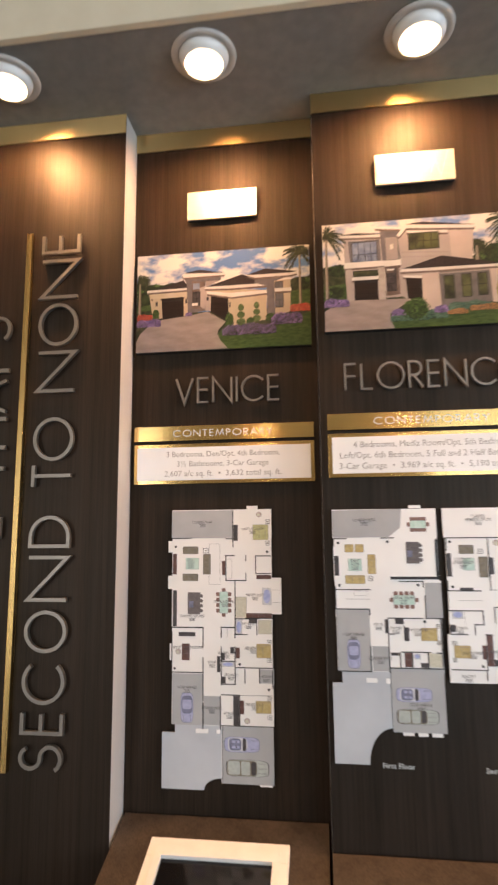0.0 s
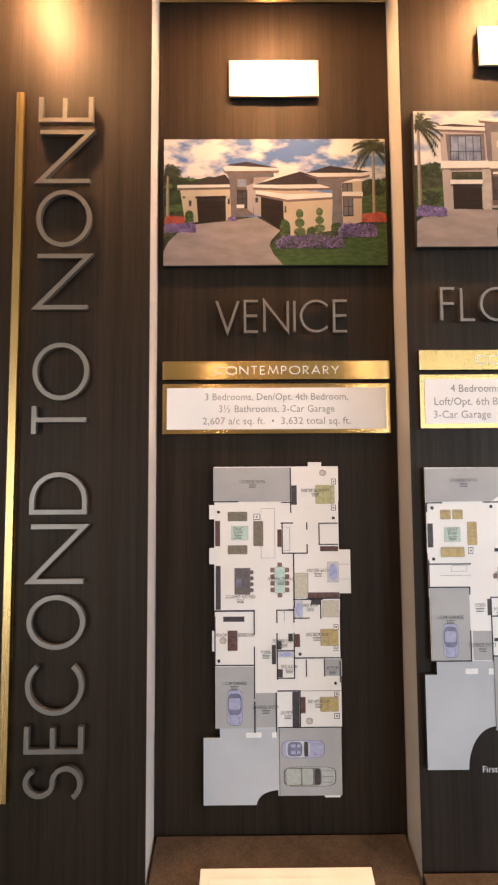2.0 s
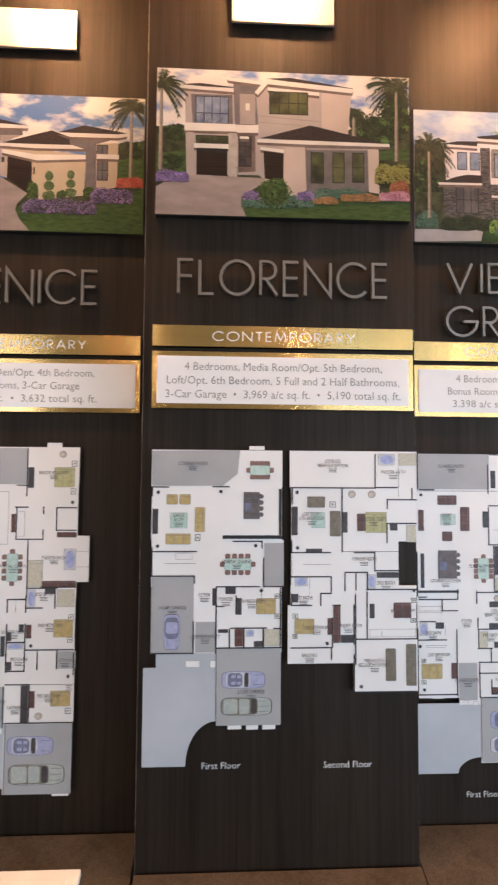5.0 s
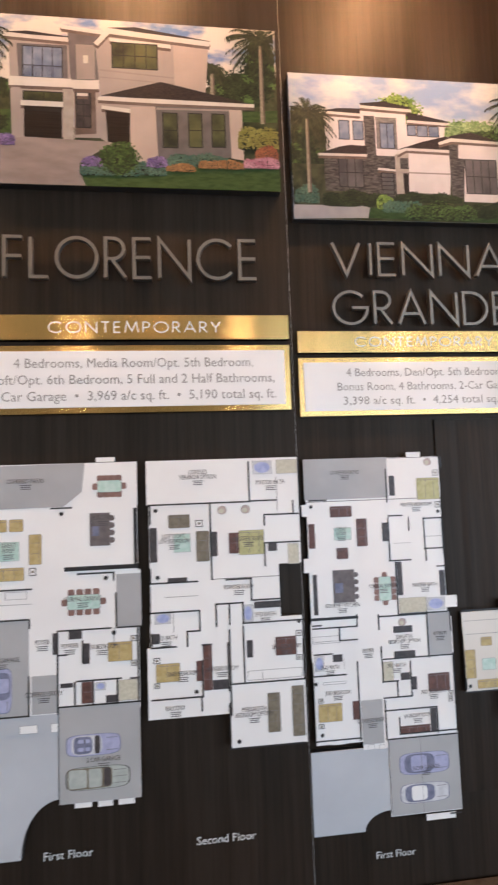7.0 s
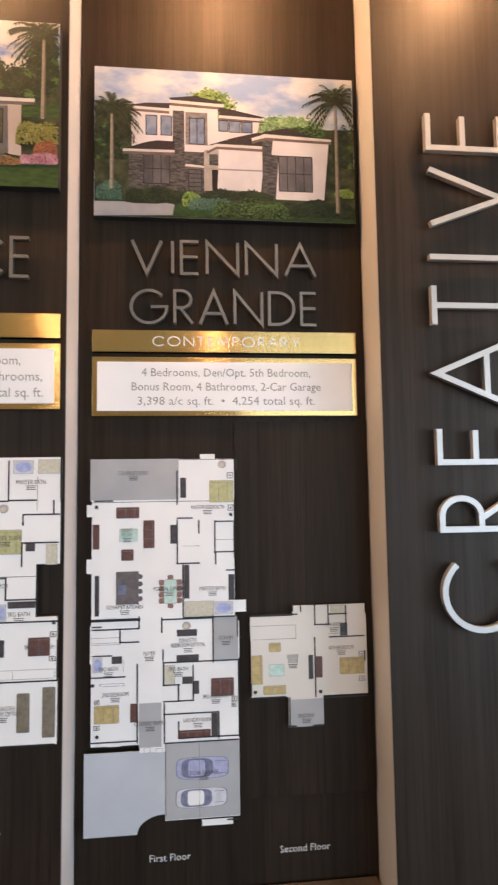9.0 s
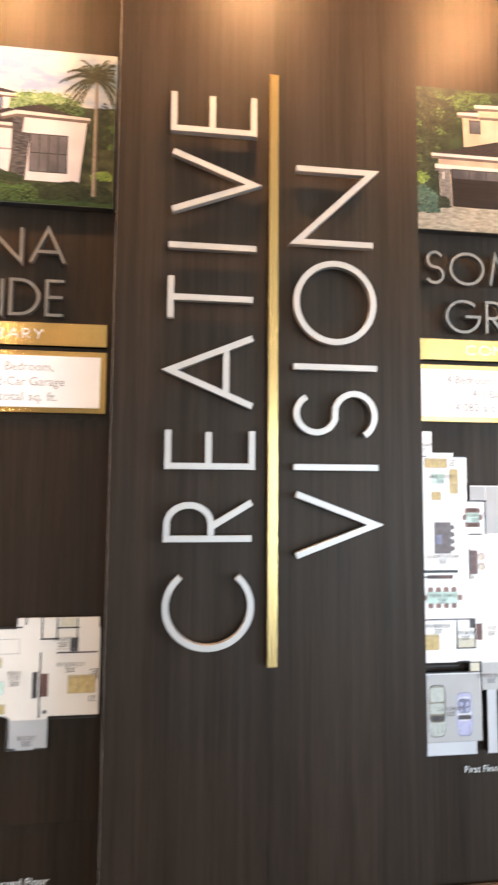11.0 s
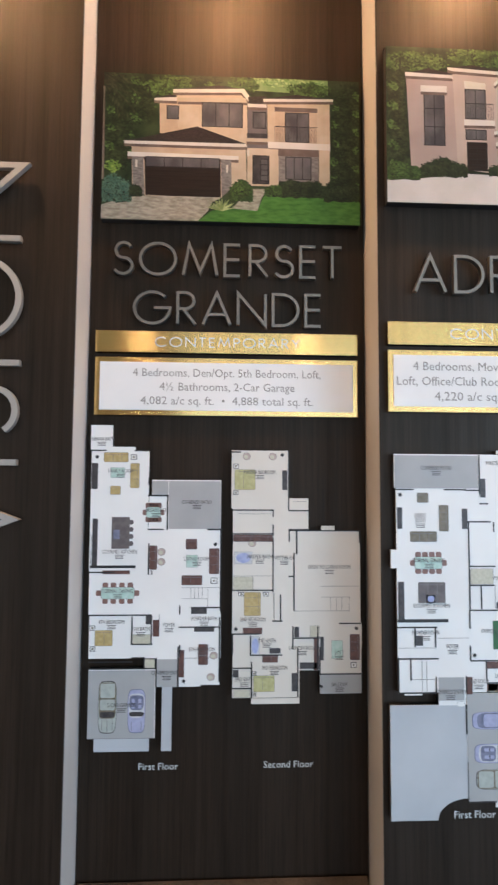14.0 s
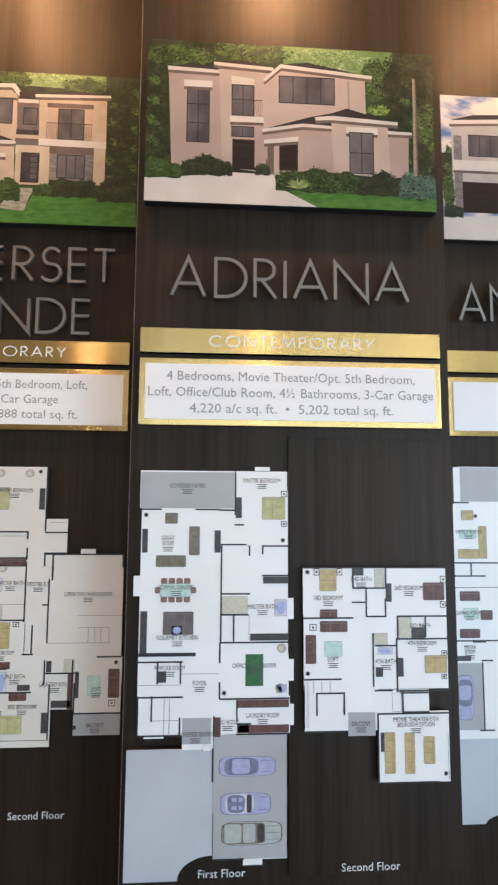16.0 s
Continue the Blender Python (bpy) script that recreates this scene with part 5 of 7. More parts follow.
class FloorPlan:
    """A cut-out board printed with a furnished plan; millimetres from the bay's edge and the floor."""

    def __init__(self, x, style, tone=CARD):
        self.t = tagged(empty("floor_plan", x, Y_IN if style == "in" else Y_OUT, 0), "cut-out board printed with a furnished house floor plan", "floor plan", "floor plan boards")
        self.n, self.tone, self.bm = 0, tone, bmesh.new()

    def flush(self, name, mats=None):
        """Close the prints drawn so far into one part."""
        if mats is None:
            used = sorted({f.material_index for f in self.bm.faces})
            for f in self.bm.faces:
                f.material_index = used.index(f.material_index)
            mats = [PRINTS[SLOTS[i]] for i in used]
        ob = part(name, self.bm, mats, self.t)
        self.bm = bmesh.new()
        return ob

    def piece(self, name, m, x0, z0, x1, z1):
        f = -0.0145 - 0.00002 * (self.n % 12)
        self.n += 1
        x0, x1, z0, z1 = min(x0, x1), max(x0, x1), min(z0, z1), max(z0, z1)
        box(self.bm, x0 * 0.001, x1 * 0.001, f, f + 0.0015, z0 * 0.001, z1 * 0.001)
        box(self.bm, x0 * 0.001 + 0.0008, x1 * 0.001 - 0.0008, f + 0.0015, -0.0005, z0 * 0.001 + 0.0008, z1 * 0.001 - 0.0008, 0, 1)
        self.flush(name, [m, BLACK])

    def board(self, *r):
        self.piece("board_section", self.tone, *r)

    def drive(self, x0, z0, x1, z1, cut=0, rise=0):
        if not cut:
            return self.piece("driveway_section", PRINTS["drive"], x0, z0, x1, z1)
        bite = [(x1 - cut + cut * (1 - math.cos(radians(a))), z0 + rise * math.sin(radians(a))) for a in range(0, 91, 10)]
        pts = [(p * 0.001, q * 0.001) for p, q in [(x0, z1), (x0, z0)] + bite + [(x1, z1)]]
        prism(self.bm, pts, -0.0144, -0.0129)
        cx, cz = sum(p for p, q in pts) / len(pts), sum(q for p, q in pts) / len(pts)
        prism(self.bm, [(p + 0.0008 * (1 if p < cx else -1), q + 0.0008 * (1 if q < cz else -1)) for p, q in pts], -0.0129, -0.0005, 1)
        self.flush("driveway_section", [PRINTS["drive"], BLACK])

    def quad(self, x0, z0, x1, z1, y, slot):
        flat(self.bm, [(x0, z0), (x1, z0), (x1, z1), (x0, z1)], y, slot)

    def grey(self, *r):
        self.quad(*r, -0.01485, "grey")
        self.flush("grey_floor_print")

    def patio(self, pts):
        flat(self.bm, pts, -0.01485, "grey")
        self.flush("grey_floor_print")

    def line(self, x0, z0, x1, z1, w):
        h, self.n = w / 2, self.n + 1
        self.quad(min(x0, x1) - h, min(z0, z1) - h, max(x0, x1) + h, max(z0, z1) + h, -0.0151 - 0.000004 * (self.n % 40), "line" if w > 0.8 else "thin")

    def wall(self, x0, z0, x1, z1, w=2.5):
        self.line(x0, z0, x1, z1, w)
        self.flush("wall_line")

    def outline(self, x0, z0, x1, z1):
        for r in ((x0, z0, x1, z0), (x0, z1, x1, z1), (x0, z0, x0, z1), (x1, z0, x1, z1)):
            self.line(*r, 0.6)
        self.flush("fixture_outline")

    def tile(self, x0, z0, x1, z1, slot):
        self.quad(x0 - 0.4, z0 - 0.4, x1 + 0.4, z1 + 0.4, -0.0150, "thin")
        self.quad(x0, z0, x1, z1, -0.01503, slot)

    def patch(self, x0, z0, x1, z1, slot):
        self.tile(x0, z0, x1, z1, slot)
        self.flush({"white": "door_print", "aqua": "rug_print", "beige": "shower_print"}.get(slot, "cabinet_print"))

    def sofa(self, x0, z0, x1, z1, slot):
        flat(self.bm, soft_rect(x0 - 0.5, z0 - 0.5, x1 + 0.5, z1 + 0.5, 2), -0.0150, "thin")
        flat(self.bm, soft_rect(x0, z0, x1, z1, 1.6), -0.01503, slot)
        wide, i = abs(x1 - x0) > abs(z1 - z0), 1
        span = abs(x1 - x0) if wide else abs(z1 - z0)
        while i * 16 < span - 6:
            a = min(x0, x1) + i * 16 if wide else min(z0, z1) + i * 16
            self.quad(*((a, z0 + 2, a + 0.6, z1 - 2) if wide else (x0 + 2, a, x1 - 2, a + 0.6)), -0.01506, "thin")
            i += 1
        if wide:
            self.quad(x0 + 1, z1 - 3.5, x1 - 1, z1 - 2.9, -0.01507, "thin")
        else:
            self.quad(x1 - 3.5, z0 + 1, x1 - 2.9, z1 - 1, -0.01507, "thin")
        self.flush("bed_print" if slot == "olive" else "sofa_print")

    def tub(self, x0, z0, x1, z1):
        self.tile(x0, z0, x1, z1, "silver")
        flat(self.bm, oval((x0 + x1) / 2, (z0 + z1) / 2, abs(x1 - x0) * 0.42, abs(z1 - z0) * 0.42), -0.01506, "blue")
        self.flush("bathtub_print")

    def side_table(self, x0, z0, x1, z1):
        self.quad(x0, z0, x1, z1, -0.0150, "line")
        self.quad(x0 + 1.2, z0 + 1.2, x1 - 1.2, z1 - 1.2, -0.01503, "white")
        flat(self.bm, oval((x0 + x1) / 2, (z0 + z1) / 2, 2.2, 2.2, 10), -0.01506, "taupe")
        self.flush("side_table_print")

    def plant(self, x, z):
        flat(self.bm, [(x + (4.2 if i % 2 else 2.6) * math.cos(math.tau * i / 16), z + (4.2 if i % 2 else 2.6) * math.sin(math.tau * i / 16)) for i in range(16)], -0.0152, "line")
        self.flush("plant_print")

    def armchair(self, x, z):
        flat(self.bm, oval(x, z, 7.5, 7.0), -0.0150, "thin")
        flat(self.bm, oval(x, z, 7.0, 6.5), -0.01503, "pinkish")
        flat(self.bm, oval(x - 1.2, z - 1.2, 4.2, 4.0), -0.01506, "beige")
        self.flush("armchair_print")

    def island(self, x0, z0, x1, z1):
        for i in range(4):
            flat(self.bm, oval(x1 + 3, z0 + (z1 - z0) * (i + 0.7) / 4.4, 4.6, 4.6, 12), -0.0149, "isle")
        self.tile(x0, z0, x1, z1, "isle")
        self.quad(x0 + 3, z0 + (z1 - z0) * 0.3, x0 + (x1 - x0) * 0.45, z0 + (z1 - z0) * 0.6, -0.01507, "slate")
        self.flush("kitchen_island_print")

    def dining(self, x0, z0, x1, z1, chairs="rosy"):
        wide = abs(x1 - x0) > abs(z1 - z0)
        cx, cz, w, h = (x0 + x1) / 2, (z0 + z1) / 2, abs(x1 - x0) / 2, abs(z1 - z0) / 2
        for i in range(4):
            k = (i - 1.5) * 0.36
            for s in (-1, 1):
                px, pz = (cx + k * w * 1.1, cz + s * h * 0.80) if wide else (cx + s * w * 0.80, cz + k * h * 1.1)
                flat(self.bm, soft_rect(px - 5.0, pz - 5.0, px + 5.0, pz + 5.0, 2.6), -0.0150, chairs)
        for s in (-1, 1):
            px, pz = (cx + s * w * 0.9, cz) if wide else (cx, cz + s * h * 0.9)
            flat(self.bm, soft_rect(px - 5.0, pz - 5.0, px + 5.0, pz + 5.0, 2.6), -0.0150, chairs)
        a, b = (0.78, 0.58) if wide else (0.58, 0.78)
        flat(self.bm, soft_rect(cx - w * a - 0.6, cz - h * b - 0.6, cx + w * a + 0.6, cz + h * b + 0.6, 4.4), -0.01503, "thin")
        flat(self.bm, soft_rect(cx - w * a, cz - h * b, cx + w * a, cz + h * b, 4), -0.01506, "aqua")
        self.flush("dining_table_print")

    def car(self, x0, z0, x1, z1, kind):
        """A car from above, its nose along the longer side."""
        wide = abs(x1 - x0) > abs(z1 - z0)
        ln, wd = (abs(x1 - x0), abs(z1 - z0)) if wide else (abs(z1 - z0), abs(x1 - x0))
        cx, cz = (x0 + x1) / 2, (z0 + z1) / 2

        def put(a0, b0, a1, b1, r, y, slot):
            pts = soft_rect(a0 * ln, b0 * wd, a1 * ln, b1 * wd, r)
            flat(self.bm, [(cx + a, cz + b) if wide else (cx + b, cz - a) for a, b in pts], y, slot)

        def hull(k, y, slot, a0=-0.5, a1=0.5, blunt=4.0):
            """A rounded outline, fuller at the tail than at the nose."""
            pts, mid, half = [], (a0 + a1) / 2, (a1 - a0) / 2
            for i in range(28):
                c, q = math.cos(math.tau * i / 28), math.sin(math.tau * i / 28)
                u = math.copysign(abs(c) ** (2 / blunt), c)
                v = math.copysign(abs(q) ** (2 / blunt), q) * (0.47 - 0.005 * (u + 1) ** 2)
                p, w2 = (mid + half * u) * ln, v * wd
                p, w2 = p * k if a0 == -0.5 else p, w2 * k
                pts.append((cx + p, cz + w2) if wide else (cx + w2, cz - p))
            flat(self.bm, pts, y, slot)

        body, cabin, roof = {"blue": ("lilac", "slate", "lilac"), "sport": ("lilac", "slate", "lilac"), "truck": ("moss", "dark", "moss"), "white": ("silver", "slate", "white")}[kind]
        hull(1.0, -0.0150, "slate" if kind != "truck" else "dark", blunt=4.6)
        hull(0.965, -0.01503, body, blunt=4.6)
        if kind == "truck":
            hull(0.90, -0.01506, "taupe", -0.47, 0.22, 8.0)
            hull(0.80, -0.01509, "moss", -0.45, -0.17, 8.0)
            hull(0.80, -0.01509, "moss", -0.145, 0.06, 8.0)
            hull(0.78, -0.01509, "dark", 0.09, 0.20, 5.0)
            put(0.24, -0.012, 0.46, 0.012, 0.2, -0.01509, "thin")
        elif kind == "sport":
            hull(0.88, -0.01506, "silver", -0.40, 0.16, 4.0)
            hull(0.80, -0.01509, "slate", -0.36, -0.02, 4.0)
            for i in (-1, 1):
                put(-0.28, i * 0.17 - 0.08, -0.06, i * 0.17 + 0.08, 1.4, -0.01512, "lilac")
                put(-0.17, i * 0.17 - 0.08, -0.15, i * 0.17 + 0.08, 0.3, -0.01515, "dark")
            hull(0.82, -0.01509, "dark", 0.02, 0.12, 5.0)
        else:
            hull(0.88, -0.01506, cabin, -0.40, 0.20, 3.6)
            hull(0.74, -0.01509, roof, -0.27, 0.05, 5.0)
        for i in (-1, 1):
            put(0.24, i * 0.26 - 0.012, 0.44, i * 0.26 + 0.012, 0.2, -0.01512, "thin")
        self.flush("car_print")

    def label(self, x, z, words):
        rows = words.split(" ") if len(words) > 9 and words.count(" ") == 1 and max(map(len, words.split(" "))) < 6 else [words]
        if len(words) > 20:
            k = words.index(" ", 6)
            rows = [words[:k], words[k + 1:]]
        for i, row in enumerate(rows):
            merge(self.bm, flat_text(row, 0.0100, x * 0.001, -0.0156, z * 0.001 - 0.003 - 0.0080 * i, 0.0042 * len(row)))
        foot = z - 5.4 - 8.0 * (len(rows) - 1)
        for i, w in enumerate((17, 14, 15)):
            self.quad(x - w / 2, foot - 2.9 * i - 1.2, x + w / 2, foot - 2.9 * i, -0.0156, "white")
        self.flush("room_label", LABEL_INK)

    def done(self):
        self.bm.free()


p = FloorPlan(-0.528, "in", WARM_CARD)
p.board(126, 1471, 394, 1546)
p.board(127, 1240, 393, 1471)
p.board(128, 1131, 392, 1240)
p.board(129, 1001, 393, 1131)
p.board(259, 866, 391, 1002)
p.board(329, 1546, 358, 1555)
p.board(116, 1434, 127, 1464)
p.board(116, 1339, 127, 1373)
p.board(393, 1276, 417, 1368)
p.board(122, 1158, 128, 1200)
p.board(355, 862, 387, 866)
p.grey(125, 1471, 291, 1544)
p.grey(130, 1001, 211, 1126)
p.grey(213, 1002, 258, 1072)
p.grey(260, 866, 391, 1000)
p.grey(359, 1106, 395, 1140)
p.drive(104, 848, 259, 982, 45, 29)
p.drive(138, 982, 260, 1001)
p.patch(192, 982, 225, 993, "white")
p.patch(246, 982, 256, 993, "white")
p.wall(126, 1471, 178, 1471)
p.wall(272, 1469, 295, 1469)
p.wall(291, 1448, 291, 1542)
p.wall(270, 1425, 294, 1425)
p.wall(272, 1361, 272, 1425)
p.wall(272, 1361, 325, 1361)
p.wall(325, 1412, 325, 1425)
p.wall(325, 1361, 325, 1379)
p.wall(351, 1424, 390, 1424)
p.wall(351, 1379, 351, 1424)
p.wall(351, 1379, 390, 1379)
p.wall(296, 1248, 296, 1361)
p.wall(324, 1266, 392, 1266)
p.wall(295, 1264, 356, 1264)
p.wall(128, 1241, 211, 1241, 3.3)
p.wall(128, 1131, 128, 1228)
p.wall(211, 1193, 211, 1240)
p.wall(128, 1129, 211, 1129)
p.wall(211, 1129, 211, 1166)
p.wall(211, 1062, 211, 1126)
p.wall(211, 993, 211, 1054)
p.wall(256, 994, 256, 1072)
p.wall(260, 1002, 392, 1002)
p.wall(259, 1242, 295, 1242)
p.wall(259, 1217, 259, 1242)
p.wall(283, 1242, 295, 1242, 3.3)
p.wall(295, 1217, 295, 1248)
p.wall(352, 1225, 352, 1264)
p.wall(295, 1225, 327, 1225)
p.wall(259, 1158, 295, 1158)
p.wall(295, 1102, 295, 1194)
p.wall(259, 1100, 259, 1193)
p.wall(295, 1143, 390, 1143)
p.wall(320, 1105, 320, 1139)
p.wall(358, 1106, 358, 1140)
p.wall(260, 1102, 294, 1102)
p.wall(260, 1076, 306, 1076)
p.wall(306, 1002, 306, 1076)
p.wall(294, 1076, 393, 1076, 0.9)
p.wall(391, 1094, 391, 1136)
p.wall(262, 865, 262, 1001, 0.9)
p.wall(393, 1337, 417, 1337, 0.7)
p.wall(393, 1306, 417, 1306, 0.7)
p.wall(296, 1319, 324, 1319, 0.7)
p.wall(326, 1280, 326, 1320, 0.7)
p.outline(227, 1351, 256, 1456)
p.outline(272, 1367, 288, 1416)
p.wall(275, 1217, 275, 1240, 0.7)
p.wall(213, 1001, 213, 1062, 0.7)
p.sofa(156, 1430, 197, 1449, "taupe")
p.sofa(211, 1377, 231, 1429, "taupe")
p.sofa(156, 1360, 197, 1378, "taupe")
p.patch(164, 1390, 199, 1419, "aqua")
p.side_table(211, 1432, 225, 1445)
p.plant(136, 1449)
p.patch(129, 1377, 139, 1430, "brown")
p.patch(262, 1375, 270, 1411, "brown")
p.patch(130, 1244, 140, 1335, "dark")
p.island(170, 1275, 203, 1330)
p.dining(247, 1270, 285, 1340)
p.patch(146, 1219, 190, 1229, "dark")
p.sofa(155, 1159, 175, 1200, "brown")
p.armchair(145, 1180)
p.sofa(345, 1466, 385, 1505, "olive")
p.patch(293, 1464, 304, 1505, "dark")
p.side_table(379, 1507, 389, 1519)
p.side_table(378, 1451, 388, 1463)
p.armchair(361, 1532)
p.plant(382, 1435)
p.tub(368, 1300, 391, 1342)
p.patch(297, 1267, 325, 1319, "beige")
p.sofa(325, 1266, 392, 1278, "brown")
p.patch(353, 1365, 391, 1375, "brown")
p.tub(298, 1226, 313, 1261)
p.patch(332, 1253, 352, 1263, "dark")
p.patch(356, 1227, 390, 1261, "beige")
p.patch(260, 1161, 268, 1178, "dark")
p.patch(248, 1131, 256, 1170, "dark")
p.patch(283, 1178, 292, 1193, "dark")
p.tub(260, 1145, 292, 1156)
p.sofa(351, 1168, 388, 1202, "tan")
p.patch(297, 1166, 307, 1192, "brown")
p.side_table(379, 1201, 389, 1212)
p.side_table(378, 1157, 388, 1168)
p.plant(381, 1091)
p.patch(290, 1003, 304, 1074, "dark")
p.sofa(348, 1034, 386, 1063, "tan")
p.patch(307, 1031, 317, 1063, "brown")
p.side_table(378, 1064, 388, 1074)
p.side_table(377, 1019, 388, 1030)
p.armchair(325, 1015)
p.patch(260, 1104, 270, 1120, "dark")
p.plant(307, 1151)
p.plant(136, 1138)
p.car(151, 1006, 187, 1079, "blue")
p.car(266, 939, 356, 978, "sport")
p.car(270, 882, 379, 925, "truck")
p.label(209, 1513, "COVERED PATIO")
p.label(344, 1494, "MASTER BEDROOM")
p.label(178, 1413, "GREAT ROOM")
p.label(182, 1270, "GOURMET KITCHEN")
p.label(268, 1307, "FORMAL DINING")
p.label(348, 1324, "MASTER BATH")
p.label(169, 1191, "DEN/OPT. 4TH BEDROOM")
p.label(235, 1155, "FOYER")
p.label(169, 1092, "1-CAR GARAGE")
p.label(234, 1043, "COVERED ENTRY")
p.label(343, 1191, "2ND BEDROOM")
p.label(345, 1054, "3RD BEDROOM")
p.label(330, 1252, "2ND BATH")
p.label(284, 1125, "3RD BATH")
p.label(280, 1032, "LAUNDRY")
p.label(273, 1178, "POWDER ROOM")
p.label(375, 1122, "ATRIUM")
p.done()

p = FloorPlan(0.0, "out")
p.board(23, 1470, 269, 1539)
p.board(24, 1370, 268, 1470)
p.board(25, 1284, 272, 1370)
p.board(26, 1163, 268, 1284)
p.board(147, 1032, 267, 1162)
p.board(206, 1540, 235, 1547)
p.board(234, 1285, 272, 1369)
p.board(169, 1025, 194, 1032)
p.board(203, 1024, 225, 1032)
p.board(233, 1024, 257, 1032)
p.patio([(23, 1537), (189, 1539), (184, 1494), (156, 1472), (24, 1471)])
p.grey(27, 1163, 104, 1304)
p.grey(108, 1164, 146, 1220)
p.grey(147, 1032, 267, 1171)
p.grey(235, 1285, 272, 1365)
p.drive(13, 960, 148, 1137, 56, 80)
p.drive(36, 1136, 147, 1163)
p.patch(91, 1138, 116, 1149, "white")
p.patch(136, 1137, 146, 1149, "white")
p.wall(27, 1469, 55, 1469)
p.wall(138, 1470, 168, 1470)
p.wall(25, 1452, 25, 1469)
p.wall(26, 1304, 26, 1356)
p.wall(25, 1349, 108, 1349)
p.wall(27, 1304, 104, 1304)
p.wall(160, 1376, 265, 1376, 6.6)
p.wall(265, 1382, 265, 1464, 5.0)
p.wall(177, 1368, 230, 1368)
p.wall(231, 1356, 231, 1368)
p.wall(234, 1284, 234, 1336)
p.wall(105, 1291, 105, 1303)
p.wall(104, 1163, 104, 1220)
p.wall(28, 1163, 104, 1163)
p.wall(146, 1163, 146, 1281)
p.wall(146, 1284, 184, 1284)
p.wall(146, 1248, 160, 1248)
p.wall(184, 1284, 226, 1284)
p.wall(183, 1235, 183, 1267)
p.wall(174, 1208, 240, 1208)
p.wall(254, 1207, 266, 1207)
p.wall(147, 1172, 268, 1172)
p.wall(235, 1284, 272, 1284)
p.wall(266, 1172, 266, 1281)
p.wall(171, 1174, 171, 1206)
p.wall(198, 1174, 198, 1206)
p.wall(234, 1174, 234, 1206)
p.wall(147, 1033, 147, 1170, 0.9)
p.wall(49, 1327, 108, 1327, 0.7)
p.wall(27, 1164, 27, 1304, 0.7)
p.outline(70, 1335, 101, 1346)
p.wall(230, 1254, 230, 1284, 0.7)
p.sofa(52, 1437, 72, 1455, "tan")
p.sofa(76, 1437, 96, 1455, "tan")
p.sofa(105, 1386, 123, 1431, "tan")
p.sofa(51, 1363, 97, 1382, "tan")
p.patch(59, 1393, 90, 1421, "aqua")
p.side_table(105, 1369, 115, 1381)
p.plant(36, 1459)
p.plant(36, 1359)
p.plant(153, 1461)
p.patch(26, 1382, 36, 1428, "dark")
p.island(196, 1410, 226, 1460)
p.dining(203, 1486, 250, 1517)
p.dining(154, 1307, 217, 1344)
p.plant(219, 1360)
p.patch(139, 1250, 146, 1281, "dark")
p.patch(163, 1271, 182, 1283, "dark")
p.patch(183, 1233, 193, 1263, "dark")
p.sofa(221, 1234, 257, 1262, "tan")
p.side_table(255, 1262, 264, 1271)
p.side_table(255, 1225, 264, 1234)
p.sofa(181, 1175, 199, 1206, "brown")
p.tub(202, 1193, 216, 1204)
p.patch(217, 1174, 234, 1184, "dark")
p.patch(236, 1175, 264, 1205, "beige")
p.patch(150, 1200, 168, 1206, "dark")
p.plant(230, 1277)
p.car(48, 1169, 81, 1235, "blue")
p.car(157, 1097, 238, 1131, "sport")
p.car(156, 1048, 251, 1084, "truck")
p.label(100, 1513, "COVERED PATIO")
p.label(75, 1416, "GREAT ROOM")
p.label(216, 1453, "KITCHEN")
p.label(184, 1330, "FORMAL DINING")
p.label(65, 1246, "1-CAR GARAGE")
p.label(124, 1269, "FOYER")
p.label(126, 1193, "COVERED ENTRY")
p.label(212, 1257, "4TH BEDROOM")
p.label(164, 1261, "POWDER")
p.label(212, 1092, "2-CAR GARAGE")
p.done()

p = FloorPlan(0.0, "out")
p.board(283, 1469, 529, 1539)
p.board(286, 1368, 528, 1469)
p.board(286, 1302, 491, 1368)
p.board(286, 1285, 491, 1302)
p.board(285, 1249, 525, 1285)
p.board(280, 1186, 524, 1249)
p.board(280, 1142, 404, 1186)
p.board(404, 1089, 526, 1186)
p.wall(286, 1469, 447, 1469)
p.wall(447, 1470, 447, 1533)
p.wall(447, 1470, 490, 1470)
p.wall(288, 1439, 288, 1467)
p.wall(287, 1349, 287, 1369)
p.wall(287, 1347, 360, 1347)
p.wall(383, 1349, 383, 1467)
p.wall(383, 1349, 491, 1349, 0.9)
p.wall(470, 1447, 526, 1447)
p.wall(470, 1431, 470, 1447)
p.wall(471, 1402, 525, 1402)
p.wall(469, 1366, 469, 1402)
p.wall(518, 1448, 518, 1468)
p.wall(406, 1347, 445, 1347)
p.wall(445, 1313, 445, 1348)
p.wall(445, 1313, 491, 1313)
p.wall(287, 1302, 362, 1302)
p.wall(362, 1271, 362, 1302)
p.wall(342, 1271, 361, 1271)
p.wall(342, 1249, 342, 1271)
p.wall(388, 1310, 431, 1310)
p.wall(388, 1276, 388, 1310)
p.wall(431, 1278, 431, 1310)
p.wall(430, 1278, 527, 1278)
p.wall(408, 1140, 408, 1269)
p.wall(430, 1187, 430, 1273)
p.wall(408, 1186, 525, 1186)
p.wall(287, 1249, 287, 1270)
p.wall(289, 1249, 324, 1249)
p.wall(365, 1249, 379, 1249)
p.wall(286, 1171, 362, 1171)
p.wall(362, 1150, 362, 1171)
p.wall(364, 1171, 364, 1225)
p.wall(405, 1089, 405, 1157)
p.wall(407, 1089, 522, 1089)
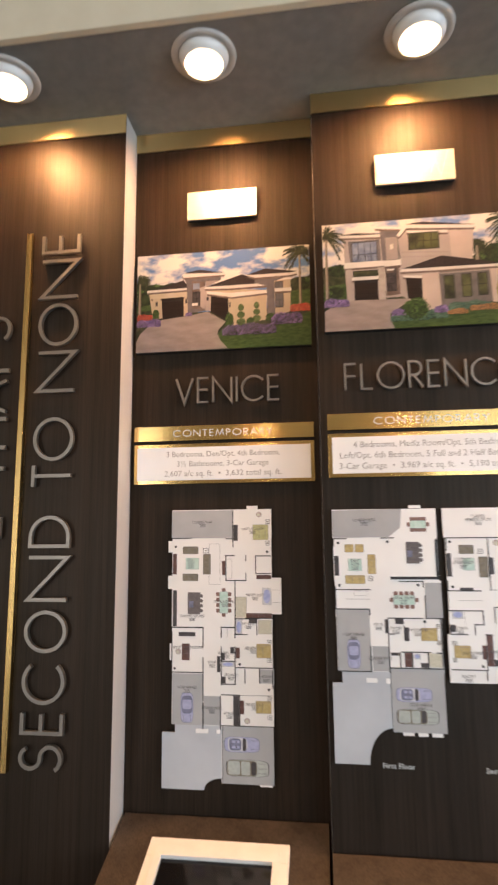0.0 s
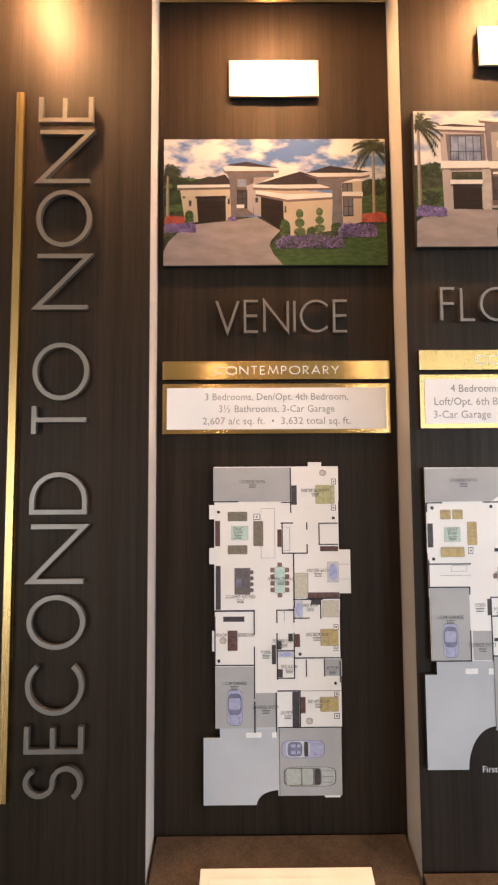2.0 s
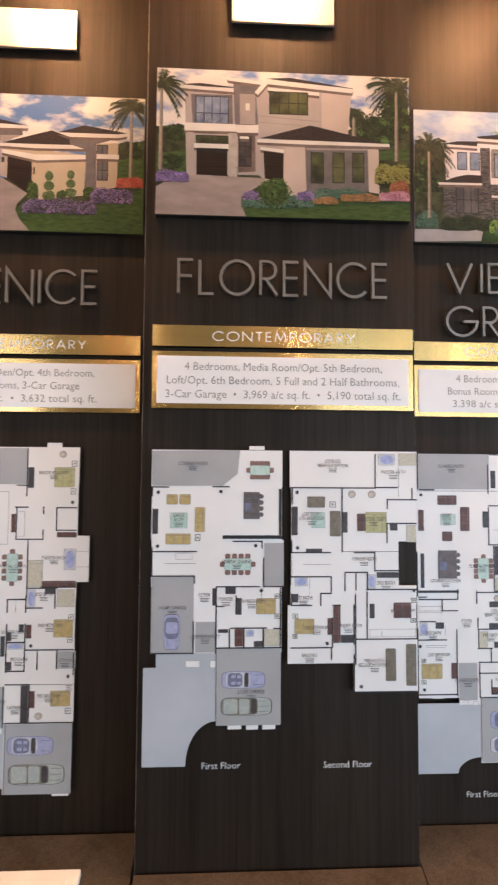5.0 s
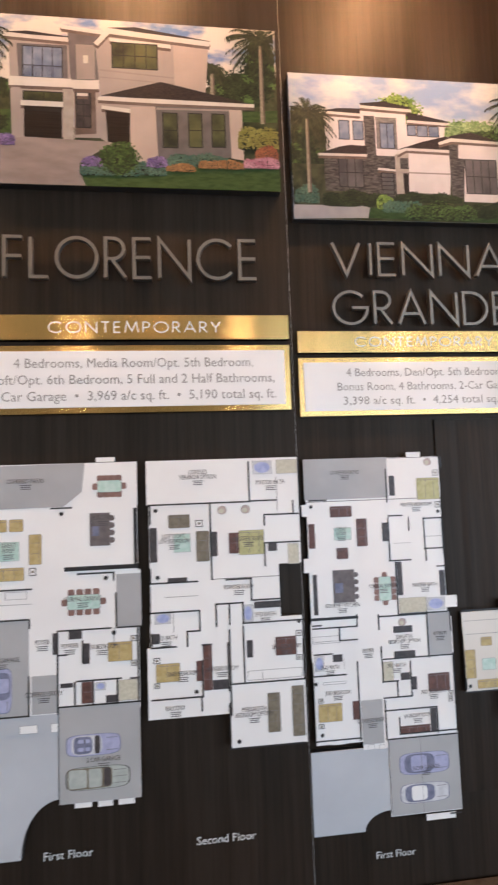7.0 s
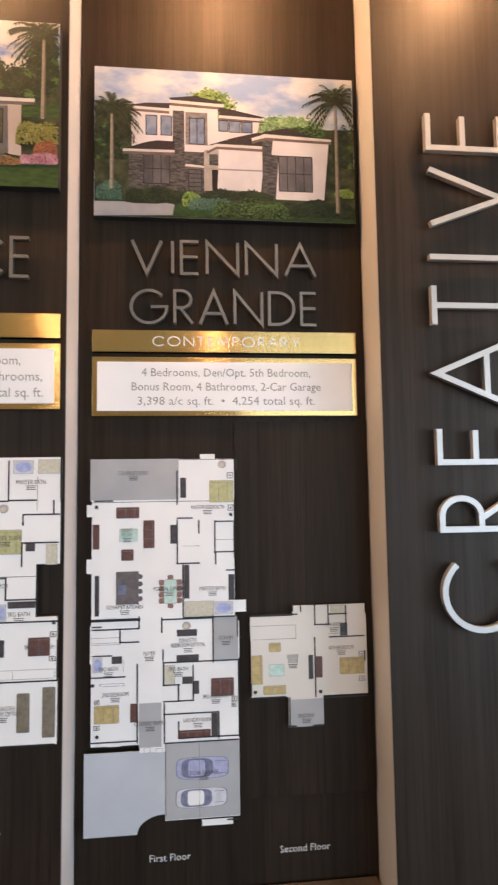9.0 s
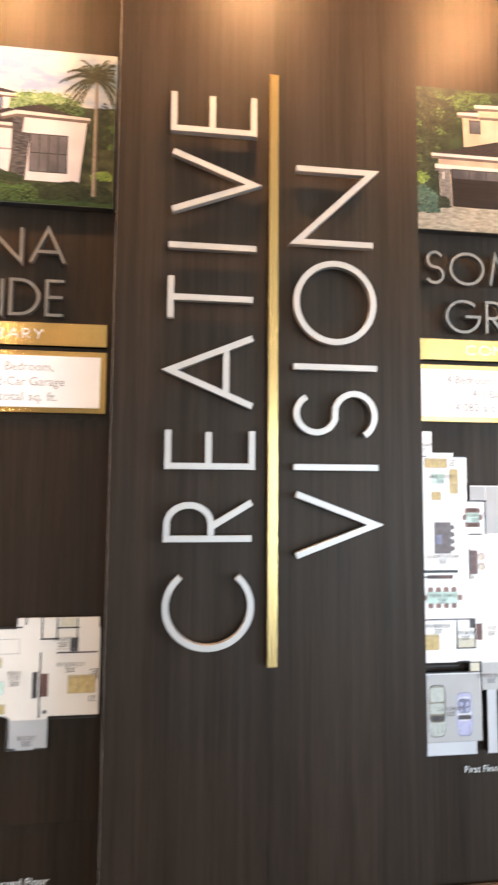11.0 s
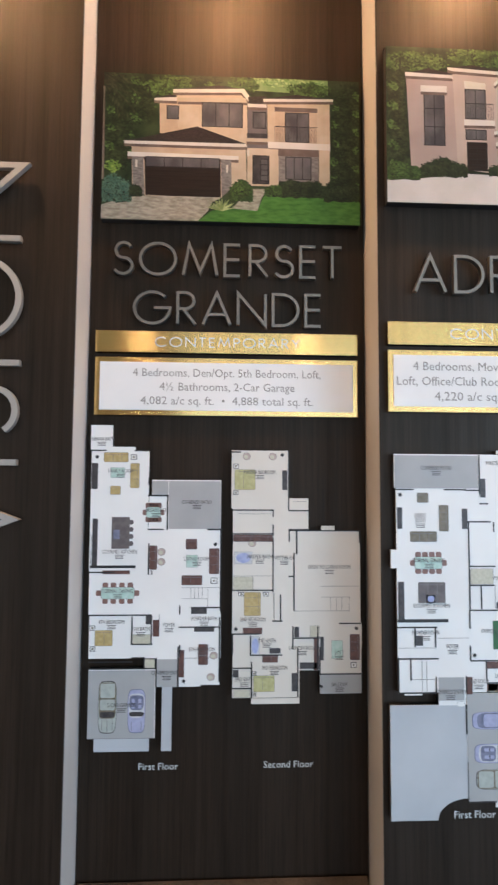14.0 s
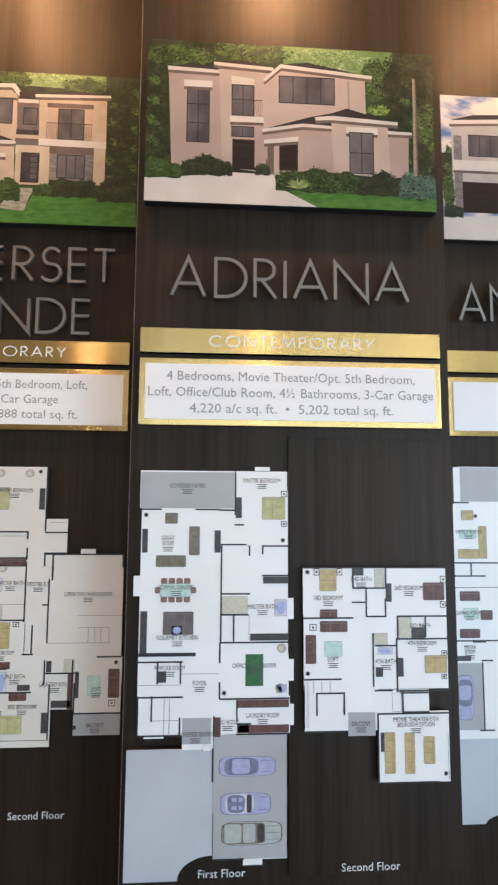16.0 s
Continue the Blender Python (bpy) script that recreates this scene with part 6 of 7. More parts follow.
p.wall(529, 1468, 529, 1539)
p.wall(409, 1278, 409, 1310)
p.wall(405, 1177, 405, 1249)
p.wall(309, 1325, 360, 1325, 0.7)
p.wall(287, 1302, 287, 1342, 0.7)
p.outline(435, 1190, 522, 1204)
p.wall(458, 1190, 458, 1201, 0.7)
p.wall(321, 1271, 321, 1301, 0.7)
p.wall(492, 1454, 492, 1507, 0.7)
p.tub(454, 1513, 485, 1534)
p.patch(493, 1513, 527, 1535, "beige")
p.sofa(317, 1432, 350, 1452, "taupe")
p.sofa(360, 1378, 380, 1425, "taupe")
p.patch(325, 1394, 350, 1422, "aqua")
p.side_table(359, 1432, 371, 1443)
p.plant(297, 1460)
p.plant(298, 1356)
p.patch(287, 1380, 298, 1433, "dark")
p.patch(314, 1348, 344, 1354, "dark")
p.patch(383, 1385, 393, 1423, "dark")
p.sofa(412, 1388, 428, 1420, "brown")
p.sofa(428, 1385, 468, 1423, "olive")
p.armchair(402, 1457)
p.armchair(440, 1457)
p.patch(475, 1389, 489, 1401, "dark")
p.patch(507, 1367, 524, 1399, "beige")
p.tub(431, 1280, 446, 1306)
p.patch(449, 1300, 491, 1310, "dark")
p.tub(293, 1285, 317, 1301)
p.patch(287, 1255, 299, 1270, "dark")
p.sofa(293, 1197, 329, 1224, "tan")
p.side_table(289, 1225, 299, 1234)
p.side_table(289, 1188, 298, 1196)
p.patch(355, 1195, 365, 1225, "brown")
p.sofa(366, 1180, 379, 1248, "brown")
p.patch(380, 1180, 404, 1194, "dark")
p.plant(354, 1179)
p.sofa(481, 1225, 514, 1253, "brown")
p.side_table(514, 1253, 524, 1262)
p.side_table(513, 1216, 523, 1224)
p.patch(435, 1225, 444, 1251, "dark")
p.plant(520, 1276)
p.sofa(465, 1109, 484, 1168, "taupe")
p.sofa(504, 1100, 523, 1176, "taupe")
p.plant(418, 1099)
p.label(365, 1519, "COVERED VERANDA OPTION")
p.label(482, 1499, "MASTER BATH")
p.label(325, 1419, "LOFT/OPT. 6TH BEDROOM")
p.label(443, 1410, "MASTER SUITE")
p.label(425, 1335, "POWDER ROOM")
p.label(466, 1290, "3RD BATH")
p.label(498, 1238, "3RD BEDROOM")
p.label(334, 1208, "2ND BEDROOM")
p.label(394, 1211, "LAUNDRY ROOM")
p.label(309, 1263, "2ND BATH")
p.label(443, 1146, "MEDIA/5TH BEDROOM OPTION")
p.label(321, 1157, "BALCONY")
p.done()

p = FloorPlan(0.5325, "in")
p.board(28, 1462, 284, 1538)
p.board(29, 1245, 283, 1461)
p.board(27, 1180, 290, 1245)
p.board(29, 1039, 287, 1180)
p.board(113, 1025, 159, 1041)
p.board(157, 909, 288, 1042)
p.board(222, 1537, 249, 1547)
p.board(20, 1436, 30, 1457)
p.board(20, 1336, 29, 1361)
p.board(281, 1261, 303, 1282)
p.board(57, 1038, 81, 1045)
p.board(221, 896, 275, 906)
p.grey(26, 1465, 183, 1539)
p.grey(112, 1034, 151, 1109)
p.grey(244, 1176, 288, 1254)
p.grey(158, 910, 288, 1039)
p.drive(18, 889, 157, 1028, 48, 31)
p.patch(121, 1025, 131, 1033, "white")
p.patch(142, 1024, 152, 1031, "white")
p.wall(34, 1464, 65, 1464)
p.wall(180, 1457, 180, 1516)
p.wall(184, 1537, 285, 1537, 0.9)
p.wall(181, 1431, 207, 1431)
p.wall(180, 1351, 180, 1427)
p.wall(179, 1350, 219, 1350)
p.wall(219, 1404, 219, 1426)
p.wall(249, 1424, 281, 1424)
p.wall(248, 1370, 248, 1425)
p.wall(247, 1369, 284, 1369)
p.wall(190, 1256, 190, 1347)
p.wall(191, 1254, 282, 1254)
p.wall(31, 1254, 112, 1254, 5.0)
p.wall(31, 1243, 46, 1243)
p.wall(31, 1238, 111, 1238)
p.wall(112, 1239, 112, 1258)
p.wall(79, 1216, 79, 1237)
p.wall(79, 1215, 111, 1215)
p.wall(32, 1193, 64, 1193)
p.wall(109, 1043, 109, 1176)
p.wall(30, 1156, 87, 1156)
p.wall(28, 1046, 107, 1046)
p.wall(152, 1252, 244, 1252)
p.wall(152, 1230, 152, 1255)
p.wall(243, 1175, 243, 1256)
p.wall(154, 1177, 289, 1177)
p.wall(154, 1181, 154, 1199)
p.wall(155, 1139, 155, 1174)
p.wall(154, 1138, 183, 1138)
p.wall(181, 1111, 181, 1138)
p.wall(207, 1110, 207, 1170)
p.wall(155, 1110, 206, 1110)
p.wall(156, 1039, 156, 1106)
p.wall(155, 1088, 252, 1088)
p.wall(181, 1048, 181, 1074)
p.wall(181, 1046, 251, 1046)
p.wall(252, 1043, 252, 1088)
p.wall(251, 1046, 286, 1046)
p.wall(160, 1039, 286, 1039)
p.wall(288, 1518, 288, 1536)
p.wall(283, 1359, 283, 1422)
p.wall(249, 1348, 249, 1370)
p.wall(269, 1336, 283, 1336)
p.wall(287, 1219, 287, 1253)
p.wall(288, 1097, 288, 1173)
p.wall(158, 916, 158, 1039, 0.9)
p.wall(266, 904, 285, 904)
p.outline(30, 1212, 80, 1224)
p.wall(32, 1215, 111, 1215, 0.7)
p.outline(45, 1141, 86, 1145)
p.wall(190, 1381, 220, 1381, 0.7)
p.wall(248, 1391, 285, 1391, 0.7)
p.wall(85, 1166, 85, 1184, 0.7)
p.wall(217, 911, 217, 1042, 0.7)
p.sofa(72, 1433, 112, 1452, "brown")
p.sofa(120, 1379, 139, 1428, "brown")
p.sofa(81, 1358, 102, 1377, "brown")
p.patch(78, 1392, 109, 1413, "aqua")
p.patch(31, 1379, 42, 1422, "brown")
p.patch(168, 1386, 179, 1419, "dark")
p.patch(35, 1262, 42, 1332, "dark")
p.island(72, 1281, 111, 1338)
p.dining(148, 1274, 187, 1328)
p.sofa(239, 1459, 282, 1498, "olive")
p.patch(186, 1468, 196, 1504, "dark")
p.side_table(271, 1502, 282, 1513)
p.side_table(272, 1443, 282, 1454)
p.armchair(262, 1528)
p.plant(37, 1453)
p.plant(277, 1436)
p.patch(192, 1288, 201, 1347, "dark")
p.patch(272, 1283, 282, 1328, "dark")
p.tub(246, 1258, 279, 1280)
p.patch(193, 1256, 244, 1282, "beige")
p.patch(179, 1222, 214, 1233, "dark")
p.armchair(196, 1240)
p.patch(178, 1178, 217, 1189, "dark")
p.tub(32, 1165, 48, 1190)
p.patch(65, 1179, 82, 1191, "dark")
p.sofa(35, 1078, 77, 1108, "tan")
p.side_table(35, 1110, 44, 1118)
p.side_table(34, 1067, 44, 1075)
p.patch(97, 1078, 108, 1109, "brown")
p.patch(155, 1139, 174, 1172, "beige")
p.patch(188, 1139, 205, 1151, "dark")
p.sofa(239, 1115, 279, 1146, "brown")
p.side_table(275, 1105, 285, 1114)
p.patch(207, 1121, 217, 1143, "dark")
p.side_table(275, 1095, 283, 1104)
p.sofa(181, 1047, 237, 1059, "brown")
p.patch(239, 1046, 250, 1086, "dark")
p.plant(40, 1056)
p.plant(32, 1143)
p.car(176, 974, 269, 1014, "blue")
p.car(175, 926, 266, 962, "white")
p.label(102, 1513, "COVERED PATIO")
p.label(235, 1450, "MASTER BEDROOM")
p.label(91, 1411, "GREAT ROOM")
p.label(87, 1276, "GOURMET KITCHEN")
p.label(165, 1306, "FORMAL DINING")
p.label(243, 1304, "MASTER BATH")
p.label(266, 1216, "ATRIUM")
p.label(198, 1214, "DEN/5TH BEDROOM OPTION")
p.label(130, 1194, "FOYER")
p.label(181, 1165, "3RD BATH")
p.label(59, 1170, "2ND BATH")
p.label(71, 1126, "2ND BEDROOM")
p.label(247, 1115, "3RD BEDROOM")
p.label(215, 1076, "LAUNDRY ROOM")
p.label(131, 1074, "COVERED ENTRY")
p.label(225, 986, "2-CAR GARAGE")
p.done()

p = FloorPlan(0.5325, "in", CREAM_CARD)
p.board(388, 1248, 523, 1268)
p.board(310, 1211, 525, 1250)
p.board(311, 1107, 525, 1211)
p.board(378, 1054, 442, 1107)
p.grey(379, 1054, 442, 1102)
p.wall(312, 1253, 396, 1253)
p.wall(388, 1259, 388, 1270)
p.wall(403, 1258, 403, 1269)
p.wall(429, 1234, 429, 1268)
p.wall(428, 1233, 457, 1233)
p.wall(454, 1232, 454, 1267)
p.wall(487, 1215, 487, 1265)
p.wall(454, 1251, 489, 1251)
p.wall(456, 1210, 520, 1210)
p.wall(428, 1106, 428, 1210)
p.wall(308, 1108, 373, 1108)
p.wall(311, 1114, 311, 1132)
p.wall(443, 1103, 521, 1103)
p.wall(380, 1056, 380, 1105)
p.wall(377, 1056, 391, 1056, 2.8)
p.wall(423, 1055, 441, 1055, 3.3)
p.wall(521, 1166, 521, 1182)
p.wall(313, 1234, 393, 1234, 0.7)
p.wall(393, 1208, 393, 1232, 0.7)
p.wall(316, 1210, 392, 1210, 0.7)
p.wall(454, 1216, 485, 1216, 0.7)
p.patch(459, 1252, 486, 1266, "beige")
p.patch(476, 1212, 489, 1234, "dark")
p.sofa(344, 1188, 365, 1203, "tan")
p.sofa(312, 1132, 331, 1182, "tan")
p.sofa(333, 1113, 373, 1128, "tan")
p.patch(344, 1145, 370, 1165, "aqua")
p.patch(416, 1137, 424, 1179, "dark")
p.patch(430, 1139, 441, 1176, "brown")
p.sofa(474, 1143, 519, 1172, "tan")
p.side_table(510, 1173, 520, 1182)
p.side_table(509, 1129, 519, 1138)
p.plant(318, 1118)
p.plant(437, 1114)
p.label(387, 1178, "BONUS ROOM")
p.label(477, 1190, "4TH BEDROOM")
p.label(464, 1232, "4TH BATH")
p.label(410, 1073, "BALCONY")
p.done()

p = FloorPlan(1.605, "in")
p.board(12, 1552, 52, 1598)
p.board(14, 1410, 120, 1552)
p.board(121, 1410, 155, 1468)
p.board(126, 1468, 254, 1497)
p.board(155, 1406, 254, 1468)
p.board(14, 1331, 156, 1410)
p.board(156, 1331, 253, 1406)
p.board(15, 1252, 254, 1331)
p.board(17, 1174, 255, 1252)
p.board(180, 1126, 254, 1173)
p.board(139, 1124, 178, 1175)
p.board(18, 1034, 138, 1156)
p.board(180, 1123, 219, 1128)
p.board(39, 1552, 94, 1558)
p.grey(157, 1407, 254, 1495)
p.grey(126, 1468, 156, 1495)
p.grey(140, 1123, 177, 1172)
p.grey(18, 1034, 137, 1153)
p.drive(30, 1011, 128, 1034)
p.drive(150, 1011, 168, 1123)
p.wall(12, 1551, 40, 1551)
p.wall(94, 1551, 119, 1551)
p.wall(120, 1489, 120, 1500, 2.2)
p.wall(120, 1468, 156, 1468, 3.0)
p.wall(155, 1406, 155, 1468)
p.wall(121, 1406, 147, 1406)
p.wall(230, 1406, 255, 1406, 3.0)
p.wall(18, 1338, 96, 1338, 5.0)
p.wall(17, 1396, 17, 1334, 0.9)
p.wall(122, 1325, 122, 1379, 2.8)
p.wall(15, 1328, 59, 1328)
p.wall(128, 1325, 128, 1330, 2.2)
p.wall(16, 1251, 129, 1251)
p.wall(94, 1199, 94, 1247)
p.wall(95, 1199, 130, 1199)
p.wall(129, 1199, 129, 1251)
p.wall(180, 1229, 252, 1229)
p.wall(180, 1253, 180, 1267)
p.wall(181, 1176, 181, 1196)
p.wall(201, 1264, 252, 1264)
p.wall(95, 1175, 117, 1175)
p.wall(18, 1156, 137, 1156)
p.wall(139, 1123, 139, 1174)
p.wall(178, 1123, 178, 1193)
p.wall(254, 1260, 254, 1403)
p.wall(253, 1132, 253, 1246)
p.wall(117, 1155, 117, 1174)
p.wall(18, 1168, 95, 1168)
p.wall(143, 1220, 143, 1252, 0.9)
p.wall(183, 1300, 253, 1300, 0.7)
p.wall(183, 1280, 231, 1280, 0.7)
p.wall(200, 1280, 200, 1300, 0.7)
p.wall(207, 1280, 207, 1300, 0.7)
p.wall(214, 1280, 214, 1300, 0.7)
p.wall(221, 1280, 221, 1300, 0.7)
p.wall(231, 1263, 231, 1297, 0.7)
p.wall(20, 1034, 139, 1034, 0.7)
p.sofa(37, 1530, 81, 1547, "tan")
p.sofa(86, 1482, 102, 1527, "tan")
p.sofa(50, 1470, 68, 1485, "tan")
p.patch(50, 1501, 75, 1519, "aqua")
p.side_table(86, 1534, 97, 1544)
p.plant(24, 1539)
p.patch(15, 1480, 26, 1527, "dark")
p.patch(19, 1339, 28, 1425, "dark")
p.island(54, 1371, 86, 1428)
p.dining(113, 1421, 146, 1453)
p.sofa(124, 1333, 137, 1376, "brown")
p.armchair(145, 1365)
p.armchair(145, 1347)
p.sofa(190, 1370, 210, 1388, "brown")
p.sofa(233, 1325, 251, 1371, "brown")
p.sofa(183, 1305, 220, 1322, "brown")
p.patch(191, 1337, 211, 1359, "aqua")
p.side_table(236, 1307, 248, 1318)
p.plant(244, 1379)
p.dining(29, 1273, 105, 1308)
p.patch(39, 1325, 88, 1331, "brown")
p.sofa(28, 1197, 59, 1224, "tan")
p.side_table(18, 1224, 28, 1233)
p.side_table(19, 1187, 29, 1196)
p.patch(119, 1235, 129, 1250, "dark")
p.patch(96, 1199, 128, 1216, "beige")
p.patch(132, 1213, 143, 1242, "brown")
p.patch(201, 1253, 229, 1264, "dark")
p.patch(207, 1221, 243, 1229, "dark")
p.sofa(215, 1162, 232, 1198, "brown")
p.patch(180, 1140, 189, 1188, "brown")
p.armchair(243, 1178)
p.armchair(238, 1140)
p.patch(117, 1156, 136, 1172, "beige")
p.plant(189, 1133)
p.car(35, 1043, 71, 1135, "truck")
p.car(88, 1043, 122, 1120, "sport")
p.label(209, 1456, "COVERED PATIO")
p.label(68, 1513, "FAMILY ROOM")
p.label(134, 1441, "BREAKFAST")
p.label(69, 1365, "GOURMET KITCHEN")
p.label(210, 1352, "LIVING ROOM")
p.label(67, 1294, "FORMAL DINING")
p.label(57, 1239, "4TH BEDROOM")
p.label(110, 1226, "4TH BATH")
p.label(161, 1233, "FOYER")
p.label(225, 1244, "POWDER BATH")
p.label(221, 1189, "5TH BEDROOM")
p.label(158, 1148, "COVERED ENTRY")
p.label(78, 1092, "2-CAR GARAGE")
p.label(32, 1572, "CABANA BATH")
p.done()

p = FloorPlan(1.605, "in", CREAM_CARD)
p.board(273, 1445, 380, 1553)
p.board(381, 1406, 417, 1464)
p.board(276, 1293, 381, 1445)
p.board(381, 1293, 395, 1403)
p.board(395, 1235, 514, 1404)
p.board(276, 1192, 395, 1293)
p.board(395, 1190, 516, 1235)
p.board(277, 1102, 400, 1192)
p.board(400, 1150, 438, 1191)
p.board(438, 1108, 515, 1190)
p.board(312, 1091, 400, 1101)
p.board(441, 1404, 466, 1413)
p.grey(438, 1108, 515, 1142)
p.wall(380, 1444, 380, 1553)
p.wall(273, 1550, 289, 1550)
p.wall(275, 1442, 351, 1442)
p.wall(351, 1431, 351, 1442)
p.wall(275, 1398, 351, 1398)
p.wall(351, 1396, 351, 1414)
p.wall(381, 1406, 416, 1406)
p.wall(381, 1441, 417, 1441)
p.wall(381, 1385, 381, 1406)
p.wall(395, 1362, 395, 1403, 3.0)
p.wall(390, 1259, 390, 1362)
p.wall(395, 1404, 513, 1404)
p.wall(513, 1383, 513, 1402)
p.wall(276, 1295, 351, 1295)
p.wall(276, 1295, 276, 1396, 0.9)
p.wall(351, 1293, 351, 1390)
p.wall(277, 1216, 325, 1216)
p.wall(365, 1239, 365, 1286)
p.wall(353, 1239, 353, 1290, 0.9)
p.wall(351, 1239, 367, 1239)
p.wall(277, 1179, 277, 1216)
p.wall(310, 1179, 310, 1212)
p.wall(310, 1178, 367, 1178)
p.wall(397, 1104, 397, 1188)
p.wall(388, 1191, 388, 1228)
p.wall(390, 1208, 438, 1208)
p.wall(312, 1102, 312, 1165)
p.wall(277, 1155, 310, 1155)
p.wall(277, 1119, 312, 1119)
p.wall(438, 1144, 438, 1191)
p.wall(438, 1143, 515, 1143)
p.wall(475, 1234, 513, 1234)
p.wall(434, 1150, 434, 1228)
p.wall(381, 1320, 390, 1320)
p.wall(390, 1257, 493, 1257, 0.7)
p.wall(493, 1256, 493, 1282, 0.7)
p.wall(441, 1302, 514, 1302, 0.7)
p.wall(441, 1282, 494, 1282, 0.7)
p.wall(458, 1258, 458, 1281, 0.7)
p.wall(469, 1258, 469, 1281, 0.7)
p.wall(479, 1258, 479, 1281, 0.7)
p.wall(286, 1435, 346, 1435, 0.7)
p.wall(314, 1296, 314, 1321, 0.7)
p.wall(388, 1458, 413, 1458, 0.7)
p.wall(276, 1321, 351, 1321, 0.7)
p.armchair(301, 1542)
p.armchair(350, 1542)
p.plant(368, 1545)
p.sofa(279, 1480, 317, 1517, "olive")
p.patch(368, 1480, 377, 1516, "dark")
p.side_table(276, 1519, 286, 1528)
p.side_table(276, 1470, 286, 1478)
p.sofa(277, 1384, 350, 1396, "brown")
p.armchair(312, 1381)
p.tub(280, 1343, 312, 1365)
p.patch(277, 1296, 314, 1319, "beige")
p.sofa(298, 1249, 328, 1291, "tan")
p.side_table(287, 1284, 297, 1292)
p.side_table(333, 1284, 343, 1292)
p.patch(296, 1216, 331, 1227, "brown")
p.plant(283, 1225)
p.tub(311, 1178, 326, 1211)
p.patch(345, 1181, 365, 1190, "dark")
p.sofa(332, 1165, 360, 1178, "brown")
p.sofa(316, 1113, 354, 1141, "olive")
p.side_table(313, 1141, 321, 1149)
p.side_table(313, 1105, 321, 1113)
p.patch(386, 1113, 396, 1145, "dark")
p.patch(280, 1103, 309, 1117, "beige")
p.patch(278, 1139, 288, 1152, "dark")
p.patch(391, 1210, 399, 1228, "dark")
p.patch(420, 1210, 437, 1230, "beige")
p.patch(427, 1150, 436, 1208, "brown")
p.patch(401, 1153, 434, 1164, "dark")
p.sofa(494, 1168, 512, 1214, "brown")
p.patch(460, 1171, 480, 1203, "aqua")
p.side_table(495, 1154, 506, 1164)
p.plant(506, 1225)
p.patch(439, 1168, 445, 1210, "dark")
p.plant(440, 1121)
p.label(326, 1512, "MASTER BEDROOM")
p.label(326, 1356, "MASTER BATH")
p.label(372, 1354, "VESTIBULE")
p.label(314, 1242, "2ND BEDROOM")
p.label(340, 1204, "2ND BATH")
p.label(354, 1155, "3RD BEDROOM")
p.label(299, 1135, "3RD BATH")
p.label(406, 1190, "LAUNDRY ROOM")
p.label(474, 1181, "LOFT")
p.label(474, 1124, "BALCONY")
p.label(456, 1337, "OPEN TO LIVING ROOM")
p.done()

p = FloorPlan(2.135, "out")
p.board(21, 1485, 255, 1544)
p.board(24, 1260, 255, 1485)
p.board(24, 1197, 256, 1260)
p.board(25, 1142, 258, 1197)
p.board(93, 1121, 140, 1143)
p.board(141, 963, 253, 1141)
p.board(202, 1545, 226, 1551)
p.board(14, 1349, 25, 1380)
p.board(255, 1313, 264, 1345)
p.board(256, 1220, 264, 1252)
p.board(258, 1154, 264, 1185)
p.board(187, 955, 216, 963)
p.board(35, 1138, 65, 1144)
p.grey(22, 1485, 169, 1542)
p.grey(93, 1129, 137, 1167)
p.grey(141, 964, 253, 1141)
p.drive(10, 936, 141, 1122, 52, 34)
p.patch(125, 1119, 137, 1127, "white")
p.wall(24, 1483, 54, 1483)
p.wall(109, 1483, 146, 1483)
p.wall(146, 1482, 171, 1482)
p.wall(171, 1476, 171, 1542)
p.wall(171, 1459, 184, 1459)
p.wall(149, 1428, 188, 1428)
p.wall(150, 1352, 150, 1426)
p.wall(150, 1352, 194, 1352)
p.wall(194, 1412, 194, 1426)
p.wall(215, 1426, 255, 1426)
p.wall(215, 1414, 215, 1426)
p.wall(215, 1380, 255, 1380)
p.wall(150, 1281, 150, 1349)
p.wall(150, 1320, 192, 1320)
p.wall(170, 1281, 170, 1320)
p.wall(151, 1278, 255, 1278)
p.wall(27, 1261, 109, 1261, 5.5)
p.wall(23, 1250, 91, 1250)
p.wall(25, 1198, 92, 1198)
p.wall(54, 1219, 54, 1250)
p.wall(89, 1219, 89, 1250)
p.wall(25, 1144, 25, 1199)
p.wall(46, 1164, 46, 1199)
p.wall(26, 1142, 86, 1142)
p.wall(89, 1143, 89, 1167)
p.wall(149, 1249, 149, 1278)
p.wall(149, 1196, 149, 1218)
p.wall(150, 1194, 256, 1194)
p.wall(176, 1162, 176, 1194)
p.wall(177, 1142, 256, 1142)
p.wall(141, 1142, 141, 1168)
p.wall(177, 1157, 197, 1157)
p.wall(140, 1075, 140, 1121)
p.wall(141, 965, 141, 1028, 0.9)
p.wall(255, 1514, 255, 1543)
p.wall(142, 964, 187, 964)
p.wall(47, 1164, 86, 1164, 0.7)
p.wall(65, 1144, 65, 1195, 0.7)
p.wall(73, 1143, 73, 1195, 0.7)
p.wall(194, 1282, 194, 1320, 0.7)
p.wall(26, 1216, 90, 1216, 0.7)
p.wall(92, 1232, 146, 1232, 0.7)
p.sofa(61, 1461, 80, 1477, "taupe")
p.sofa(99, 1412, 115, 1456, "taupe")
p.sofa(48, 1394, 94, 1411, "taupe")
p.plant(31, 1474)
p.patch(26, 1416, 34, 1452, "dark")
p.patch(139, 1416, 148, 1450, "dark")
p.dining(49, 1341, 109, 1375)
p.sofa(61, 1291, 107, 1325, "isle")
p.tub(74, 1291, 90, 1304)
p.patch(26, 1264, 36, 1326, "dark")
p.sofa(214, 1468, 250, 1503, "olive")
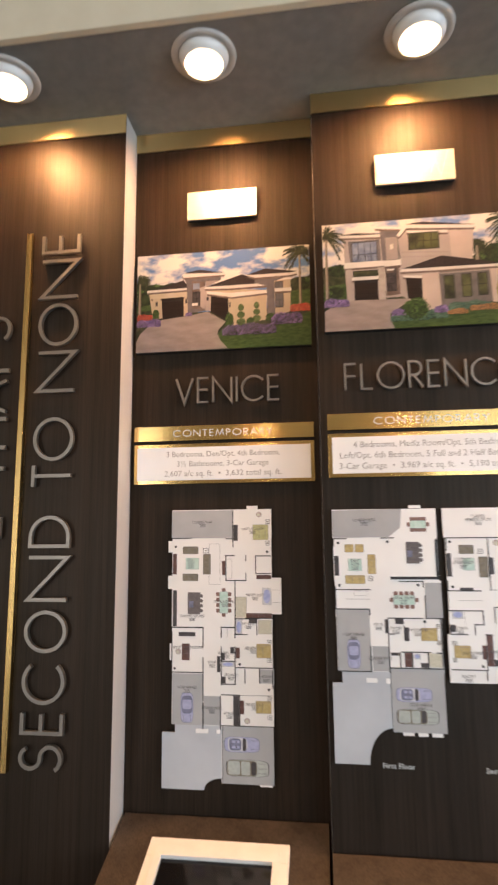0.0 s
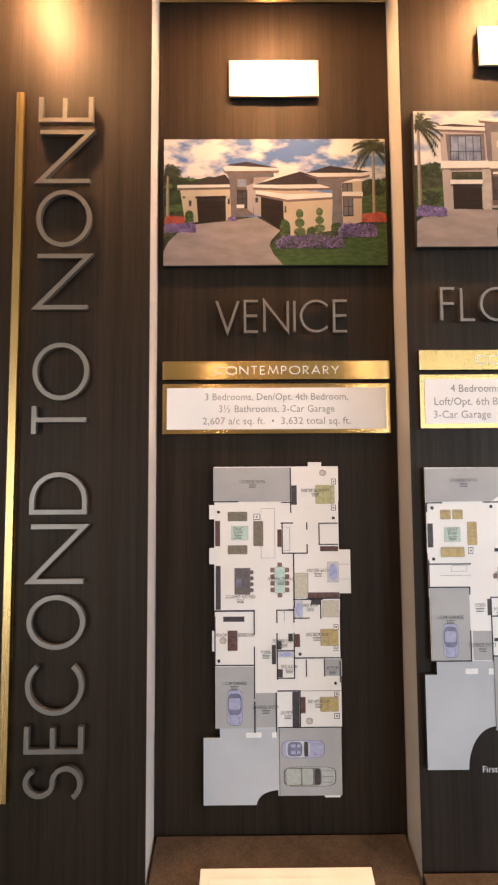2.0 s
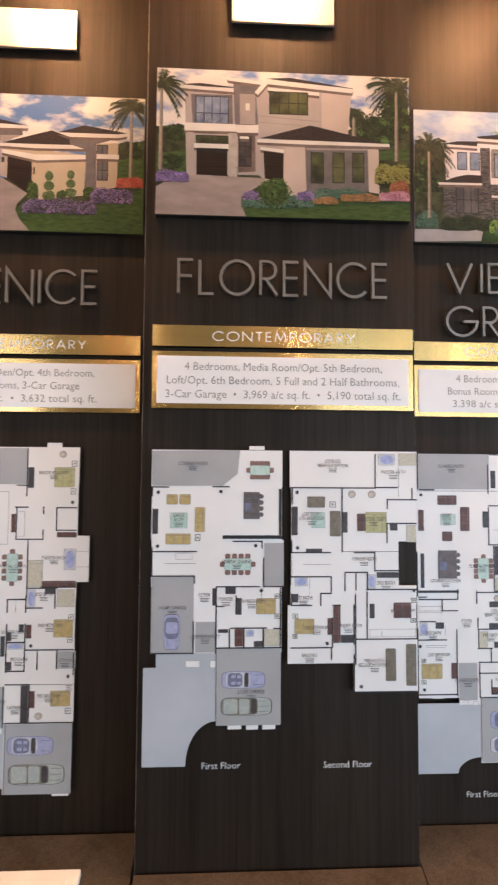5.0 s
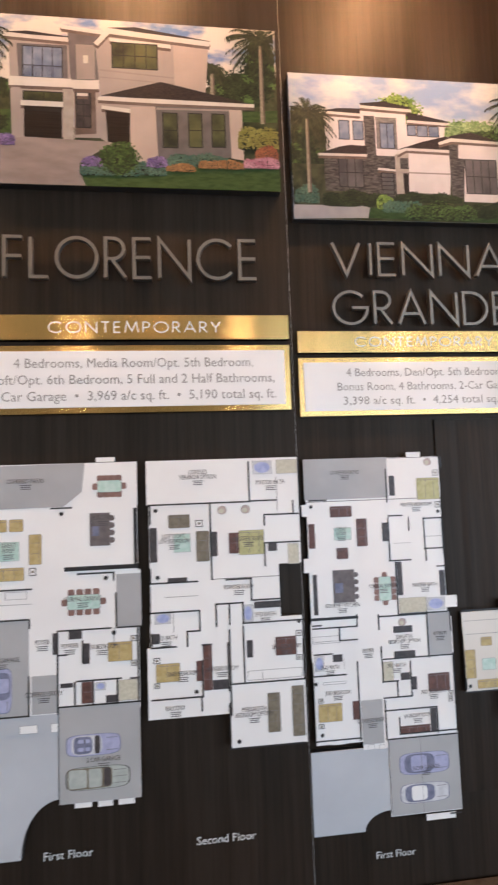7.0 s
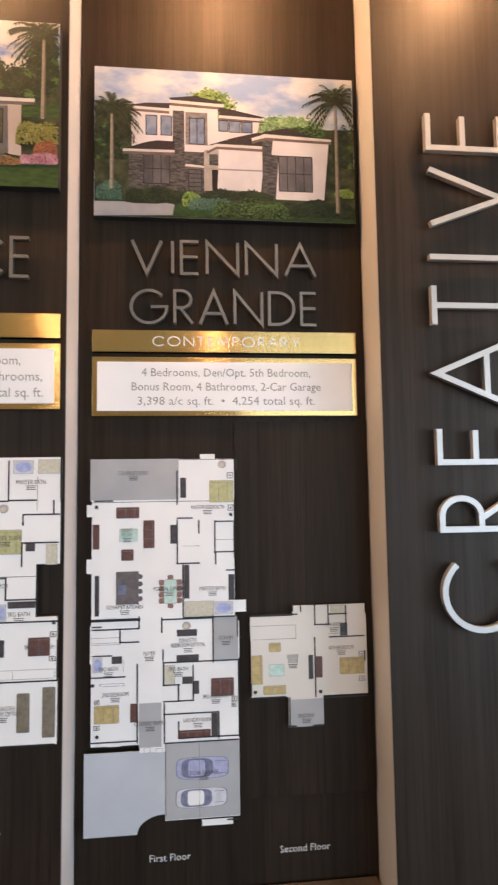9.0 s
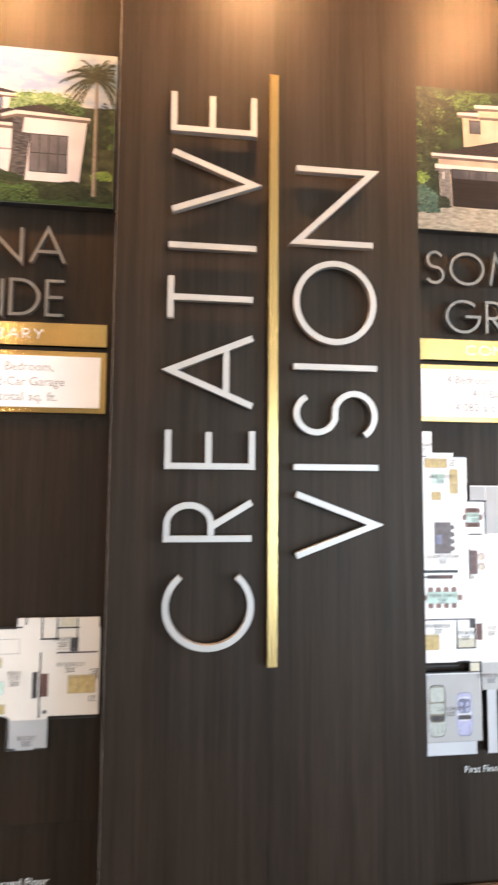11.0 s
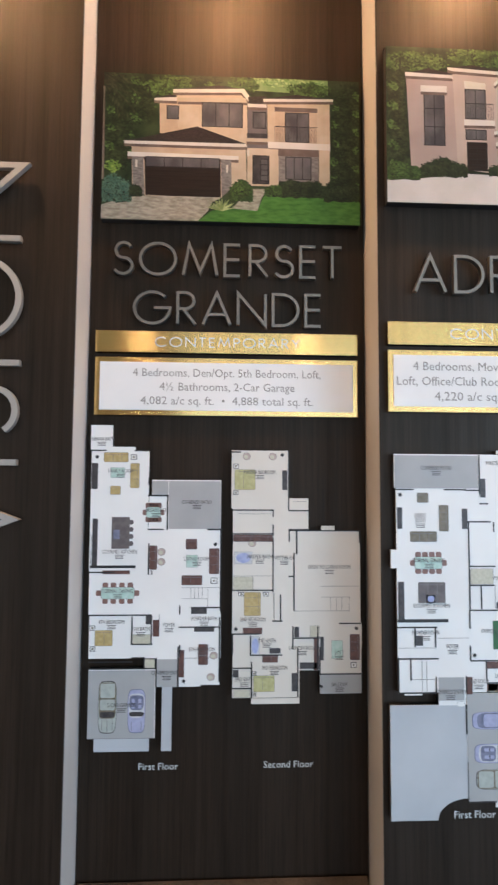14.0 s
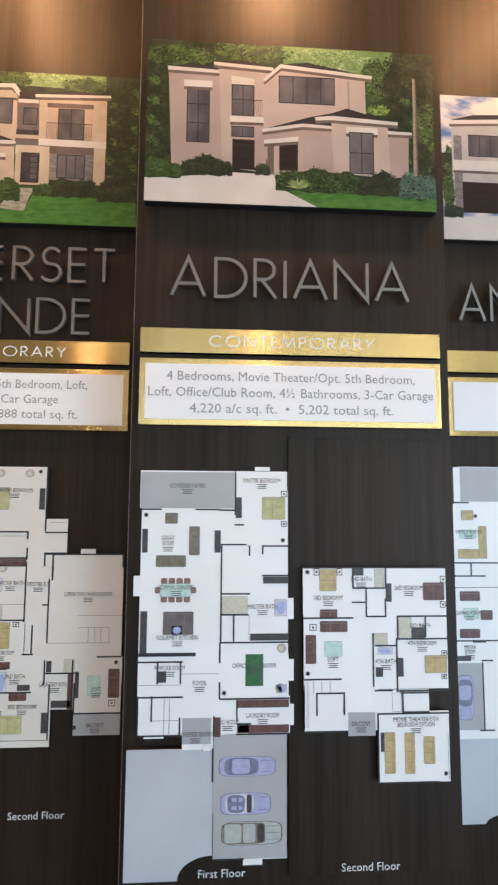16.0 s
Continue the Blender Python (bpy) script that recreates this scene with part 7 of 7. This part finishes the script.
p.patch(172, 1470, 181, 1502, "dark")
p.side_table(244, 1503, 254, 1513)
p.side_table(244, 1456, 253, 1465)
p.plant(247, 1435)
p.patch(216, 1368, 255, 1378, "dark")
p.patch(152, 1322, 191, 1348, "beige")
p.tub(234, 1318, 253, 1343)
p.patch(196, 1281, 255, 1291, "dark")
p.tub(237, 1203, 253, 1214)
p.patch(189, 1213, 216, 1260, "green")
p.armchair(245, 1269)
p.armchair(243, 1209)
p.plant(156, 1203)
p.patch(176, 1181, 256, 1192, "brown")
p.patch(177, 1144, 256, 1155, "brown")
p.patch(141, 1139, 151, 1167, "brown")
p.patch(55, 1220, 67, 1236, "dark")
p.patch(178, 1139, 195, 1155, "beige")
p.car(149, 1080, 236, 1111, "blue")
p.car(152, 1025, 229, 1059, "sport")
p.car(154, 982, 246, 1018, "truck")
p.label(95, 1520, "COVERED PATIO")
p.label(213, 1529, "MASTER BEDROOM")
p.label(66, 1438, "GREAT ROOM")
p.label(80, 1362, "FORMAL DINING")
p.label(83, 1286, "GOURMET KITCHEN")
p.label(215, 1332, "MASTER BATH")
p.label(72, 1241, "POWDER ROOM")
p.label(118, 1218, "FOYER")
p.label(202, 1243, "OFFICE/CLUB ROOM")
p.label(216, 1169, "LAUNDRY ROOM")
p.label(162, 1160, "MUD ROOM")
p.label(113, 1143, "COVERED ENTRY")
p.done()

p = FloorPlan(2.135, "out")
p.board(279, 1318, 510, 1392)
p.board(280, 1281, 510, 1318)
p.board(280, 1205, 510, 1281)
p.board(281, 1144, 397, 1205)
p.board(397, 1171, 478, 1204)
p.board(349, 1136, 392, 1172)
p.board(396, 1066, 509, 1171)
p.grey(349, 1136, 392, 1171)
p.wall(281, 1392, 511, 1392)
p.wall(280, 1314, 358, 1314)
p.wall(359, 1360, 359, 1392)
p.wall(359, 1360, 412, 1360)
p.wall(412, 1360, 412, 1391)
p.wall(380, 1316, 380, 1360)
p.wall(380, 1316, 411, 1316)
p.wall(411, 1316, 411, 1343)
p.wall(358, 1338, 380, 1338)
p.wall(431, 1316, 509, 1316)
p.wall(430, 1281, 430, 1316)
p.wall(430, 1281, 511, 1281)
p.wall(390, 1210, 390, 1289)
p.wall(428, 1203, 428, 1281)
p.wall(427, 1202, 509, 1202)
p.wall(394, 1271, 428, 1271)
p.wall(281, 1221, 338, 1221)
p.wall(281, 1212, 281, 1149, 0.9)
p.wall(300, 1200, 343, 1200)
p.wall(300, 1168, 300, 1200)
p.wall(281, 1143, 344, 1143, 3.0)
p.wall(343, 1169, 343, 1200)
p.wall(436, 1171, 436, 1201)
p.wall(436, 1170, 477, 1170)
p.wall(396, 1168, 509, 1168)
p.wall(396, 1068, 396, 1168)
p.wall(398, 1066, 490, 1066)
p.wall(434, 1199, 478, 1199)
p.wall(393, 1203, 419, 1203)
p.wall(475, 1285, 475, 1316)
p.wall(286, 1149, 286, 1219, 0.7)
p.wall(295, 1201, 295, 1218, 0.7)
p.wall(308, 1201, 308, 1218, 0.7)
p.wall(321, 1201, 321, 1218, 0.7)
p.outline(419, 1171, 434, 1199)
p.wall(507, 1068, 507, 1138, 0.7)
p.sofa(306, 1356, 332, 1389, "tan")
p.side_table(296, 1380, 305, 1391)
p.side_table(333, 1380, 342, 1391)
p.sofa(306, 1315, 333, 1327, "brown")
p.sofa(306, 1293, 349, 1309, "brown")
p.sofa(283, 1245, 299, 1288, "brown")
p.patch(313, 1256, 340, 1278, "aqua")
p.side_table(289, 1295, 300, 1305)
p.plant(286, 1385)
p.plant(286, 1230)
p.patch(360, 1380, 376, 1391, "dark")
p.patch(394, 1360, 409, 1389, "beige")
p.sofa(473, 1341, 507, 1368, "brown")
p.side_table(501, 1368, 511, 1379)
p.side_table(500, 1329, 509, 1339)
p.patch(412, 1339, 421, 1367, "dark")
p.patch(432, 1283, 452, 1314, "beige")
p.patch(452, 1282, 474, 1298, "dark")
p.tub(397, 1258, 421, 1268)
p.patch(394, 1224, 405, 1238, "dark")
p.patch(392, 1273, 413, 1290, "beige")
p.sofa(473, 1229, 508, 1255, "tan")
p.side_table(500, 1255, 509, 1263)
p.side_table(499, 1219, 508, 1227)
p.patch(429, 1224, 438, 1252, "dark")
p.sofa(406, 1080, 422, 1140, "tan")
p.sofa(438, 1079, 453, 1139, "tan")
p.sofa(468, 1093, 485, 1133, "tan")
p.plant(502, 1078)
p.patch(400, 1112, 405, 1140, "dark")
p.label(319, 1345, "3RD BEDROOM")
p.label(372, 1374, "2ND BATH")
p.label(449, 1360, "2ND BEDROOM")
p.label(326, 1251, "LOFT")
p.label(469, 1274, "4TH BEDROOM")
p.label(466, 1301, "3RD BATH")
p.label(410, 1247, "4TH BATH")
p.label(456, 1159, "MOVIE THEATER/5TH BEDROOM OPTION")
p.label(369, 1154, "BALCONY")
p.done()

p = FloorPlan(2.668, "in")
p.board(31, 1495, 47, 1560)
p.board(47, 1496, 170, 1561)
p.board(33, 1362, 166, 1496)
p.board(31, 1216, 160, 1362)
p.board(28, 1089, 154, 1216)
p.grey(49, 1498, 170, 1560)
p.grey(28, 1104, 79, 1216)
p.drive(29, 950, 199, 1101, 124, 24)
p.wall(37, 1496, 63, 1496)
p.wall(35, 1495, 35, 1559)
p.wall(35, 1389, 164, 1389)
p.wall(64, 1366, 64, 1389)
p.wall(35, 1366, 89, 1366)
p.wall(34, 1346, 162, 1346, 0.9)
p.wall(31, 1254, 158, 1254)
p.wall(64, 1252, 85, 1252)
p.wall(78, 1220, 97, 1220)
p.wall(79, 1104, 79, 1216)
p.wall(71, 1103, 96, 1103)
p.sofa(49, 1465, 71, 1482, "tan")
p.sofa(80, 1397, 94, 1454, "tan")
p.sofa(41, 1397, 79, 1413, "tan")
p.patch(44, 1433, 75, 1447, "aqua")
p.plant(75, 1472)
p.sofa(42, 1323, 78, 1339, "brown")
p.sofa(40, 1259, 76, 1274, "brown")
p.sofa(79, 1290, 100, 1306, "brown")
p.patch(48, 1292, 74, 1310, "aqua")
p.patch(30, 1220, 58, 1228, "dark")
p.car(30, 1120, 62, 1196, "blue")
p.label(61, 1444, "FAMILY ROOM")
p.label(58, 1302, "LIVING ROOM")
p.label(57, 1243, "MEDIA ROOM")
p.done()

# ---- floor tiles ----
base = bpy.data.objects["floor"]
tile = bpy.data.meshes.new("tile")
bm = slab(-0.298, 0.298, -0.298, 0.298, -0.004, 0.0, 0.001)
bm.to_mesh(tile)
bm.free()
tile.materials.append(TILE)
for i in range(15):
    for j in range(9):
        ob = new("tile", tile)
        ob.parent = base
        ob.location = (ROOM_L + 0.31 + 0.6 * i, ROOM_B + 0.31 + 0.6 * j, 0)
